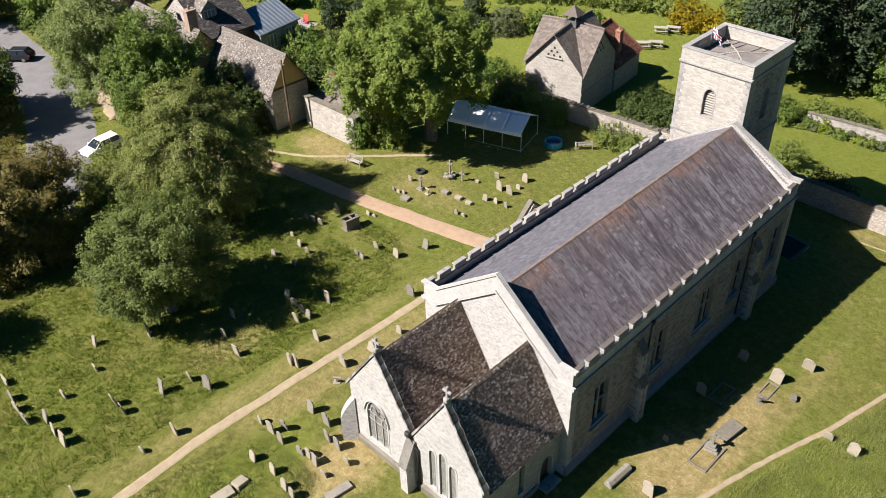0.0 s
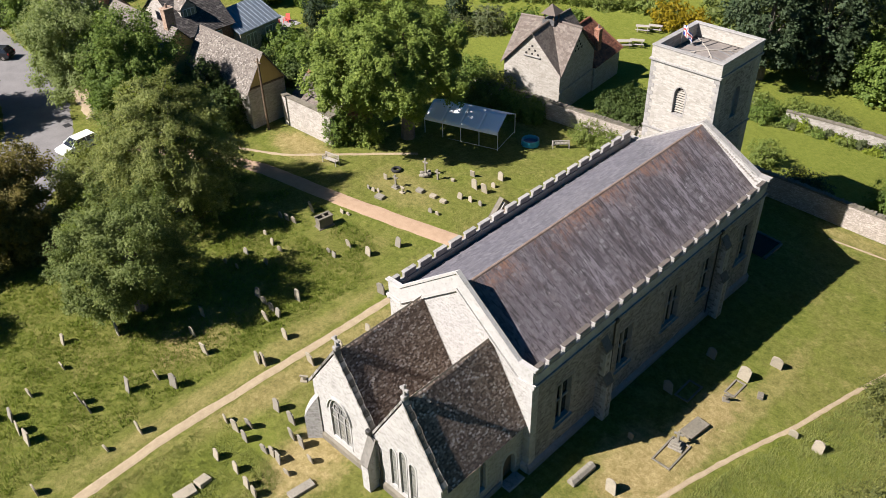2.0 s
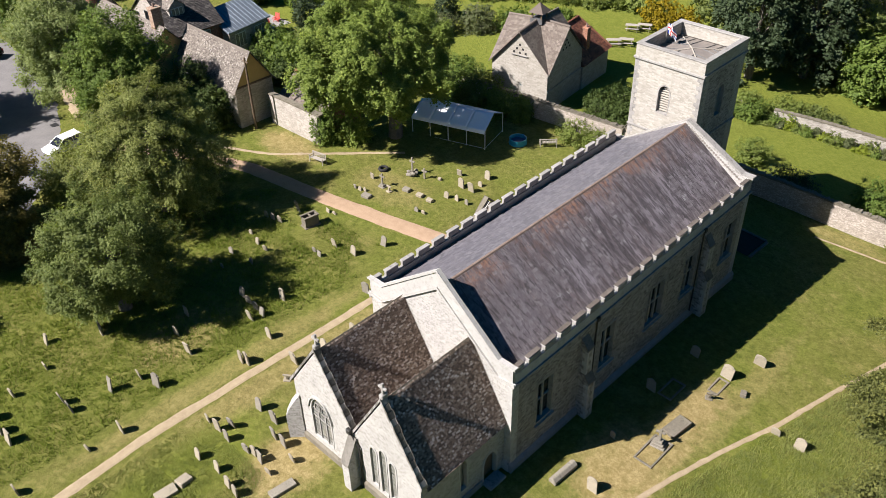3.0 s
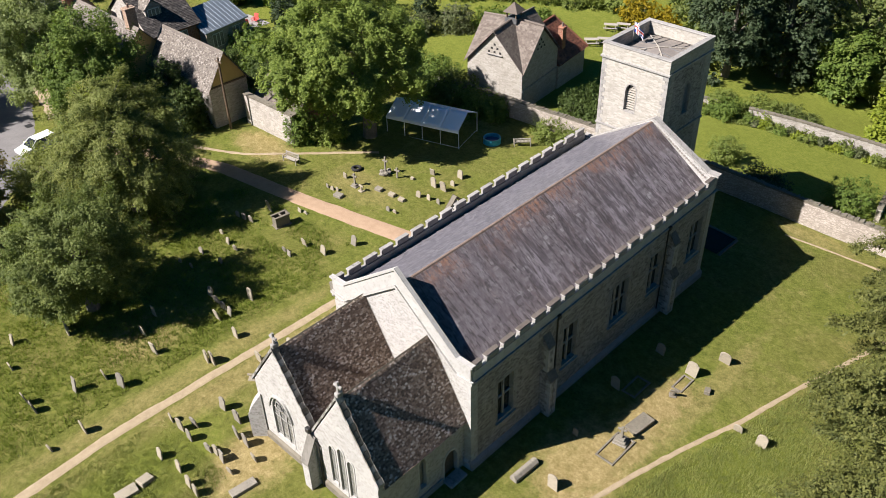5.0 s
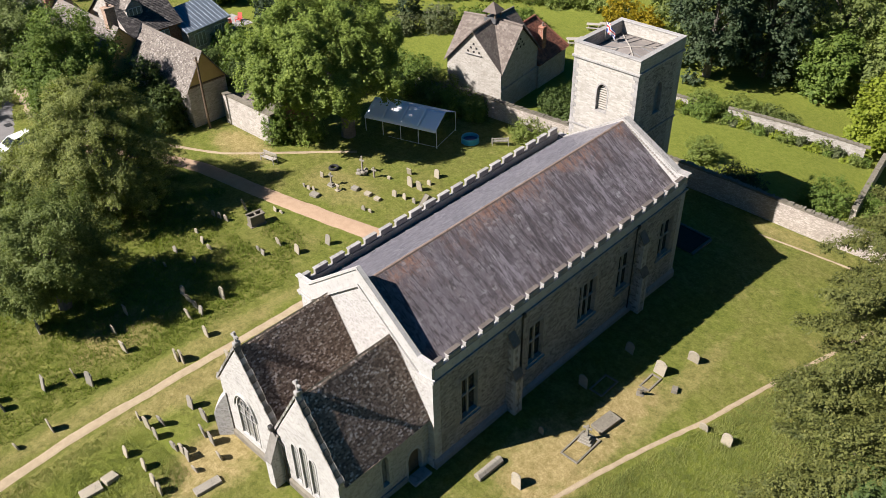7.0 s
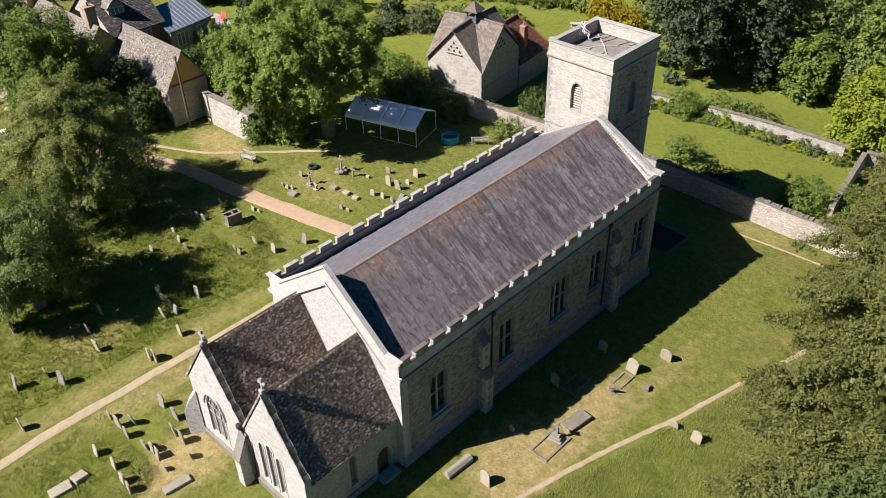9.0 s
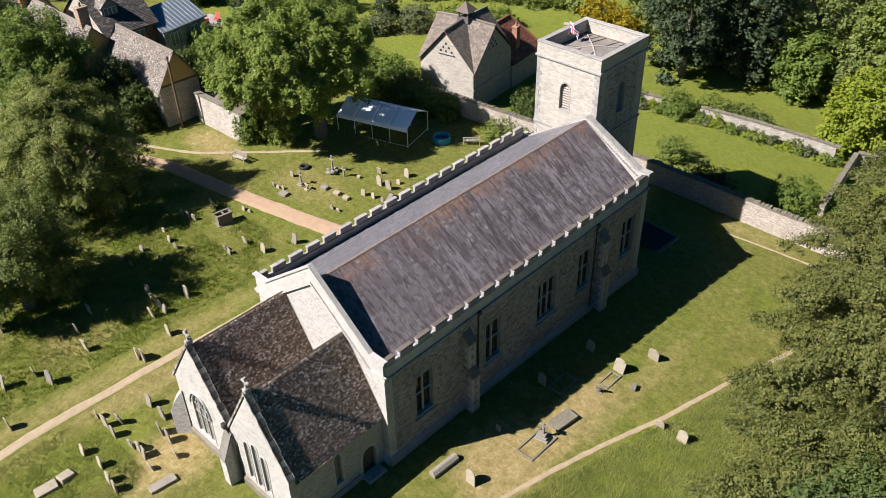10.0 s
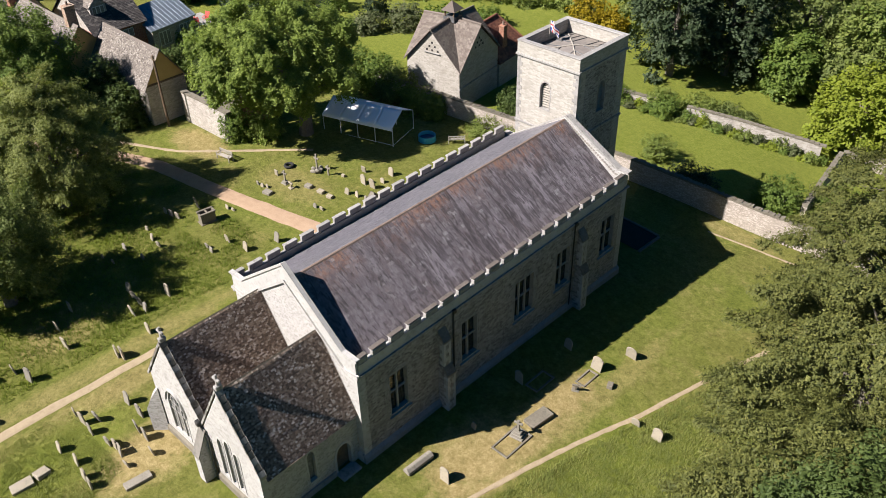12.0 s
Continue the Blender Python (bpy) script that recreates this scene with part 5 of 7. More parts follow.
# ---- grass ----
def tufts(name, label, place, n, h, seed, blades=5, material=None):
    """Rough grass: bent blades in tufts, where place(u, v, w) puts them."""
    r = random.Random(seed)
    V, F = [], []
    while n > 0:
        p = place(r.random(), r.random(), r.random())
        n -= 1
        if p is None:
            continue
        x, y = p
        z = lie(x, y) - 0.02
        k = 0.65 + 0.7 * max(0, 0.5 + noise.noise(Vector((x * 0.5, y * 0.5, 1))))
        for _ in range(blades):
            a, hh = r.uniform(0, 6.283), h * k * r.uniform(0.5, 1.2)
            ox, oy = r.uniform(-0.14, 0.14), r.uniform(-0.14, 0.14)
            bx, by, w = math.cos(a) * hh * 0.55, math.sin(a) * hh * 0.55, 0.022
            i = len(V)
            V += [(x + ox - math.sin(a) * w, y + oy + math.cos(a) * w, z), (x + ox + math.sin(a) * w, y + oy - math.cos(a) * w, z), (x + ox + bx, y + oy + by, z + hh)]
            F.append((i, i + 1, i + 2))
    return tagged(quads(name, V, F, material or BLADE, None), label, "grass", kind="stuff")


def meadow(u, v, w):
    x, y = -36 + 20.6 * u, -30 + 46 * v
    if y > 9.0 + 0.1 * (x + 36) or (y > 6 and noise.noise(Vector((x * 0.4, y * 0.4, 4))) < 0):
        return None
    return x, y


def plot(u, v, w):
    x, y = -11.7 + 9.5 * u, -27 + 16.5 * v
    if x > -4.6 - 0.3 * (y + 11):
        return None
    return x, y


def bank(u, v, w):
    x, y = 9 + 18 * u, -8 + 36 * v
    edge = 12.3 + (y - 3.5) * 0.255
    return (x, y) if x > edge + 0.45 else None


tufts("long_grass", "unmown churchyard grass among the graves", meadow, 30000, 0.21, 1)
tufts("plot_grass", "patch of rough grass between headstones", plot, 14000, 0.12, 2, material=BANK_BLADE)
tufts("rough_bank", "coarse tall grass and weeds on the bank", bank, 34000, 0.22, 3, material=BANK_BLADE)

# ---- boundary walls ----
def stone_wall(name, label, x0, y0, x1, y1, h, thick=0.5, mat=None, cap="cock", base=0.6, h1=None):
    """A rubble wall along x or y that follows the ground, with upright or flat coping stones."""
    t = thing(name, label, "wall", kind="structure")
    d = math.hypot(x1 - x0, y1 - y0)
    ex, ey = (x1 - x0) / d, (y1 - y0) / d
    nx, ny = -ey * thick / 2, ex * thick / 2
    n = max(2, int(d / 1.5))
    V, F = [], []
    for i in range(n + 1):
        s = d * i / n
        x, y = x0 + ex * s, y0 + ey * s
        g = rise(x, y)
        top = g + h + ((h1 or h) - h) * i / n + 0.06 * noise.noise(Vector((s * 0.4, x0, y0)))
        for px, py in ((x + nx, y + ny), (x - nx, y - ny)):
            V += [(px, py, g - base), (px, py, top)]
    for i in range(n):
        a, b = i * 4, (i + 1) * 4
        F += [(a, b, b + 1, a + 1), (a + 2, a + 3, b + 3, b + 2), (a + 1, b + 1, b + 3, a + 3)]
    F += [(0, 1, 3, 2), (n * 4, n * 4 + 2, n * 4 + 3, n * 4 + 1)]
    quads("wall", V, F, mat or WALL_STONE, t)
    r = random.Random(int(abs(x0 * 31 + y0 * 7)))
    bm = bmesh.new()
    s = 0.0
    while s < d - 0.05:
        w = r.uniform(0.09, 0.2) if cap == "cock" else r.uniform(0.5, 0.8)
        hh = r.uniform(0.14, 0.32) if cap == "cock" else 0.1
        x, y = x0 + ex * (s + w / 2), y0 + ey * (s + w / 2)
        z = rise(x, y) + h + ((h1 or h) - h) * s / d - 0.06
        k = 1.0 if cap == "cock" else 1.25
        vs = box(bm, -w / 2 + 0.006, w / 2 - 0.006, -thick / 2 * k, thick / 2 * k, 0, hh + (0.06 if cap != "cock" else 0))
        m = Matrix.Translation((x, y, z)) @ Matrix.Rotation(math.atan2(ey, ex), 4, "Z") @ Matrix.Rotation(r.uniform(-0.12, 0.12) if cap == "cock" else 0, 4, "Y")
        for v in vs:
            v.co = m @ v.co
        s += w
    part("coping_stones", bm, TOMB, t, "upright rough coping stones" if cap == "cock" else "flat coping stones", kind="stuff")
    return t


stone_wall("churchyard_wall", "dry limestone boundary wall with upright coping stones", -33.0, 36.2, -13.0, 39.1, 2.0)
stone_wall("churchyard_wall", "limestone boundary wall with upright coping stones", -13.0, 39.4, 20.0, 42.9, 2.1, h1=2.4)
stone_wall("yard_wall", "tall pale stone wall beside the barn", -41.7, 17.7, -34.2, 17.9, 3.3, 0.5, RENDERED, "flat")
stone_wall("garden_wall", "stone garden wall with flat coping behind a flower border", -19.5, 54.4, -8.2, 56.6, 1.1, 0.38, RENDERED, cap="flat", h1=1.2)
stone_wall("garden_wall", "stone garden wall with flat coping behind a flower border", -5.7, 57.5, 8.0, 61.5, 1.4, 0.38, RENDERED, cap="flat", h1=1.8)
stone_wall("garden_wall", "rough stone wall between two gardens", 12.1, 47.6, 9.7, 62.9, 1.4)
stone_wall("garden_wall", "stone garden wall with flat coping", 9.8, 63.2, 24.0, 69.6, 1.5, cap="flat")


# ---- houses ----
def gabled(parent, x0, x1, y0, y1, zb, eave, ridge, axis, wall_mat, roof_mat, rng, gable_mat=None, over=0.25, nw=0.34, nh=0.2, thick=0.03, name="wall"):
    """A gabled block with its ridge along the axis: four walls and two slated slopes."""
    if axis == "x":
        m = (y0 + y1) / 2
        part(name, boxes((x0, x1, y0, y0 + 0.4, zb, eave)), wall_mat, parent)
        part(name, boxes((x0, x1, y1 - 0.4, y1, zb, eave)), wall_mat, parent)
        for a, b in ((x0, x0 + 0.4), (x1 - 0.4, x1)):
            part(name, boxes((a, b, y0 + 0.4, y1 - 0.4, zb, eave)), wall_mat, parent)
            part("gable", prism([(y0, eave), (y1, eave), (m, ridge - 0.05)], "x", a, b), gable_mat or wall_mat, parent)
        half = (y1 - y0) / 2
        g = (ridge - eave) / half
        lw = x1 - x0 + 2 * over
        for s, ye in ((1, y0 - over), (-1, y1 + over)):
            up = (0, s * (half + over), (half + over) * g)
            slope("roof", (x0 - over, ye, eave - over * g), (lw, 0, 0), up, int(lw / nw), int(math.hypot(up[1], up[2]) / nh), thick, roof_mat, parent, rng, "", 0.7, 0.03)
        part("ridge", prism([(m - 0.2, ridge - 0.12), (m, ridge + 0.1), (m + 0.2, ridge - 0.12)], "x", x0 - over, x1 + over), roof_mat, parent)
        part("loft", prism([(y0 + 0.05, eave - 0.1), (y1 - 0.05, eave - 0.1), (m, ridge - 0.12)], "x", x0 + 0.41, x1 - 0.41), OAK, parent)
    else:
        m = (x0 + x1) / 2
        part(name, boxes((x0, x0 + 0.4, y0, y1, zb, eave)), wall_mat, parent)
        part(name, boxes((x1 - 0.4, x1, y0, y1, zb, eave)), wall_mat, parent)
        for a, b in ((y0, y0 + 0.4), (y1 - 0.4, y1)):
            part(name, boxes((x0 + 0.4, x1 - 0.4, a, b, zb, eave)), wall_mat, parent)
            part("gable", prism([(x0, eave), (x1, eave), (m, ridge - 0.05)], "y", a, b), gable_mat or wall_mat, parent)
        half = (x1 - x0) / 2
        g = (ridge - eave) / half
        lw = y1 - y0 + 2 * over
        for s, xe in ((1, x0 - over), (-1, x1 + over)):
            up = (s * (half + over), 0, (half + over) * g)
            slope("roof", (xe, y0 - over, eave - over * g), (0, lw, 0), up, int(lw / nw), int(math.hypot(up[0], up[2]) / nh), thick, roof_mat, parent, rng, "", 0.7, 0.03)
        part("ridge", prism([(m - 0.2, ridge - 0.12), (m, ridge + 0.1), (m + 0.2, ridge - 0.12)], "y", y0 - over, y1 + over), roof_mat, parent)
        part("loft", prism([(x0 + 0.05, eave - 0.1), (x1 - 0.05, eave - 0.1), (m, ridge - 0.12)], "y", y0 + 0.41, y1 - 0.41), OAK, parent)


def chimney(parent, x, y, z0, z1, w, d, mat, pots=1):
    c = part("chimney", boxes((x - w / 2, x + w / 2, y - d / 2, y + d / 2, z0, z1)), mat, parent, "tall chimney stack")
    part("chimney_cap", soft(boxes((x - w / 2 - 0.08, x + w / 2 + 0.08, y - d / 2 - 0.08, y + d / 2 + 0.08, z1, z1 + 0.18)), 0.03), mat, c)
    for i in range(pots):
        o = (i - (pots - 1) / 2) * 0.4
        part("chimney_pot", tube(bmesh.new(), (x + o, y, z1 + 0.18), (x + o, y, z1 + 0.6), 0.13, 0.11, 10), RIDGE, c)


def casement(parent, x, y, z, w, h, face, lights=3):
    """A white window on a wall that faces +x, -x or -y."""
    if face == "y":
        f = part("window", boxes((x - w / 2, x + w / 2, y - 0.06, y + 0.05, z, z + h)), WHITE_PAINT, parent, "white painted casement window")
        for i in range(lights):
            a = x - w / 2 + w * i / lights
            part("pane", boxes((a + 0.06, a + w / lights - 0.06, y - 0.075, y - 0.062, z + 0.08, z + h - 0.08)), GLASS, f)
    else:
        s = 1 if face == "x" else -1
        xs = sorted((x - s * 0.05, x + s * 0.06))
        f = part("window", boxes((*xs, y - w / 2, y + w / 2, z, z + h)), WHITE_PAINT, parent, "white painted casement window")
        for i in range(lights):
            a = y - w / 2 + w * i / lights
            ps = sorted((x + s * 0.062, x + s * 0.075))
            part("pane", boxes((*ps, a + 0.06, a + w / lights - 0.06, z + 0.08, z + h - 0.08)), GLASS, f)


rb = random.Random(21)
barn = thing("barn", "old stone barn with a pale stone-slate roof and ochre gable", "barn")
gabled(barn, -53.9, -43.0, 14.5, 19.0, -0.4, 4.6, 7.9, "x", RENDERED, PALE_SLATE, rb, YELLOW, 0.3, 0.19, 0.13)
part("timber", soft(boxes((-43.02, -42.9, 14.6, 18.9, 4.48, 4.66)), 0.02), OAK, barn)
house = thing("cottage", "rambling village house with dark slate roof, dormers and a brick chimney", "house")
gabled(house, -68.0, -54.2, 11.0, 17.0, -0.3, 4.9, 8.3, "x", YELLOW, PALE_SLATE, rb, YELLOW, 0.3, 0.24, 0.16)
for s_ in (-1, 1):
    part("bargeboard", prism([(14.0, 8.25), (14.0, 8.0), (14.0 + s_ * 3.4, 4.6), (14.0 + s_ * 3.4, 4.85)], "x", -68.42, -68.32), WHITE_PAINT, house)
gabled(house, -71.0, -60.6, 18.2, 24.6, -0.3, 4.4, 8.4, "y", BRICK, DARK_SLATE, rb, RENDERED)
gabled(house, -84.0, -70.0, 12.0, 17.5, -0.3, 5.2, 9.0, "x", RENDERED, DARK_SLATE, rb)
gabled(house, -65.0, -62.5, 19.2, 21.2, 5.2, 6.9, 7.8, "x", RENDERED, PALE_SLATE, rb, RENDERED, 0.2, name="dormer")
casement(house, -62.5, 20.2, 5.75, 1.5, 1.0, "x", 3)
casement(house, -60.6, 22.3, 2.9, 1.3, 1.0, "x", 2)
part("chimney_base", prism([(13.0, 1.0), (15.4, 1.0), (15.4, 6.4), (14.7, 7.4), (13.5, 7.4), (13.0, 6.4)], "x", -56.2, -54.9), RENDERED, house)
chimney(house, -55.6, 14.1, 7.3, 10.0, 0.8, 1.1, BUFF_BRICK, 1)
chimney(house, -68.5, 13.2, 6.0, 10.6, 0.8, 1.0, BRICK, 2)

annexe = thing("garden_annexe", "low rendered annexe with a zinc standing-seam roof", "annexe", 3.7, -2.0)
annexe.matrix_basis = pose(-67 + 3.3, 28.4 - 1.2, 0.35, 0, 0, 9) @ pose(67, -28.4, 0)
part("wall", boxes((-70.5, -63.2, 25.2, 31.6, -0.4, 2.75)), RENDERED, annexe)
part("roof", prism([(-62.9, 2.7), (-62.9, 2.85), (-66.9, 4.75), (-70.9, 2.85), (-70.9, 2.7), (-66.9, 4.6)], "y", 24.9, 31.9), METAL_ROOF, annexe, "dark blue-grey zinc roof")
part("gable", prism([(-70.4, 2.7), (-63.3, 2.7), (-66.9, 4.5)], "y", 31.2, 31.55), RENDERED, annexe)
part("gable", prism([(-70.4, 2.7), (-63.3, 2.7), (-66.9, 4.5)], "y", 25.25, 25.6), RENDERED, annexe)
for i in range(12):
    y = 25.0 + i * 0.61
    part("roof_seam", prism([(-62.9, 2.85), (-62.9, 2.91), (-66.9, 4.81), (-66.9, 4.75)], "y", y, y + 0.04), METAL_ROOF, annexe)
for y in (26.9, 30.1):
    casement(annexe, -63.2, y, 0.6, 1.7, 1.7, "x", 3)

dove = thing("dovecote", "square four-gabled stone dovecote with a clay-tiled roof and cupola", "dovecote", -26.65, 42.4, 0.0, 8.5)
DX0, DX1, DY0, DY1, DE, DR = -3.42, 3.42, -3.8, 3.8, 4.0, 7.75
dm, dn = (DX0 + DX1) / 2, (DY0 + DY1) / 2
dz = rise(-26.6, 46.0) - 0.6
part("wall", boxes((DX0, DX1, DY0, DY0 + 0.6, dz, DE)), DOVE_STONE, dove)
part("wall", boxes((DX0, DX1, DY1 - 0.6, DY1, dz, DE)), DOVE_STONE, dove)
part("wall", boxes((DX0, DX0 + 0.6, DY0 + 0.6, DY1 - 0.6, dz, DE)), DOVE_STONE, dove)
part("wall", boxes((DX1 - 0.6, DX1, DY0 + 0.6, DY1 - 0.6, dz, DE)), DOVE_STONE, dove)
for a, b in ((DY0, DY0 + 0.5), (DY1 - 0.5, DY1)):
    part("gable", prism([(DX0, DE), (DX1, DE), (dm, DR - 0.1)], "y", a, b), DOVE_STONE, dove)
for a, b in ((DX0, DX0 + 0.5), (DX1 - 0.5, DX1)):
    part("gable", prism([(DY0, DE), (DY1, DE), (dn, DR - 0.1)], "x", a, b), DOVE_STONE, dove)


def valley_slope(corner, ridge_end, centre):
    """Half a gable's roof: a triangle from the low corner to its ridge, laid with tiles in courses."""
    c, e, m = (np.array(p, float) for p in (corner, ridge_end, centre))
    nrm = np.cross(e - c, m - c)
    nrm /= np.linalg.norm(nrm)
    if nrm[2] < 0:
        nrm = -nrm
    V, F = [], []
    rows = 26
    for j in range(rows):
        t0, t1 = j / rows, min(1.0, (j + 1.15) / rows)
        a0, b0 = c + (e - c) * t0, c + (m - c) * t0
        a1, b1 = c + (e - c) * t1, c + (m - c) * t1
        n = max(1, int(np.linalg.norm(b0 - a0) / 0.3) + 1)
        for i in range(n):
            p, q = i / n, (i + 1) / n - 0.03 / n
            lift = 0.05 + 0.012 * rb.random()
            k = len(V)
            V += [a0 + (b0 - a0) * p + nrm * lift, a0 + (b0 - a0) * q + nrm * lift, a1 + (b1 - a1) * q + nrm * 0.03, a1 + (b1 - a1) * p + nrm * 0.03,
                  a0 + (b0 - a0) * p, a0 + (b0 - a0) * q, a1 + (b1 - a1) * q, a1 + (b1 - a1) * p]
            F += [(k, k + 1, k + 2, k + 3), (k + 4, k + 5, k + 1, k), (k + 5, k + 6, k + 2, k + 1), (k + 7, k + 4, k, k + 3)]
    return V, F


peak = (dm, dn, DR + 0.25)
o = 0.3
for cx_, cy_ in ((DX0, DY0), (DX1, DY0), (DX1, DY1), (DX0, DY1)):
    sx, sy = (1 if cx_ > dm else -1), (1 if cy_ > dn else -1)
    low = (cx_ + sx * o, cy_ + sy * o, DE - 0.25)
    for end in ((dm, cy_ + sy * o, DR), (cx_ + sx * o, dn, DR)):
        V, F = valley_slope(low, end, peak)
        quads("roof", V, F, CLAY_TILE, dove, "brown clay tiles", "stuff")
for a, b in (((dm, DY0 - o, DR + 0.05), peak), ((dm, DY1 + o, DR + 0.05), peak), ((DX0 - o, dn, DR + 0.05), peak), ((DX1 + o, dn, DR + 0.05), peak)):
    part("ridge_tiles", tube(bmesh.new(), a, b, 0.14, 0.14, 7), CLAY_TILE, dove)
cup = part("cupola", boxes((dm - 0.62, dm + 0.62, dn - 0.62, dn + 0.62, DR + 0.9, DR + 1.0)), OAK, dove, "open timber cupola with a tiled cap")
for sx in (-1, 1):
    for sy in (-1, 1):
        part("cupola_post", boxes((dm + sx * 0.55 - 0.07, dm + sx * 0.55 + 0.07, dn + sy * 0.55 - 0.07, dn + sy * 0.55 + 0.07, DR + 0.1, DR + 0.9)), OAK, cup)
part("cupola_base", boxes((dm - 0.7, dm + 0.7, dn - 0.7, dn + 0.7, DR - 0.2, DR + 0.35)), LEAD_DARK, cup)
bm = bmesh.new()
bmesh.ops.create_cone(bm, cap_ends=True, segments=4, radius1=1.25, radius2=0.03, depth=0.95, matrix=Matrix.Translation((dm, dn, DR + 1.45)) @ Matrix.Rotation(math.pi / 4, 4, "Z"))
part("cupola_roof", bm, CLAY_TILE, cup)
# The holes are shallow black blocks, their inner shade given by colour.
for j, row in enumerate(((-0.0,), (-0.35, 0.35), (-0.7, 0.0, 0.7))):
    for u in row:
        z = 6.2 - j * 0.42
        part("pigeon_hole", boxes((dm + u - 0.12, dm + u + 0.12, DY0 - 0.02, DY0 + 0.06, z, z + 0.22)), INSIDE_SHADE, dove)
        part("pigeon_hole", boxes((DX1 - 0.06, DX1 + 0.02, dn + u - 0.12, dn + u + 0.12, z, z + 0.22)), INSIDE_SHADE, dove)
part("pigeon_ledge", boxes((dm - 1.0, dm + 1.0, DY0 - 0.16, DY0 + 0.02, 5.2, 5.27)), COPING, dove)
part("string_course", boxes((DX1 - 0.02, DX1 + 0.09, DY0, DY1, 1.75, 1.87)), COPING, dove)

cot = thing("red_roofed_cottage", "small cottage with a hipped red clay tile roof", "house", -26.65, 42.4, 0.0, 8.5)
KX0, KX1, KY0, KY1, KE, KR = -3.0, 3.55, 4.0, 10.3, 2.0, 5.5
kz = rise(-24, 53) - 0.6
for r in ((KX0, KX1, KY0, KY0 + 0.4), (KX0, KX1, KY1 - 0.4, KY1), (KX0, KX0 + 0.4, KY0 + 0.4, KY1 - 0.4), (KX1 - 0.4, KX1, KY0 + 0.4, KY1 - 0.4)):
    part("wall", boxes((*r, kz, KE)), DOVE_STONE, cot)
bm = bmesh.new()
eave_v = [bm.verts.new(p) for p in ((KX0 - 0.25, KY0 - 0.25, KE - 0.1), (KX1 + 0.25, KY0 - 0.25, KE - 0.1), (KX1 + 0.25, KY1 + 0.25, KE - 0.1), (KX0 - 0.25, KY1 + 0.25, KE - 0.1))]
km = (KX0 + KX1) / 2
top_v = [bm.verts.new((km, KY0 + 1.0, KR)), bm.verts.new((km, KY1 - 1.8, KR))]
bm.faces.new((eave_v[0], eave_v[1], top_v[0]))
bm.faces.new((eave_v[2], eave_v[3], top_v[1]))
bm.faces.new((eave_v[1], eave_v[2], top_v[1], top_v[0]))
bm.faces.new((eave_v[3], eave_v[0], top_v[0], top_v[1]))
bm.faces.new(eave_v)
part("roof_boarding", bm, RED_TILE, cot)
rise_k = KR - KE + 0.1
V, F = tiling((KX1 + 0.25, KY0 - 0.25, KE - 0.1), (0, KY1 - KY0 + 0.5, 0), (km - KX1 - 0.25, 0, rise_k), 24, 24, 0.02, rb, 0.5, 0.03)
cut = []
for q in range(len(V) // 8):
    c = V[q * 8:q * 8 + 8].mean(0)
    t = (c[2] - KE + 0.1) / rise_k
    cut.append(KY0 - 0.25 + 1.25 * t < c[1] < KY1 + 0.25 - 2.05 * t)
V2 = V.reshape(-1, 8, 3)[np.array(cut)].reshape(-1, 3)
quads("roof_tile_course", V2, F[:5 * sum(cut)], RED_TILE, cot, "orange-red clay tiles", "stuff")
part("hip_tiles", tube(tube(tube(bmesh.new(), (km, KY0 + 1.0, KR + 0.05), (km, KY1 - 1.8, KR + 0.05), 0.13, 0.13, 7), (km, KY1 - 1.8, KR + 0.05), (KX1 + 0.25, KY1 + 0.25, KE), 0.12, 0.12, 7), (km, KY0 + 1.0, KR + 0.05), (KX1 + 0.25, KY0 - 0.25, KE), 0.12, 0.12, 7), RED_TILE, cot)
chimney(cot, 2.55, 6.3, 2.0, 5.3, 0.6, 0.8, BRICK, 1)
shed = thing("garden_shed", "low outbuilding with a brown tiled roof and red ridge", "shed")
gabled(shed, -42.2, -35.4, 19.2, 24.2, -0.3, 2.5, 4.4, "x", BRICK, CLAY_TILE, rb)
part("ridge_tiles", prism([(21.4, 4.42), (21.7, 4.62), (22.0, 4.42)], "x", -42.4, -35.2), RED_TILE, shed, "red ridge tiles")

pole = thing("utility_pole", "dark timber utility pole against the barn", "pole", -41.9, 15.5, lie(-41.9, 15.5))
part("post", tube(bmesh.new(), (0, 0, -0.4), (0.0, 0, 7.8), 0.14, 0.1, 9), OAK, pole)
part("crossarm", soft(boxes((-0.5, 0.5, -0.05, 0.05, 7.3, 7.42)), 0.01), OAK, pole)

# ---- headstones and tombs ----
def headstone(w, h, shape, mat, d=0.1):
    """An upright slab in its own mesh: round, pointed, shouldered or square head."""
    c = w / 2
    if shape == 0:
        top = [(c * math.cos(a), h - c * 0.75 + c * 0.75 * math.sin(a)) for a in [math.pi * i / 8 for i in range(9)]]
    elif shape == 1:
        top = [(c, h - 0.16), (c * 0.72, h - 0.14), (c * 0.6, h - 0.05), (c * 0.3, h), (-c * 0.3, h), (-c * 0.6, h - 0.05), (-c * 0.72, h - 0.14), (-c, h - 0.16)]
    elif shape == 2:
        top = [(c, h - 0.2), (c * 0.5, h - 0.07), (0, h), (-c * 0.5, h - 0.07), (-c, h - 0.2)]
    else:
        top = [(c, h), (-c, h)]
    bm = prism([(-c, -0.25), (c, -0.25)] + top, "y", -d / 2, d / 2)
    return soft(bm, 0.02)


rg = random.Random(5)


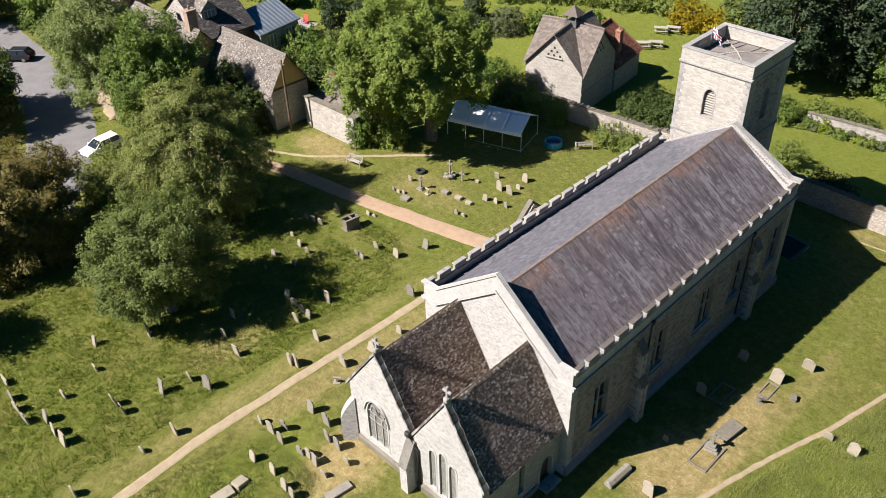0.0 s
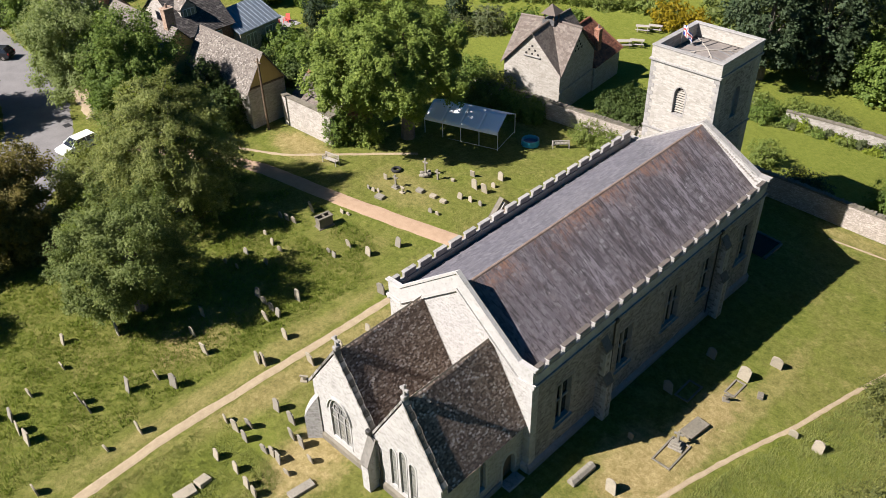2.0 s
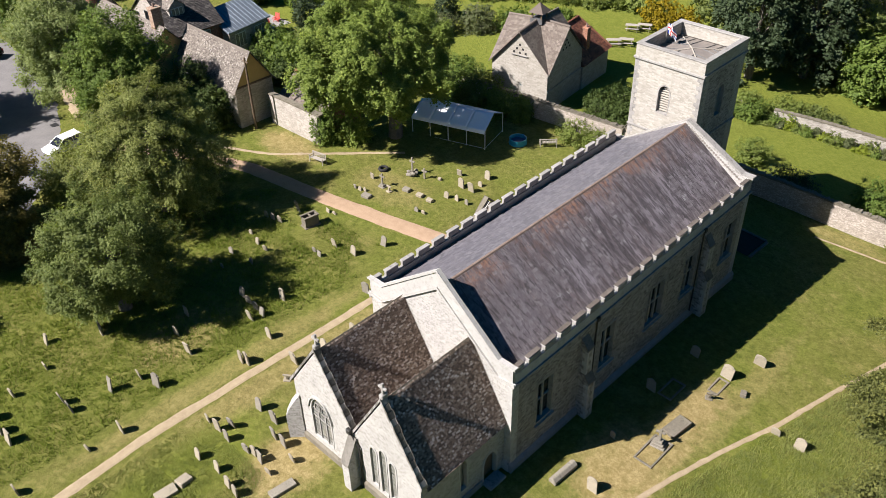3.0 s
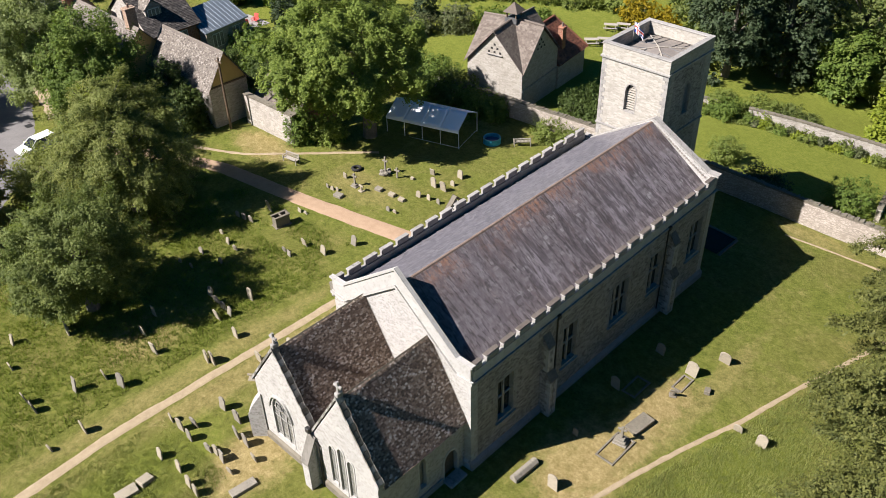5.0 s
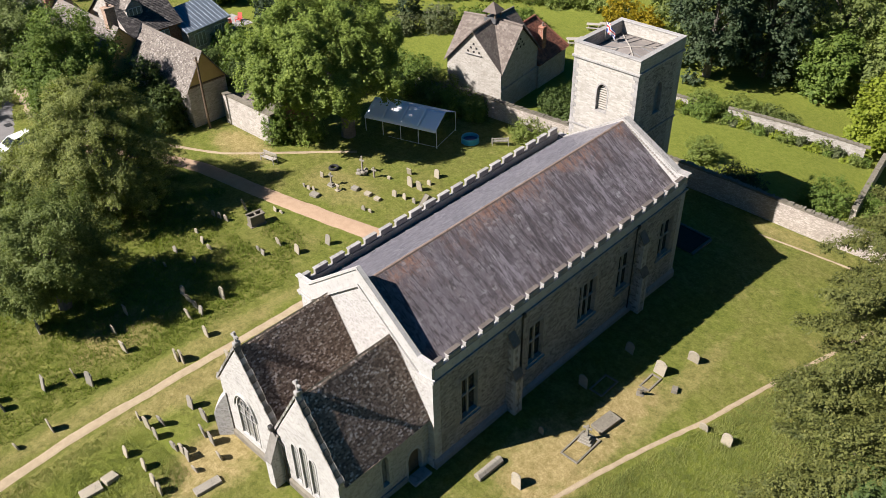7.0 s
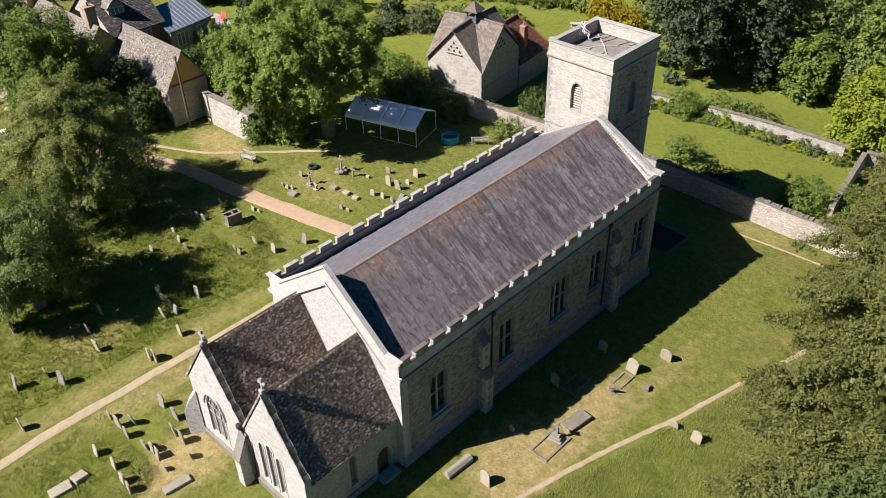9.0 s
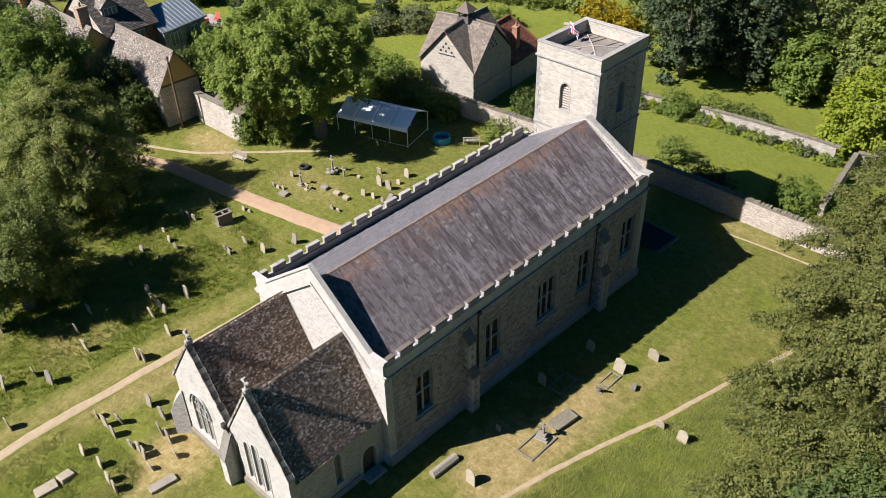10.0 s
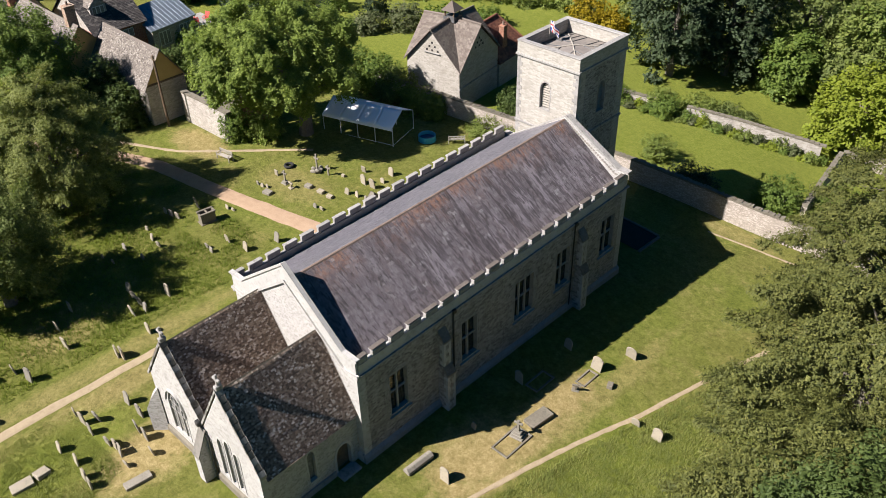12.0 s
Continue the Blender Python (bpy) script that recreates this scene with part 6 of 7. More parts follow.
def grave(x, y, h, w, group, turn=None, lean=None, mat=None):
    shape = rg.choice((0, 0, 1, 2, 3))
    mat = mat or (GRAVE if rg.random() < 0.78 else GRAVE_DARK)
    words = ("round-topped", "shouldered", "pointed", "square-topped")[shape]
    tone = "pale lichened" if mat == GRAVE else "dark weathered"
    size = "small " if h < 0.62 else "tall " if h > 1.05 else ""
    ob = part("headstone", headstone(w, h, shape, mat, rg.uniform(0.08, 0.13)), mat)
    tagged(ob, f"{size}{tone} {words} headstone in the grass", "headstone", group)
    ob.matrix_basis = pose(x, y, lie(x, y) - 0.03, rg.uniform(-11, 11) if lean is None else lean, rg.uniform(-7, 7), rg.uniform(-9, 9) if turn is None else turn)
    return ob


GROUPS = {
    "stones round the cross": [(-25.72, 17.04, 0.62, 0.44), (-20.26, 23.13, 0.70, 0.53), (-18.64, 21.6, 1.01, 0.70), (-17.52, 21.74, 1.10, 0.66), (-17.55, 22.97, 0.53, 0.44), (-17.96, 24.43, 0.88, 0.66), (-18.42, 19.35, 0.66, 0.53),
                               (-17.42, 19.67, 0.62, 0.48), (-16.34, 19.82, 0.57, 0.44), (-18.73, 15.92, 0.48, 0.44), (-18.02, 16.11, 0.40, 0.44), (-25.58, 14.82, 0.40, 0.35), (-24.99, 14.84, 0.40, 0.40), (-24.59, 15.09, 0.44, 0.44)],
    "stones north of the nave": [(-26.25, 8.85, 1.2, 0.5), (-24.26, 10.48, 0.4, 0.5), (-23.66, 10.68, 0.3, 0.5), (-19.88, 7.61, 0.9, 0.6), (-17.88, 7.87, 0.9, 0.7), (-16.99, 10.36, 1.0, 0.6), (-24.84, 3.39, 0.65, 0.5), (-23.62, 3.33, 0.65, 0.5),
                                 (-25.36, 1.17, 0.65, 0.6), (-26.45, 3.91, 0.45, 0.4), (-27.69, 6.4, 0.6, 0.5), (-26.91, 6.53, 0.7, 0.5), (-26.1, 6.69, 0.7, 0.5), (-23.04, 1.44, 0.55, 0.5), (-25.57, -0.7, 0.45, 0.4), (-24.3, -0.44, 0.45, 0.4),
                                 (-20.47, 5.96, 0.55, 0.5), (-19.72, 5.81, 0.55, 0.5)],
    "stones in the tree's shade": [(-20.07, -1.48, 0.9, 0.6), (-18.97, -1.56, 0.8, 0.6), (-17.92, -1.67, 0.8, 0.6), (-17.09, -1.79, 0.8, 0.6), (-17.4, 0.36, 1.1, 0.6), (-17.24, -2.62, 1.0, 0.6), (-13.37, 5.27, 1.1, 0.7), (-21.2, -5.6, 0.9, 0.5),
                                   (-24.71, -10.73, 0.8, 0.5), (-24.0, -11.0, 0.9, 0.5)],
    "stones in the long grass": [(-25.97, -14.26, 0.9, 0.5), (-23.53, -15.37, 0.6, 0.5), (-22.62, -18.11, 0.8, 0.5), (-19.48, -16.02, 1.1, 0.6), (-18.37, -16.0, 1.0, 0.6), (-18.14, -13.42, 1.2, 0.6), (-17.85, -11.33, 0.9, 0.6), (-16.28, -11.03, 1.2, 0.75),
                                 (-17.5, -7.73, 1.0, 0.6), (-14.07, -5.7, 1.1, 0.6), (-13.57, -5.54, 1.1, 0.6), (-14.31, -14.64, 1.1, 0.6), (-14.56, -16.82, 0.6, 0.5), (-14.59, -21.31, 0.9, 0.6), (-19.86, -7.26, 0.9, 0.6)],
    "row at the meadow's edge": [(-25.04, -20.65, 0.9, 0.8), (-23.73, -20.82, 0.9, 0.8), (-22.31, -20.84, 0.9, 0.8), (-21.55, -19.93, 1.0, 0.8), (-20.06, -20.04, 1.0, 0.8), (-18.77, -20.04, 1.0, 0.8), (-14.63, -2.89, 1.0, 0.6), (-26.93, -20.33, 0.6, 0.9)],
    "rows east of the chancel": [(-9.44, -7.56, 1.1, 0.6), (-7.82, -7.5, 1.1, 0.65), (-9.52, -9.56, 1.0, 0.6), (-11.06, -10.35, 0.8, 0.5), (-9.89, -10.36, 1.1, 0.6), (-8.82, -10.43, 1.0, 0.6), (-6.78, -8.26, 1.1, 0.6), (-5.81, -8.28, 1.1, 0.6),
                                 (-7.16, -10.11, 0.8, 0.6), (-6.68, -9.96, 0.8, 0.6), (-5.92, -10.03, 0.8, 0.6), (-4.79, -10.19, 0.6, 0.5), (-4.49, -8.61, 0.8, 0.5), (-8.93, -12.5, 0.9, 0.6), (-7.2, -12.23, 0.9, 0.6), (-5.79, -12.44, 0.9, 0.6),
                                 (-4.96, -12.49, 0.9, 0.6), (-11.26, -3.23, 1.0, 0.8), (-10.89, 1.7, 0.8, 0.5), (-10.98, -1.01, 0.9, 0.6)],
    "stones south of the nave": [(9.9, 2.33, 1.1, 0.7), (10.83, 16.57, 1.15, 0.85), (11.86, 19.44, 1.1, 0.85), (8.17, 16.93, 0.9, 0.7), (7.88, 11.81, 1.0, 0.7), (15.6, 14.29, 0.7, 0.6), (17.21, 14.13, 1.0, 0.7), (8.4, 6.6, 0.5, 0.4)],
}
for group, rows in GROUPS.items():
    for x, y, h, w in rows:
        grave(x, y, h, w, group, mat=GRAVE if group == "stones south of the nave" else None)

# ---- tombs, crosses and slabs ----
def cross(name, label, x, y, h, steps=1, rz=0, lean=0.0, rough=False, mat=None):
    mat = mat or GRAVE
    t = thing(name, label, "grave cross", x, y, lie(x, y) - 0.05)
    t.matrix_basis = pose(x, y, lie(x, y) - 0.05, lean, lean * 0.6, rz)
    z = 0.0
    for i in range(steps):
        w = 0.14 + 0.11 * (steps - i)
        d = 0.17
        part("step", soft(boxes((-w, w, -w * 0.8, w * 0.8, z, z + d)), 0.03), mat, t)
        z += d
    shaft = part("shaft", soft(boxes((-0.085, 0.085, -0.065, 0.065, z, z + h)), 0.02), mat, t)
    part("arm", soft(boxes((-0.3, 0.3, -0.06, 0.06, z + h * 0.66, z + h * 0.66 + 0.16)), 0.02), mat, shaft)
    if rough:
        r = random.Random(4)
        for i in range(9):
            a = i * 0.7
            bm = bmesh.new()
            bmesh.ops.create_icosphere(bm, subdivisions=1, radius=0.26, matrix=Matrix.Translation((0.5 * math.cos(a) * r.uniform(0.5, 1), 0.45 * math.sin(a), 0.14 + 0.1 * (i % 3))) @ Matrix.Diagonal((1, 0.8, 0.7, 1)))
            part("rock", bm, mat, t)
    return t


def slab(name, label, x, y, l, w, h, rz=0, mat=None, tilt=0.0, coped=False):
    mat = mat or GRAVE
    if coped:
        bm = prism([(-w / 2, 0), (w / 2, 0), (w / 2, h * 0.55), (w * 0.12, h), (-w * 0.12, h), (-w / 2, h * 0.55)], "y", -l / 2, l / 2)
    else:
        bm = boxes((-w / 2, w / 2, -l / 2, l / 2, -0.1, h))
    ob = part(name, soft(bm, 0.025), mat)
    ob.matrix_basis = pose(x, y, lie(x, y), tilt, tilt * 0.5, rz)
    return tagged(ob, label, "tomb")


def kerb(x0, x1, y0, y1, label):
    t = thing("grave_kerb", label, "grave kerb", x0, y0, lie(x0, y0))
    for r in ((x0, x1, y0, y0 + 0.13), (x0, x1, y1 - 0.13, y1), (x0, x0 + 0.13, y0 + 0.13, y1 - 0.13), (x1 - 0.13, x1, y0 + 0.13, y1 - 0.13)):
        p = part("kerb_stone", soft(boxes((r[0] - x0, r[1] - x0, r[2] - y0, r[3] - y0, -0.2, 0.09)), 0.02), TOMB, t)
        p.location.z = lie((r[0] + r[1]) / 2, (r[2] + r[3]) / 2) - lie(x0, y0)
    return t


def chest(x, y, l, w, h, rz, label, mat=None, broken=False):
    mat = mat or GRAVE
    t = thing("chest_tomb", label, "tomb", x, y, lie(x, y) - 0.05, rz)
    part("base", soft(boxes((-w / 2 - 0.1, w / 2 + 0.1, -l / 2 - 0.1, l / 2 + 0.1, -0.1, 0.14)), 0.02), mat, t)
    for a, b in ((-w / 2, -w / 2 + 0.1), (w / 2 - 0.1, w / 2)):
        part("side_panel", boxes((a, b, -l / 2, l / 2, 0.14, h - 0.14)), mat, t)
    for a, b in ((-l / 2, -l / 2 + 0.1), (l / 2 - 0.1, l / 2)):
        part("end_panel", boxes((-w / 2 + 0.1, w / 2 - 0.1, a, b, 0.14, h - 0.14)), mat, t)
    if broken:
        # Near-black block for the shade inside the open chest.
        part("dark_soil", boxes((-w / 2 + 0.1, w / 2 - 0.1, -l / 2 + 0.1, l / 2 - 0.1, 0.1, h - 0.45)), INSIDE_SHADE, t)
        for r in ((-w / 2 - 0.08, -w / 2 + 0.14, -l / 2 - 0.08, l / 2 + 0.08), (w / 2 - 0.14, w / 2 + 0.08, -l / 2 - 0.08, l / 2 + 0.08), (-w / 2 + 0.14, w / 2 - 0.14, l / 2 - 0.1, l / 2 + 0.08), (-w / 2 + 0.14, w / 2 - 0.14, -0.08, 0.08)):
            part("top_slab", soft(boxes((*r, h - 0.14, h)), 0.03), mat, t)
    else:
        part("top_slab", soft(boxes((-w / 2 - 0.1, w / 2 + 0.1, -l / 2 - 0.1, l / 2 + 0.1, h - 0.14, h)), 0.03), mat, t)
    return t


cross("grave_cross", "tall stone cross on a mound of rough rocks", -23.5, 20.1, 1.5, 2, 5, -4, rough=True, mat=GRAVE_DARK)
cross("grave_cross", "slim weathered stone cross", -22.2, 20.4, 1.15, 0, 8, mat=GRAVE_DARK)
cross("grave_cross", "small stone cross on a plinth", -22.85, 16.5, 0.55, 1, -4)
cross("grave_cross", "tall dark stone cross on steps", -23.95, 16.7, 1.1, 2, 4, mat=GRAVE_DARK)
cross("grave_cross", "pale stone cross on three steps", 10.8, 8.15, 0.95, 3, 12, mat=GRAVE_DARK)
cross("grave_cross", "leaning stone cross on a broken base", 10.98, 14.0, 0.6, 1, 30, 14, mat=TOMB)
cross("grave_cross", "broken stone cross by the chancel path", -10.3, -4.6, 0.5, 1, 40, 12)
kerb(10.2, 11.5, 6.2, 8.75, "low stone kerb round a grassy grave")
kerb(10.5, 11.3, 14.6, 16.3, "low stone kerb in front of a headstone")
slab("ledger_tomb", "flat dark ledger slab beside the stepped cross", 10.88, 10.15, 1.85, 0.95, 0.28, -7, TOMB)
slab("coped_tomb", "coffin-shaped coped stone tomb", 7.95, 2.1, 2.05, 0.55, 0.42, -3, GRAVE_DARK, coped=True)
slab("fallen_slab", "flat lichened slab lying in the grass", -7.98, -15.25, 1.3, 0.75, 0.22, -8, GRAVE, 4)
slab("fallen_slab", "tilted lichened slab lying in the grass", -8.0, -14.05, 0.85, 0.7, 0.26, 9, GRAVE, -8)
slab("ledger_tomb", "long flat stone sinking into dry grass", -3.23, -10.35, 1.65, 0.6, 0.22, -7, GRAVE_DARK)
slab("low_block", "small squat stone block", 12.48, 15.95, 0.5, 0.4, 0.3, 20, TOMB)
for x, y, w in ((-21.0, 21.2, 0.35), (-19.05, 17.9, 0.6), (-20.3, 17.9, 0.65), (-21.8, 17.7, 0.7), (-23.7, 14.5, 0.85)):
    slab("low_block", "low rough grave marker in the grass", x, y, w * 0.7, w, 0.28, 10, GRAVE if w < 0.66 else GRAVE_DARK, 5)
chest(-23.8, 8.2, 1.3, 0.72, 1.12, -8, "broken-topped stone chest tomb", TOMB, broken=True)
kerb(8.3, 9.35, 11.9, 13.9, "dark stone kerb round a grave in the nave's shade")

# old tyre used as a planter
tyre = thing("tyre", "old black tyre lying on the grass", "tyre", -26.1, 18.8, lie(-26.1, 18.8))
bm = bmesh.new()
R = 26
rings = []
for i in range(R):
    a = 2 * math.pi * i / R
    rings.append([bm.verts.new(((0.38 + 0.14 * math.cos(b)) * math.cos(a), (0.38 + 0.14 * math.cos(b)) * math.sin(a), 0.14 + 0.14 * math.sin(b))) for b in [k * math.pi / 4 for k in range(8)]])
for i in range(R):
    for k in range(8):
        bm.faces.new((rings[i][k], rings[(i + 1) % R][k], rings[(i + 1) % R][(k + 1) % 8], rings[i][(k + 1) % 8]))
part("tread", bm, TYRE, tyre)


# ---- benches ----
def bench(x, y, rz, label, l=1.7):
    b = thing("bench", label, "bench", x, y, lie(x, y), rz)
    for i in range(4):
        part("seat_slat", boxes((-l / 2, l / 2, -0.24 + i * 0.125, -0.14 + i * 0.125, 0.43, 0.465)), GREY_WOOD, b)
    for i in range(12):
        u = -l / 2 + 0.1 + i * (l - 0.2) / 11
        part("back_slat", boxes((u - 0.03, u + 0.03, 0.27, 0.3, 0.5, 0.86)), GREY_WOOD, b)
    part("back_rail", boxes((-l / 2, l / 2, 0.255, 0.315, 0.86, 0.94)), GREY_WOOD, b)
    for s in (-1, 1):
        u = s * (l / 2 - 0.04)
        part("leg", boxes((u - 0.035, u + 0.035, -0.27, -0.2, -0.1, 0.64)), GREY_WOOD, b)
        part("leg", boxes((u - 0.035, u + 0.035, 0.25, 0.32, -0.1, 0.94)), GREY_WOOD, b)
        part("armrest", boxes((u - 0.045, u + 0.045, -0.3, 0.25, 0.64, 0.685)), GREY_WOOD, b)
    return b


bench(-31.7, 15.4, 9, "silvered slatted bench beside the trodden track")
bench(-18.0, 33.6, 225, "silvered slatted bench by the paddling pool")

# ---- marquee ----
CANVAS = plain("white_pvc_canvas", (0.88, 0.89, 0.9), (0.93, 0.935, 0.94), 1.1, 0.28)
mq = thing("marquee", "open white marquee with a ridged canvas roof on poles", "marquee", -21.9, 28.5, lie(-24, 29), 17 + 180)
ML, MD, ME, MR = 8.1, 4.3, 1.95, 2.95
for i in range(5):
    for v in (0, -MD):
        z = lie(-24, 29)
        part("pole", tube(bmesh.new(), (i * ML / 4, v, -0.25), (i * ML / 4, v, ME), 0.04, 0.04, 8), WHITE_PAINT, mq)
for i in range(4):
    a, b = i * ML / 4, (i + 1) * ML / 4
    for s in (0, 1):
        v0, v1 = (0.12, -MD / 2) if s == 0 else (-MD - 0.12, -MD / 2)
        V, F = [], []
        for p in range(9):
            for q in range(7):
                u, w = p / 8, q / 6
                sag = 0.07 * math.sin(math.pi * u) * math.sin(math.pi * w)
                V.append((a + (b - a) * u, v0 + (v1 - v0) * w, ME - 0.05 + (MR - ME + 0.05) * w - sag))
        for p in range(8):
            for q in range(6):
                F.append((p * 7 + q, p * 7 + q + 1, (p + 1) * 7 + q + 1, (p + 1) * 7 + q))
        c = quads("roof_panel", V, F, CANVAS, mq, smooth=True)
        c.modifiers.new("thick", "SOLIDIFY").thickness = 0.02
    part("valance", boxes((a, b, 0.11, 0.13, ME - 0.28, ME - 0.04)), CANVAS, mq)
    part("ground_bar", tube(bmesh.new(), (a, 0, 0.05), (b, 0, 0.05), 0.022, 0.022, 6), WHITE_PAINT, mq)
part("ground_bar", tube(bmesh.new(), (0, 0, 0.05), (0, -MD, 0.0), 0.022, 0.022, 6), WHITE_PAINT, mq)
part("end_rafter", tube(bmesh.new(), (0, 0, ME), (0, -MD / 2, MR), 0.03, 0.03, 6), WHITE_PAINT, mq)
part("end_rafter", tube(bmesh.new(), (0, -MD, ME), (0, -MD / 2, MR), 0.03, 0.03, 6), WHITE_PAINT, mq)

# ---- paddling pool ----
POOL_BLUE = plain("turquoise_vinyl", (0.015, 0.2, 0.3), (0.04, 0.32, 0.42), 2.5, 0.4)
POOL_IN = plain("deep_blue_vinyl", (0.01, 0.05, 0.12), (0.02, 0.08, 0.17), 2.0, 0.3)
pool = thing("paddling_pool", "round turquoise paddling pool on the lawn", "pool", -20.5, 31.9, lie(-20.5, 31.9))
bm = bmesh.new()
for i in range(28):
    a, b = 2 * math.pi * i / 28, 2 * math.pi * (i + 1) / 28
    v = [bm.verts.new((r * math.cos(t), r * math.sin(t), z)) for t in (a, b) for r, z in ((0.92, 0), (0.88, 0.6), (0.8, 0.6), (0.8, 0.05))]
    for k in range(3):
        bm.faces.new((v[k], v[k + 4], v[k + 5], v[k + 1]))
bmesh.ops.remove_doubles(bm, verts=bm.verts[:], dist=0.001)
part("rim", bm, POOL_BLUE, pool)
bm = bmesh.new()
bmesh.ops.create_cone(bm, cap_ends=True, segments=28, radius1=0.8, radius2=0.8, depth=0.06, matrix=Matrix.Translation((0, 0, 0.2)))
part("lining", bm, POOL_IN, pool)

# ---- cars and lane ----
CAR_WHITE = plain("white_car_paint", (0.74, 0.74, 0.73), (0.8, 0.8, 0.79), 0.8, 0.25, bump=0.0)
CAR_DARK = plain("dark_grey_car_paint", (0.02, 0.022, 0.026), (0.035, 0.037, 0.042), 0.8, 0.2, 0.3, bump=0.0)
CAR_GLASS = glass("car_glass", (0.012, 0.014, 0.017))
LAMP = plain("lamp_lens", (0.5, 0.5, 0.5), (0.65, 0.65, 0.63), 5, 0.15)
TAIL = plain("red_tail_lens", (0.3, 0.02, 0.02), (0.4, 0.03, 0.03), 5, 0.2)


def car(x, y, rz, label, paint):
    """A hatchback along its own x, nose forward."""
    c = thing("car", label, "car", x, y, lie(x, y) + 0.04, rz)
    body = prism([(-2.05, 0.3), (2.0, 0.3), (2.1, 0.55), (2.0, 0.78), (1.1, 0.95), (-1.95, 0.98), (-2.1, 0.6)], "y", -0.86, 0.86)
    part("body", soft(body, 0.07, 2), paint, c)
    bm = bmesh.new()
    lo = [bm.verts.new(p) for p in ((1.15, -0.78, 0.93), (1.15, 0.78, 0.93), (-1.95, 0.78, 0.96), (-1.95, -0.78, 0.96))]
    hi = [bm.verts.new(p) for p in ((0.35, -0.6, 1.43), (0.35, 0.6, 1.43), (-1.55, 0.6, 1.45), (-1.55, -0.6, 1.45))]
    for i in range(4):
        bm.faces.new((lo[i], lo[(i + 1) % 4], hi[(i + 1) % 4], hi[i]))
    bm.faces.new(hi)
    bm.faces.new(lo[::-1])
    part("glasshouse", soft(bm, 0.03), CAR_GLASS, c, "dark window glass")
    part("roof", soft(boxes((-1.58, 0.38, -0.62, 0.62, 1.425, 1.475)), 0.02), paint, c)
    for s in (-1, 1):
        part("pillar", tube(bmesh.new(), (1.14, s * 0.78, 0.94), (0.36, s * 0.61, 1.44), 0.04, 0.04, 6), paint, c)
        part("pillar", tube(bmesh.new(), (-0.6, s * 0.79, 0.95), (-0.6, s * 0.62, 1.44), 0.04, 0.04, 6), paint, c)
        part("pillar", tube(bmesh.new(), (-1.93, s * 0.77, 0.96), (-1.55, s * 0.61, 1.45), 0.06, 0.06, 6), paint, c)
        part("headlight", soft(boxes((1.88, 2.07, s * 0.72 - 0.16, s * 0.72 + 0.1, 0.62, 0.78)), 0.03), LAMP, c)
        part("tail_light", soft(boxes((-2.1, -2.0, s * 0.74 - 0.1, s * 0.74 + 0.1, 0.68, 0.92)), 0.02), TAIL, c)
        part("wing_mirror", soft(boxes((0.75, 0.92, s * 0.95 - 0.1, s * 0.95 + 0.1, 0.92, 1.06)), 0.03), paint, c)
        for u in (-1.3, 1.32):
            w = part("wheel", tube(bmesh.new(), (u, s * 0.68, 0.31), (u, s * 0.88, 0.31), 0.31, 0.31, 18), TYRE, c)
            part("rim", tube(bmesh.new(), (u, s * 0.86, 0.31), (u, s * 0.895, 0.31), 0.19, 0.19, 14), LEAD, w)
    return c


car(-52.2, 0.0, -84, "white hatchback parked beside the lane", CAR_WHITE)
car(-82.0, 3.9, -140, "dark grey hatchback parked in the lane", CAR_DARK)
BIN = plain("black_plastic", (0.014, 0.015, 0.014), (0.03, 0.031, 0.03), 5, 0.45)
bin_ = thing("wheeled_bin", "black wheeled bin at the end of the lane", "bin", -50.8, -5.1, lie(-50.8, -5.1), 30)
part("body", soft(prism([(-0.5, 0.1), (0.5, 0.1), (0.6, 1.1), (-0.6, 1.1)], "y", -0.4, 0.4), 0.04), BIN, bin_)
part("lid", soft(boxes((-0.64, 0.64, -0.45, 0.45, 1.1, 1.2)), 0.03), BIN, bin_)
for u in (-0.4, 0.4):
    part("wheel", tube(bmesh.new(), (u - 0.04, 0.38, 0.1), (u + 0.04, 0.38, 0.1), 0.12, 0.12, 12), TYRE, bin_)
part("manhole_cover", boxes((-58.7, -57.9, 1.2, 1.9, lie(-58.3, 1.5) + 0.02, lie(-58.3, 1.5) + 0.055)), IRON)
tagged(bpy.data.objects["manhole_cover"], "square iron manhole cover in the lane", "manhole cover")

# ---- garden furniture ----
RED_PAINT = plain("red_garden_paint", (0.5, 0.06, 0.05), (0.62, 0.1, 0.08), 4, 0.5)


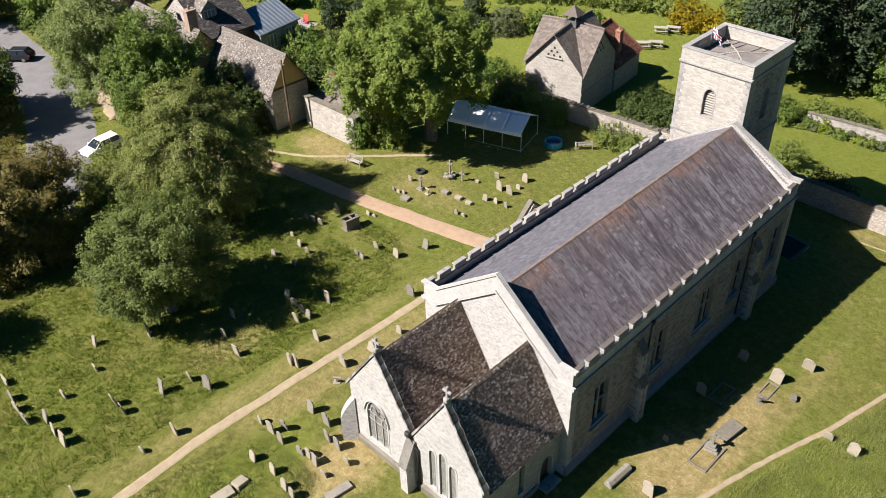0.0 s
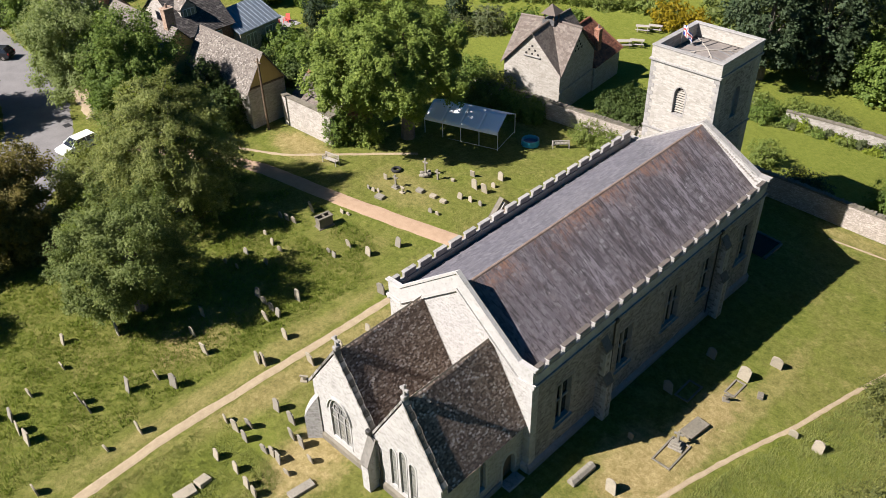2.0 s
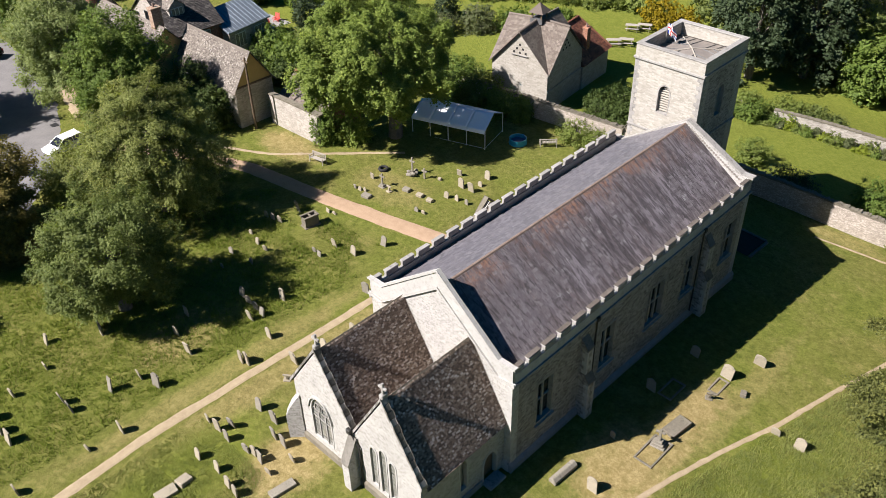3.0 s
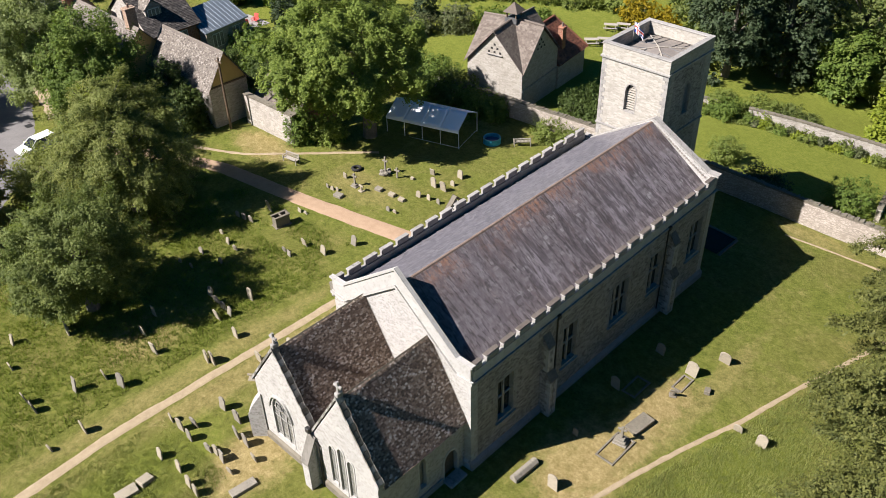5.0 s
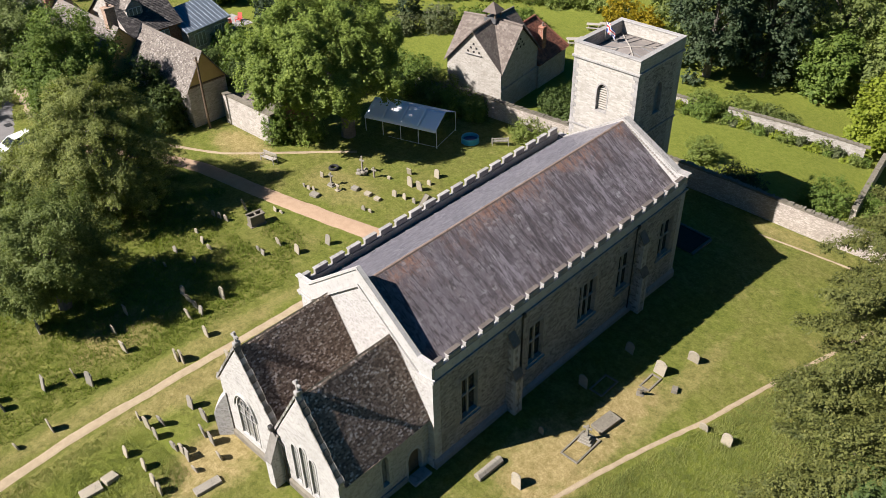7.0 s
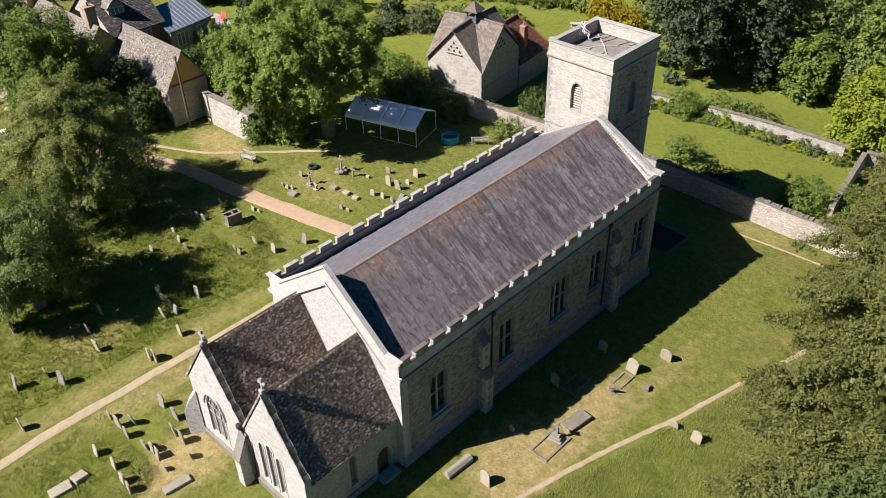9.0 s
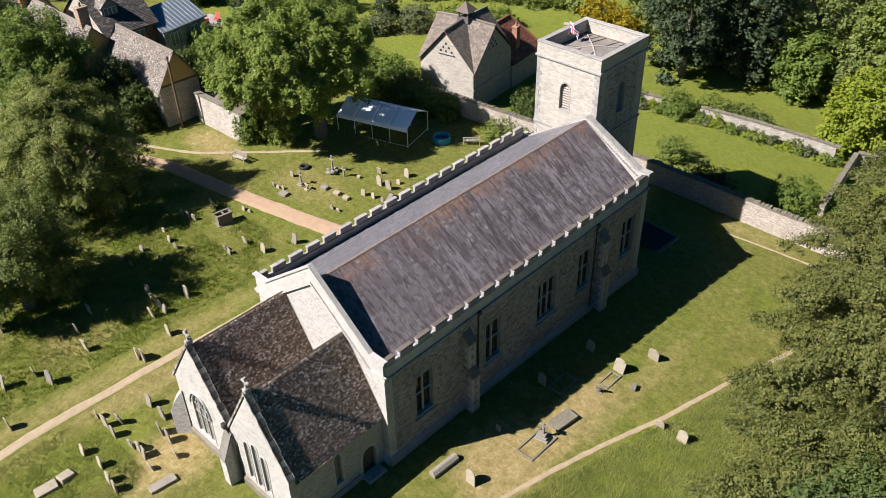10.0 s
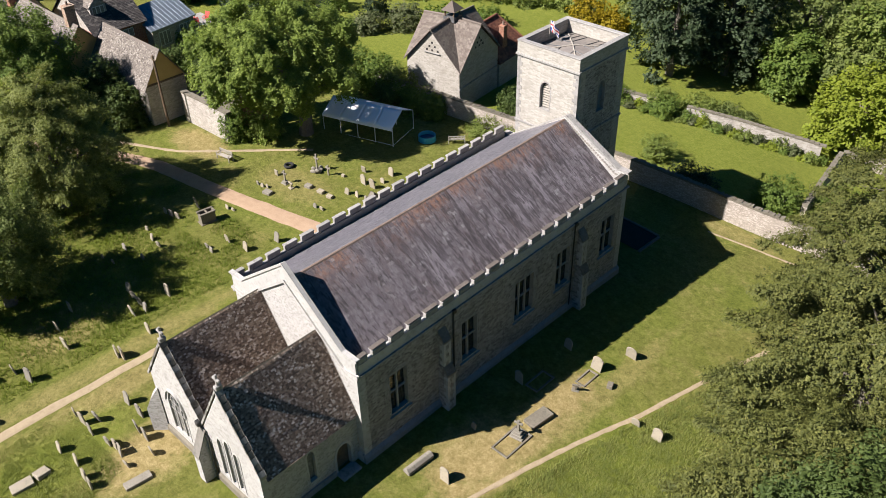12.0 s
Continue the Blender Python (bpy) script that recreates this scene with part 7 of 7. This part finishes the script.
def lounger(x, y, rz):
    c = thing("garden_chair", "red wooden garden armchair", "chair", x, y, lie(x, y), rz, group="red garden chairs")
    for i in range(5):
        part("seat_slat", boxes((-0.3 + i * 0.12, -0.2 + i * 0.12, -0.3, 0.3, 0.3, 0.33)), RED_PAINT, c)
        b = part("back_slat", boxes((-0.02, 0.02, -0.3 + i * 0.125, -0.2 + i * 0.125, 0.0, 0.8)), RED_PAINT, c)
        b.matrix_basis = pose(-0.3, 0, 0.3, 0, -22, 0)
    for s in (-1, 1):
        part("armrest", boxes((-0.4, 0.4, s * 0.36 - 0.06, s * 0.36 + 0.06, 0.55, 0.58)), RED_PAINT, c)
        for u in (-0.3, 0.3):
            part("leg", boxes((u - 0.03, u + 0.03, s * 0.36 - 0.03, s * 0.36 + 0.03, -0.05, 0.55)), RED_PAINT, c)


for x, y, rz in ((-66.9, 34.2, 20), (-65.4, 35.6, -60), (-65.3, 33.9, 160)):
    lounger(x, y, rz)
part("patio", soft(boxes((-68.5, -63.6, 33.2, 36.6, -0.4, lie(-66, 35) + 0.04)), 0.02), COPING)
tagged(bpy.data.objects["patio"], "grey paved patio behind the annexe", "patio", kind="structure")


def picnic(x, y, rz):
    t = thing("picnic_table", "silvered timber picnic table on the lawn", "picnic table", x, y, lie(x, y), rz, group="picnic tables")
    part("tabletop", soft(boxes((-0.9, 0.9, -0.38, 0.38, 0.7, 0.75)), 0.01), GREY_WOOD, t)
    for s in (-1, 1):
        part("seat", soft(boxes((-0.9, 0.9, s * 0.72 - 0.14, s * 0.72 + 0.14, 0.42, 0.46)), 0.01), GREY_WOOD, t)
        part("crossbar", boxes((s * 0.65 - 0.03, s * 0.65 + 0.03, -0.82, 0.82, 0.36, 0.42)), GREY_WOOD, t)
        for v in (-1, 1):
            part("leg", tube(bmesh.new(), (s * 0.65, v * 0.62, -0.05), (s * 0.65, v * 0.24, 0.7), 0.05, 0.05, 4), GREY_WOOD, t)


for x, y, rz in ((-30.0, 66.6, 30), (-29.1, 68.2, 25), (-28.8, 60.6, 40), (-27.9, 62.1, 30)):
    picnic(x, y, rz)
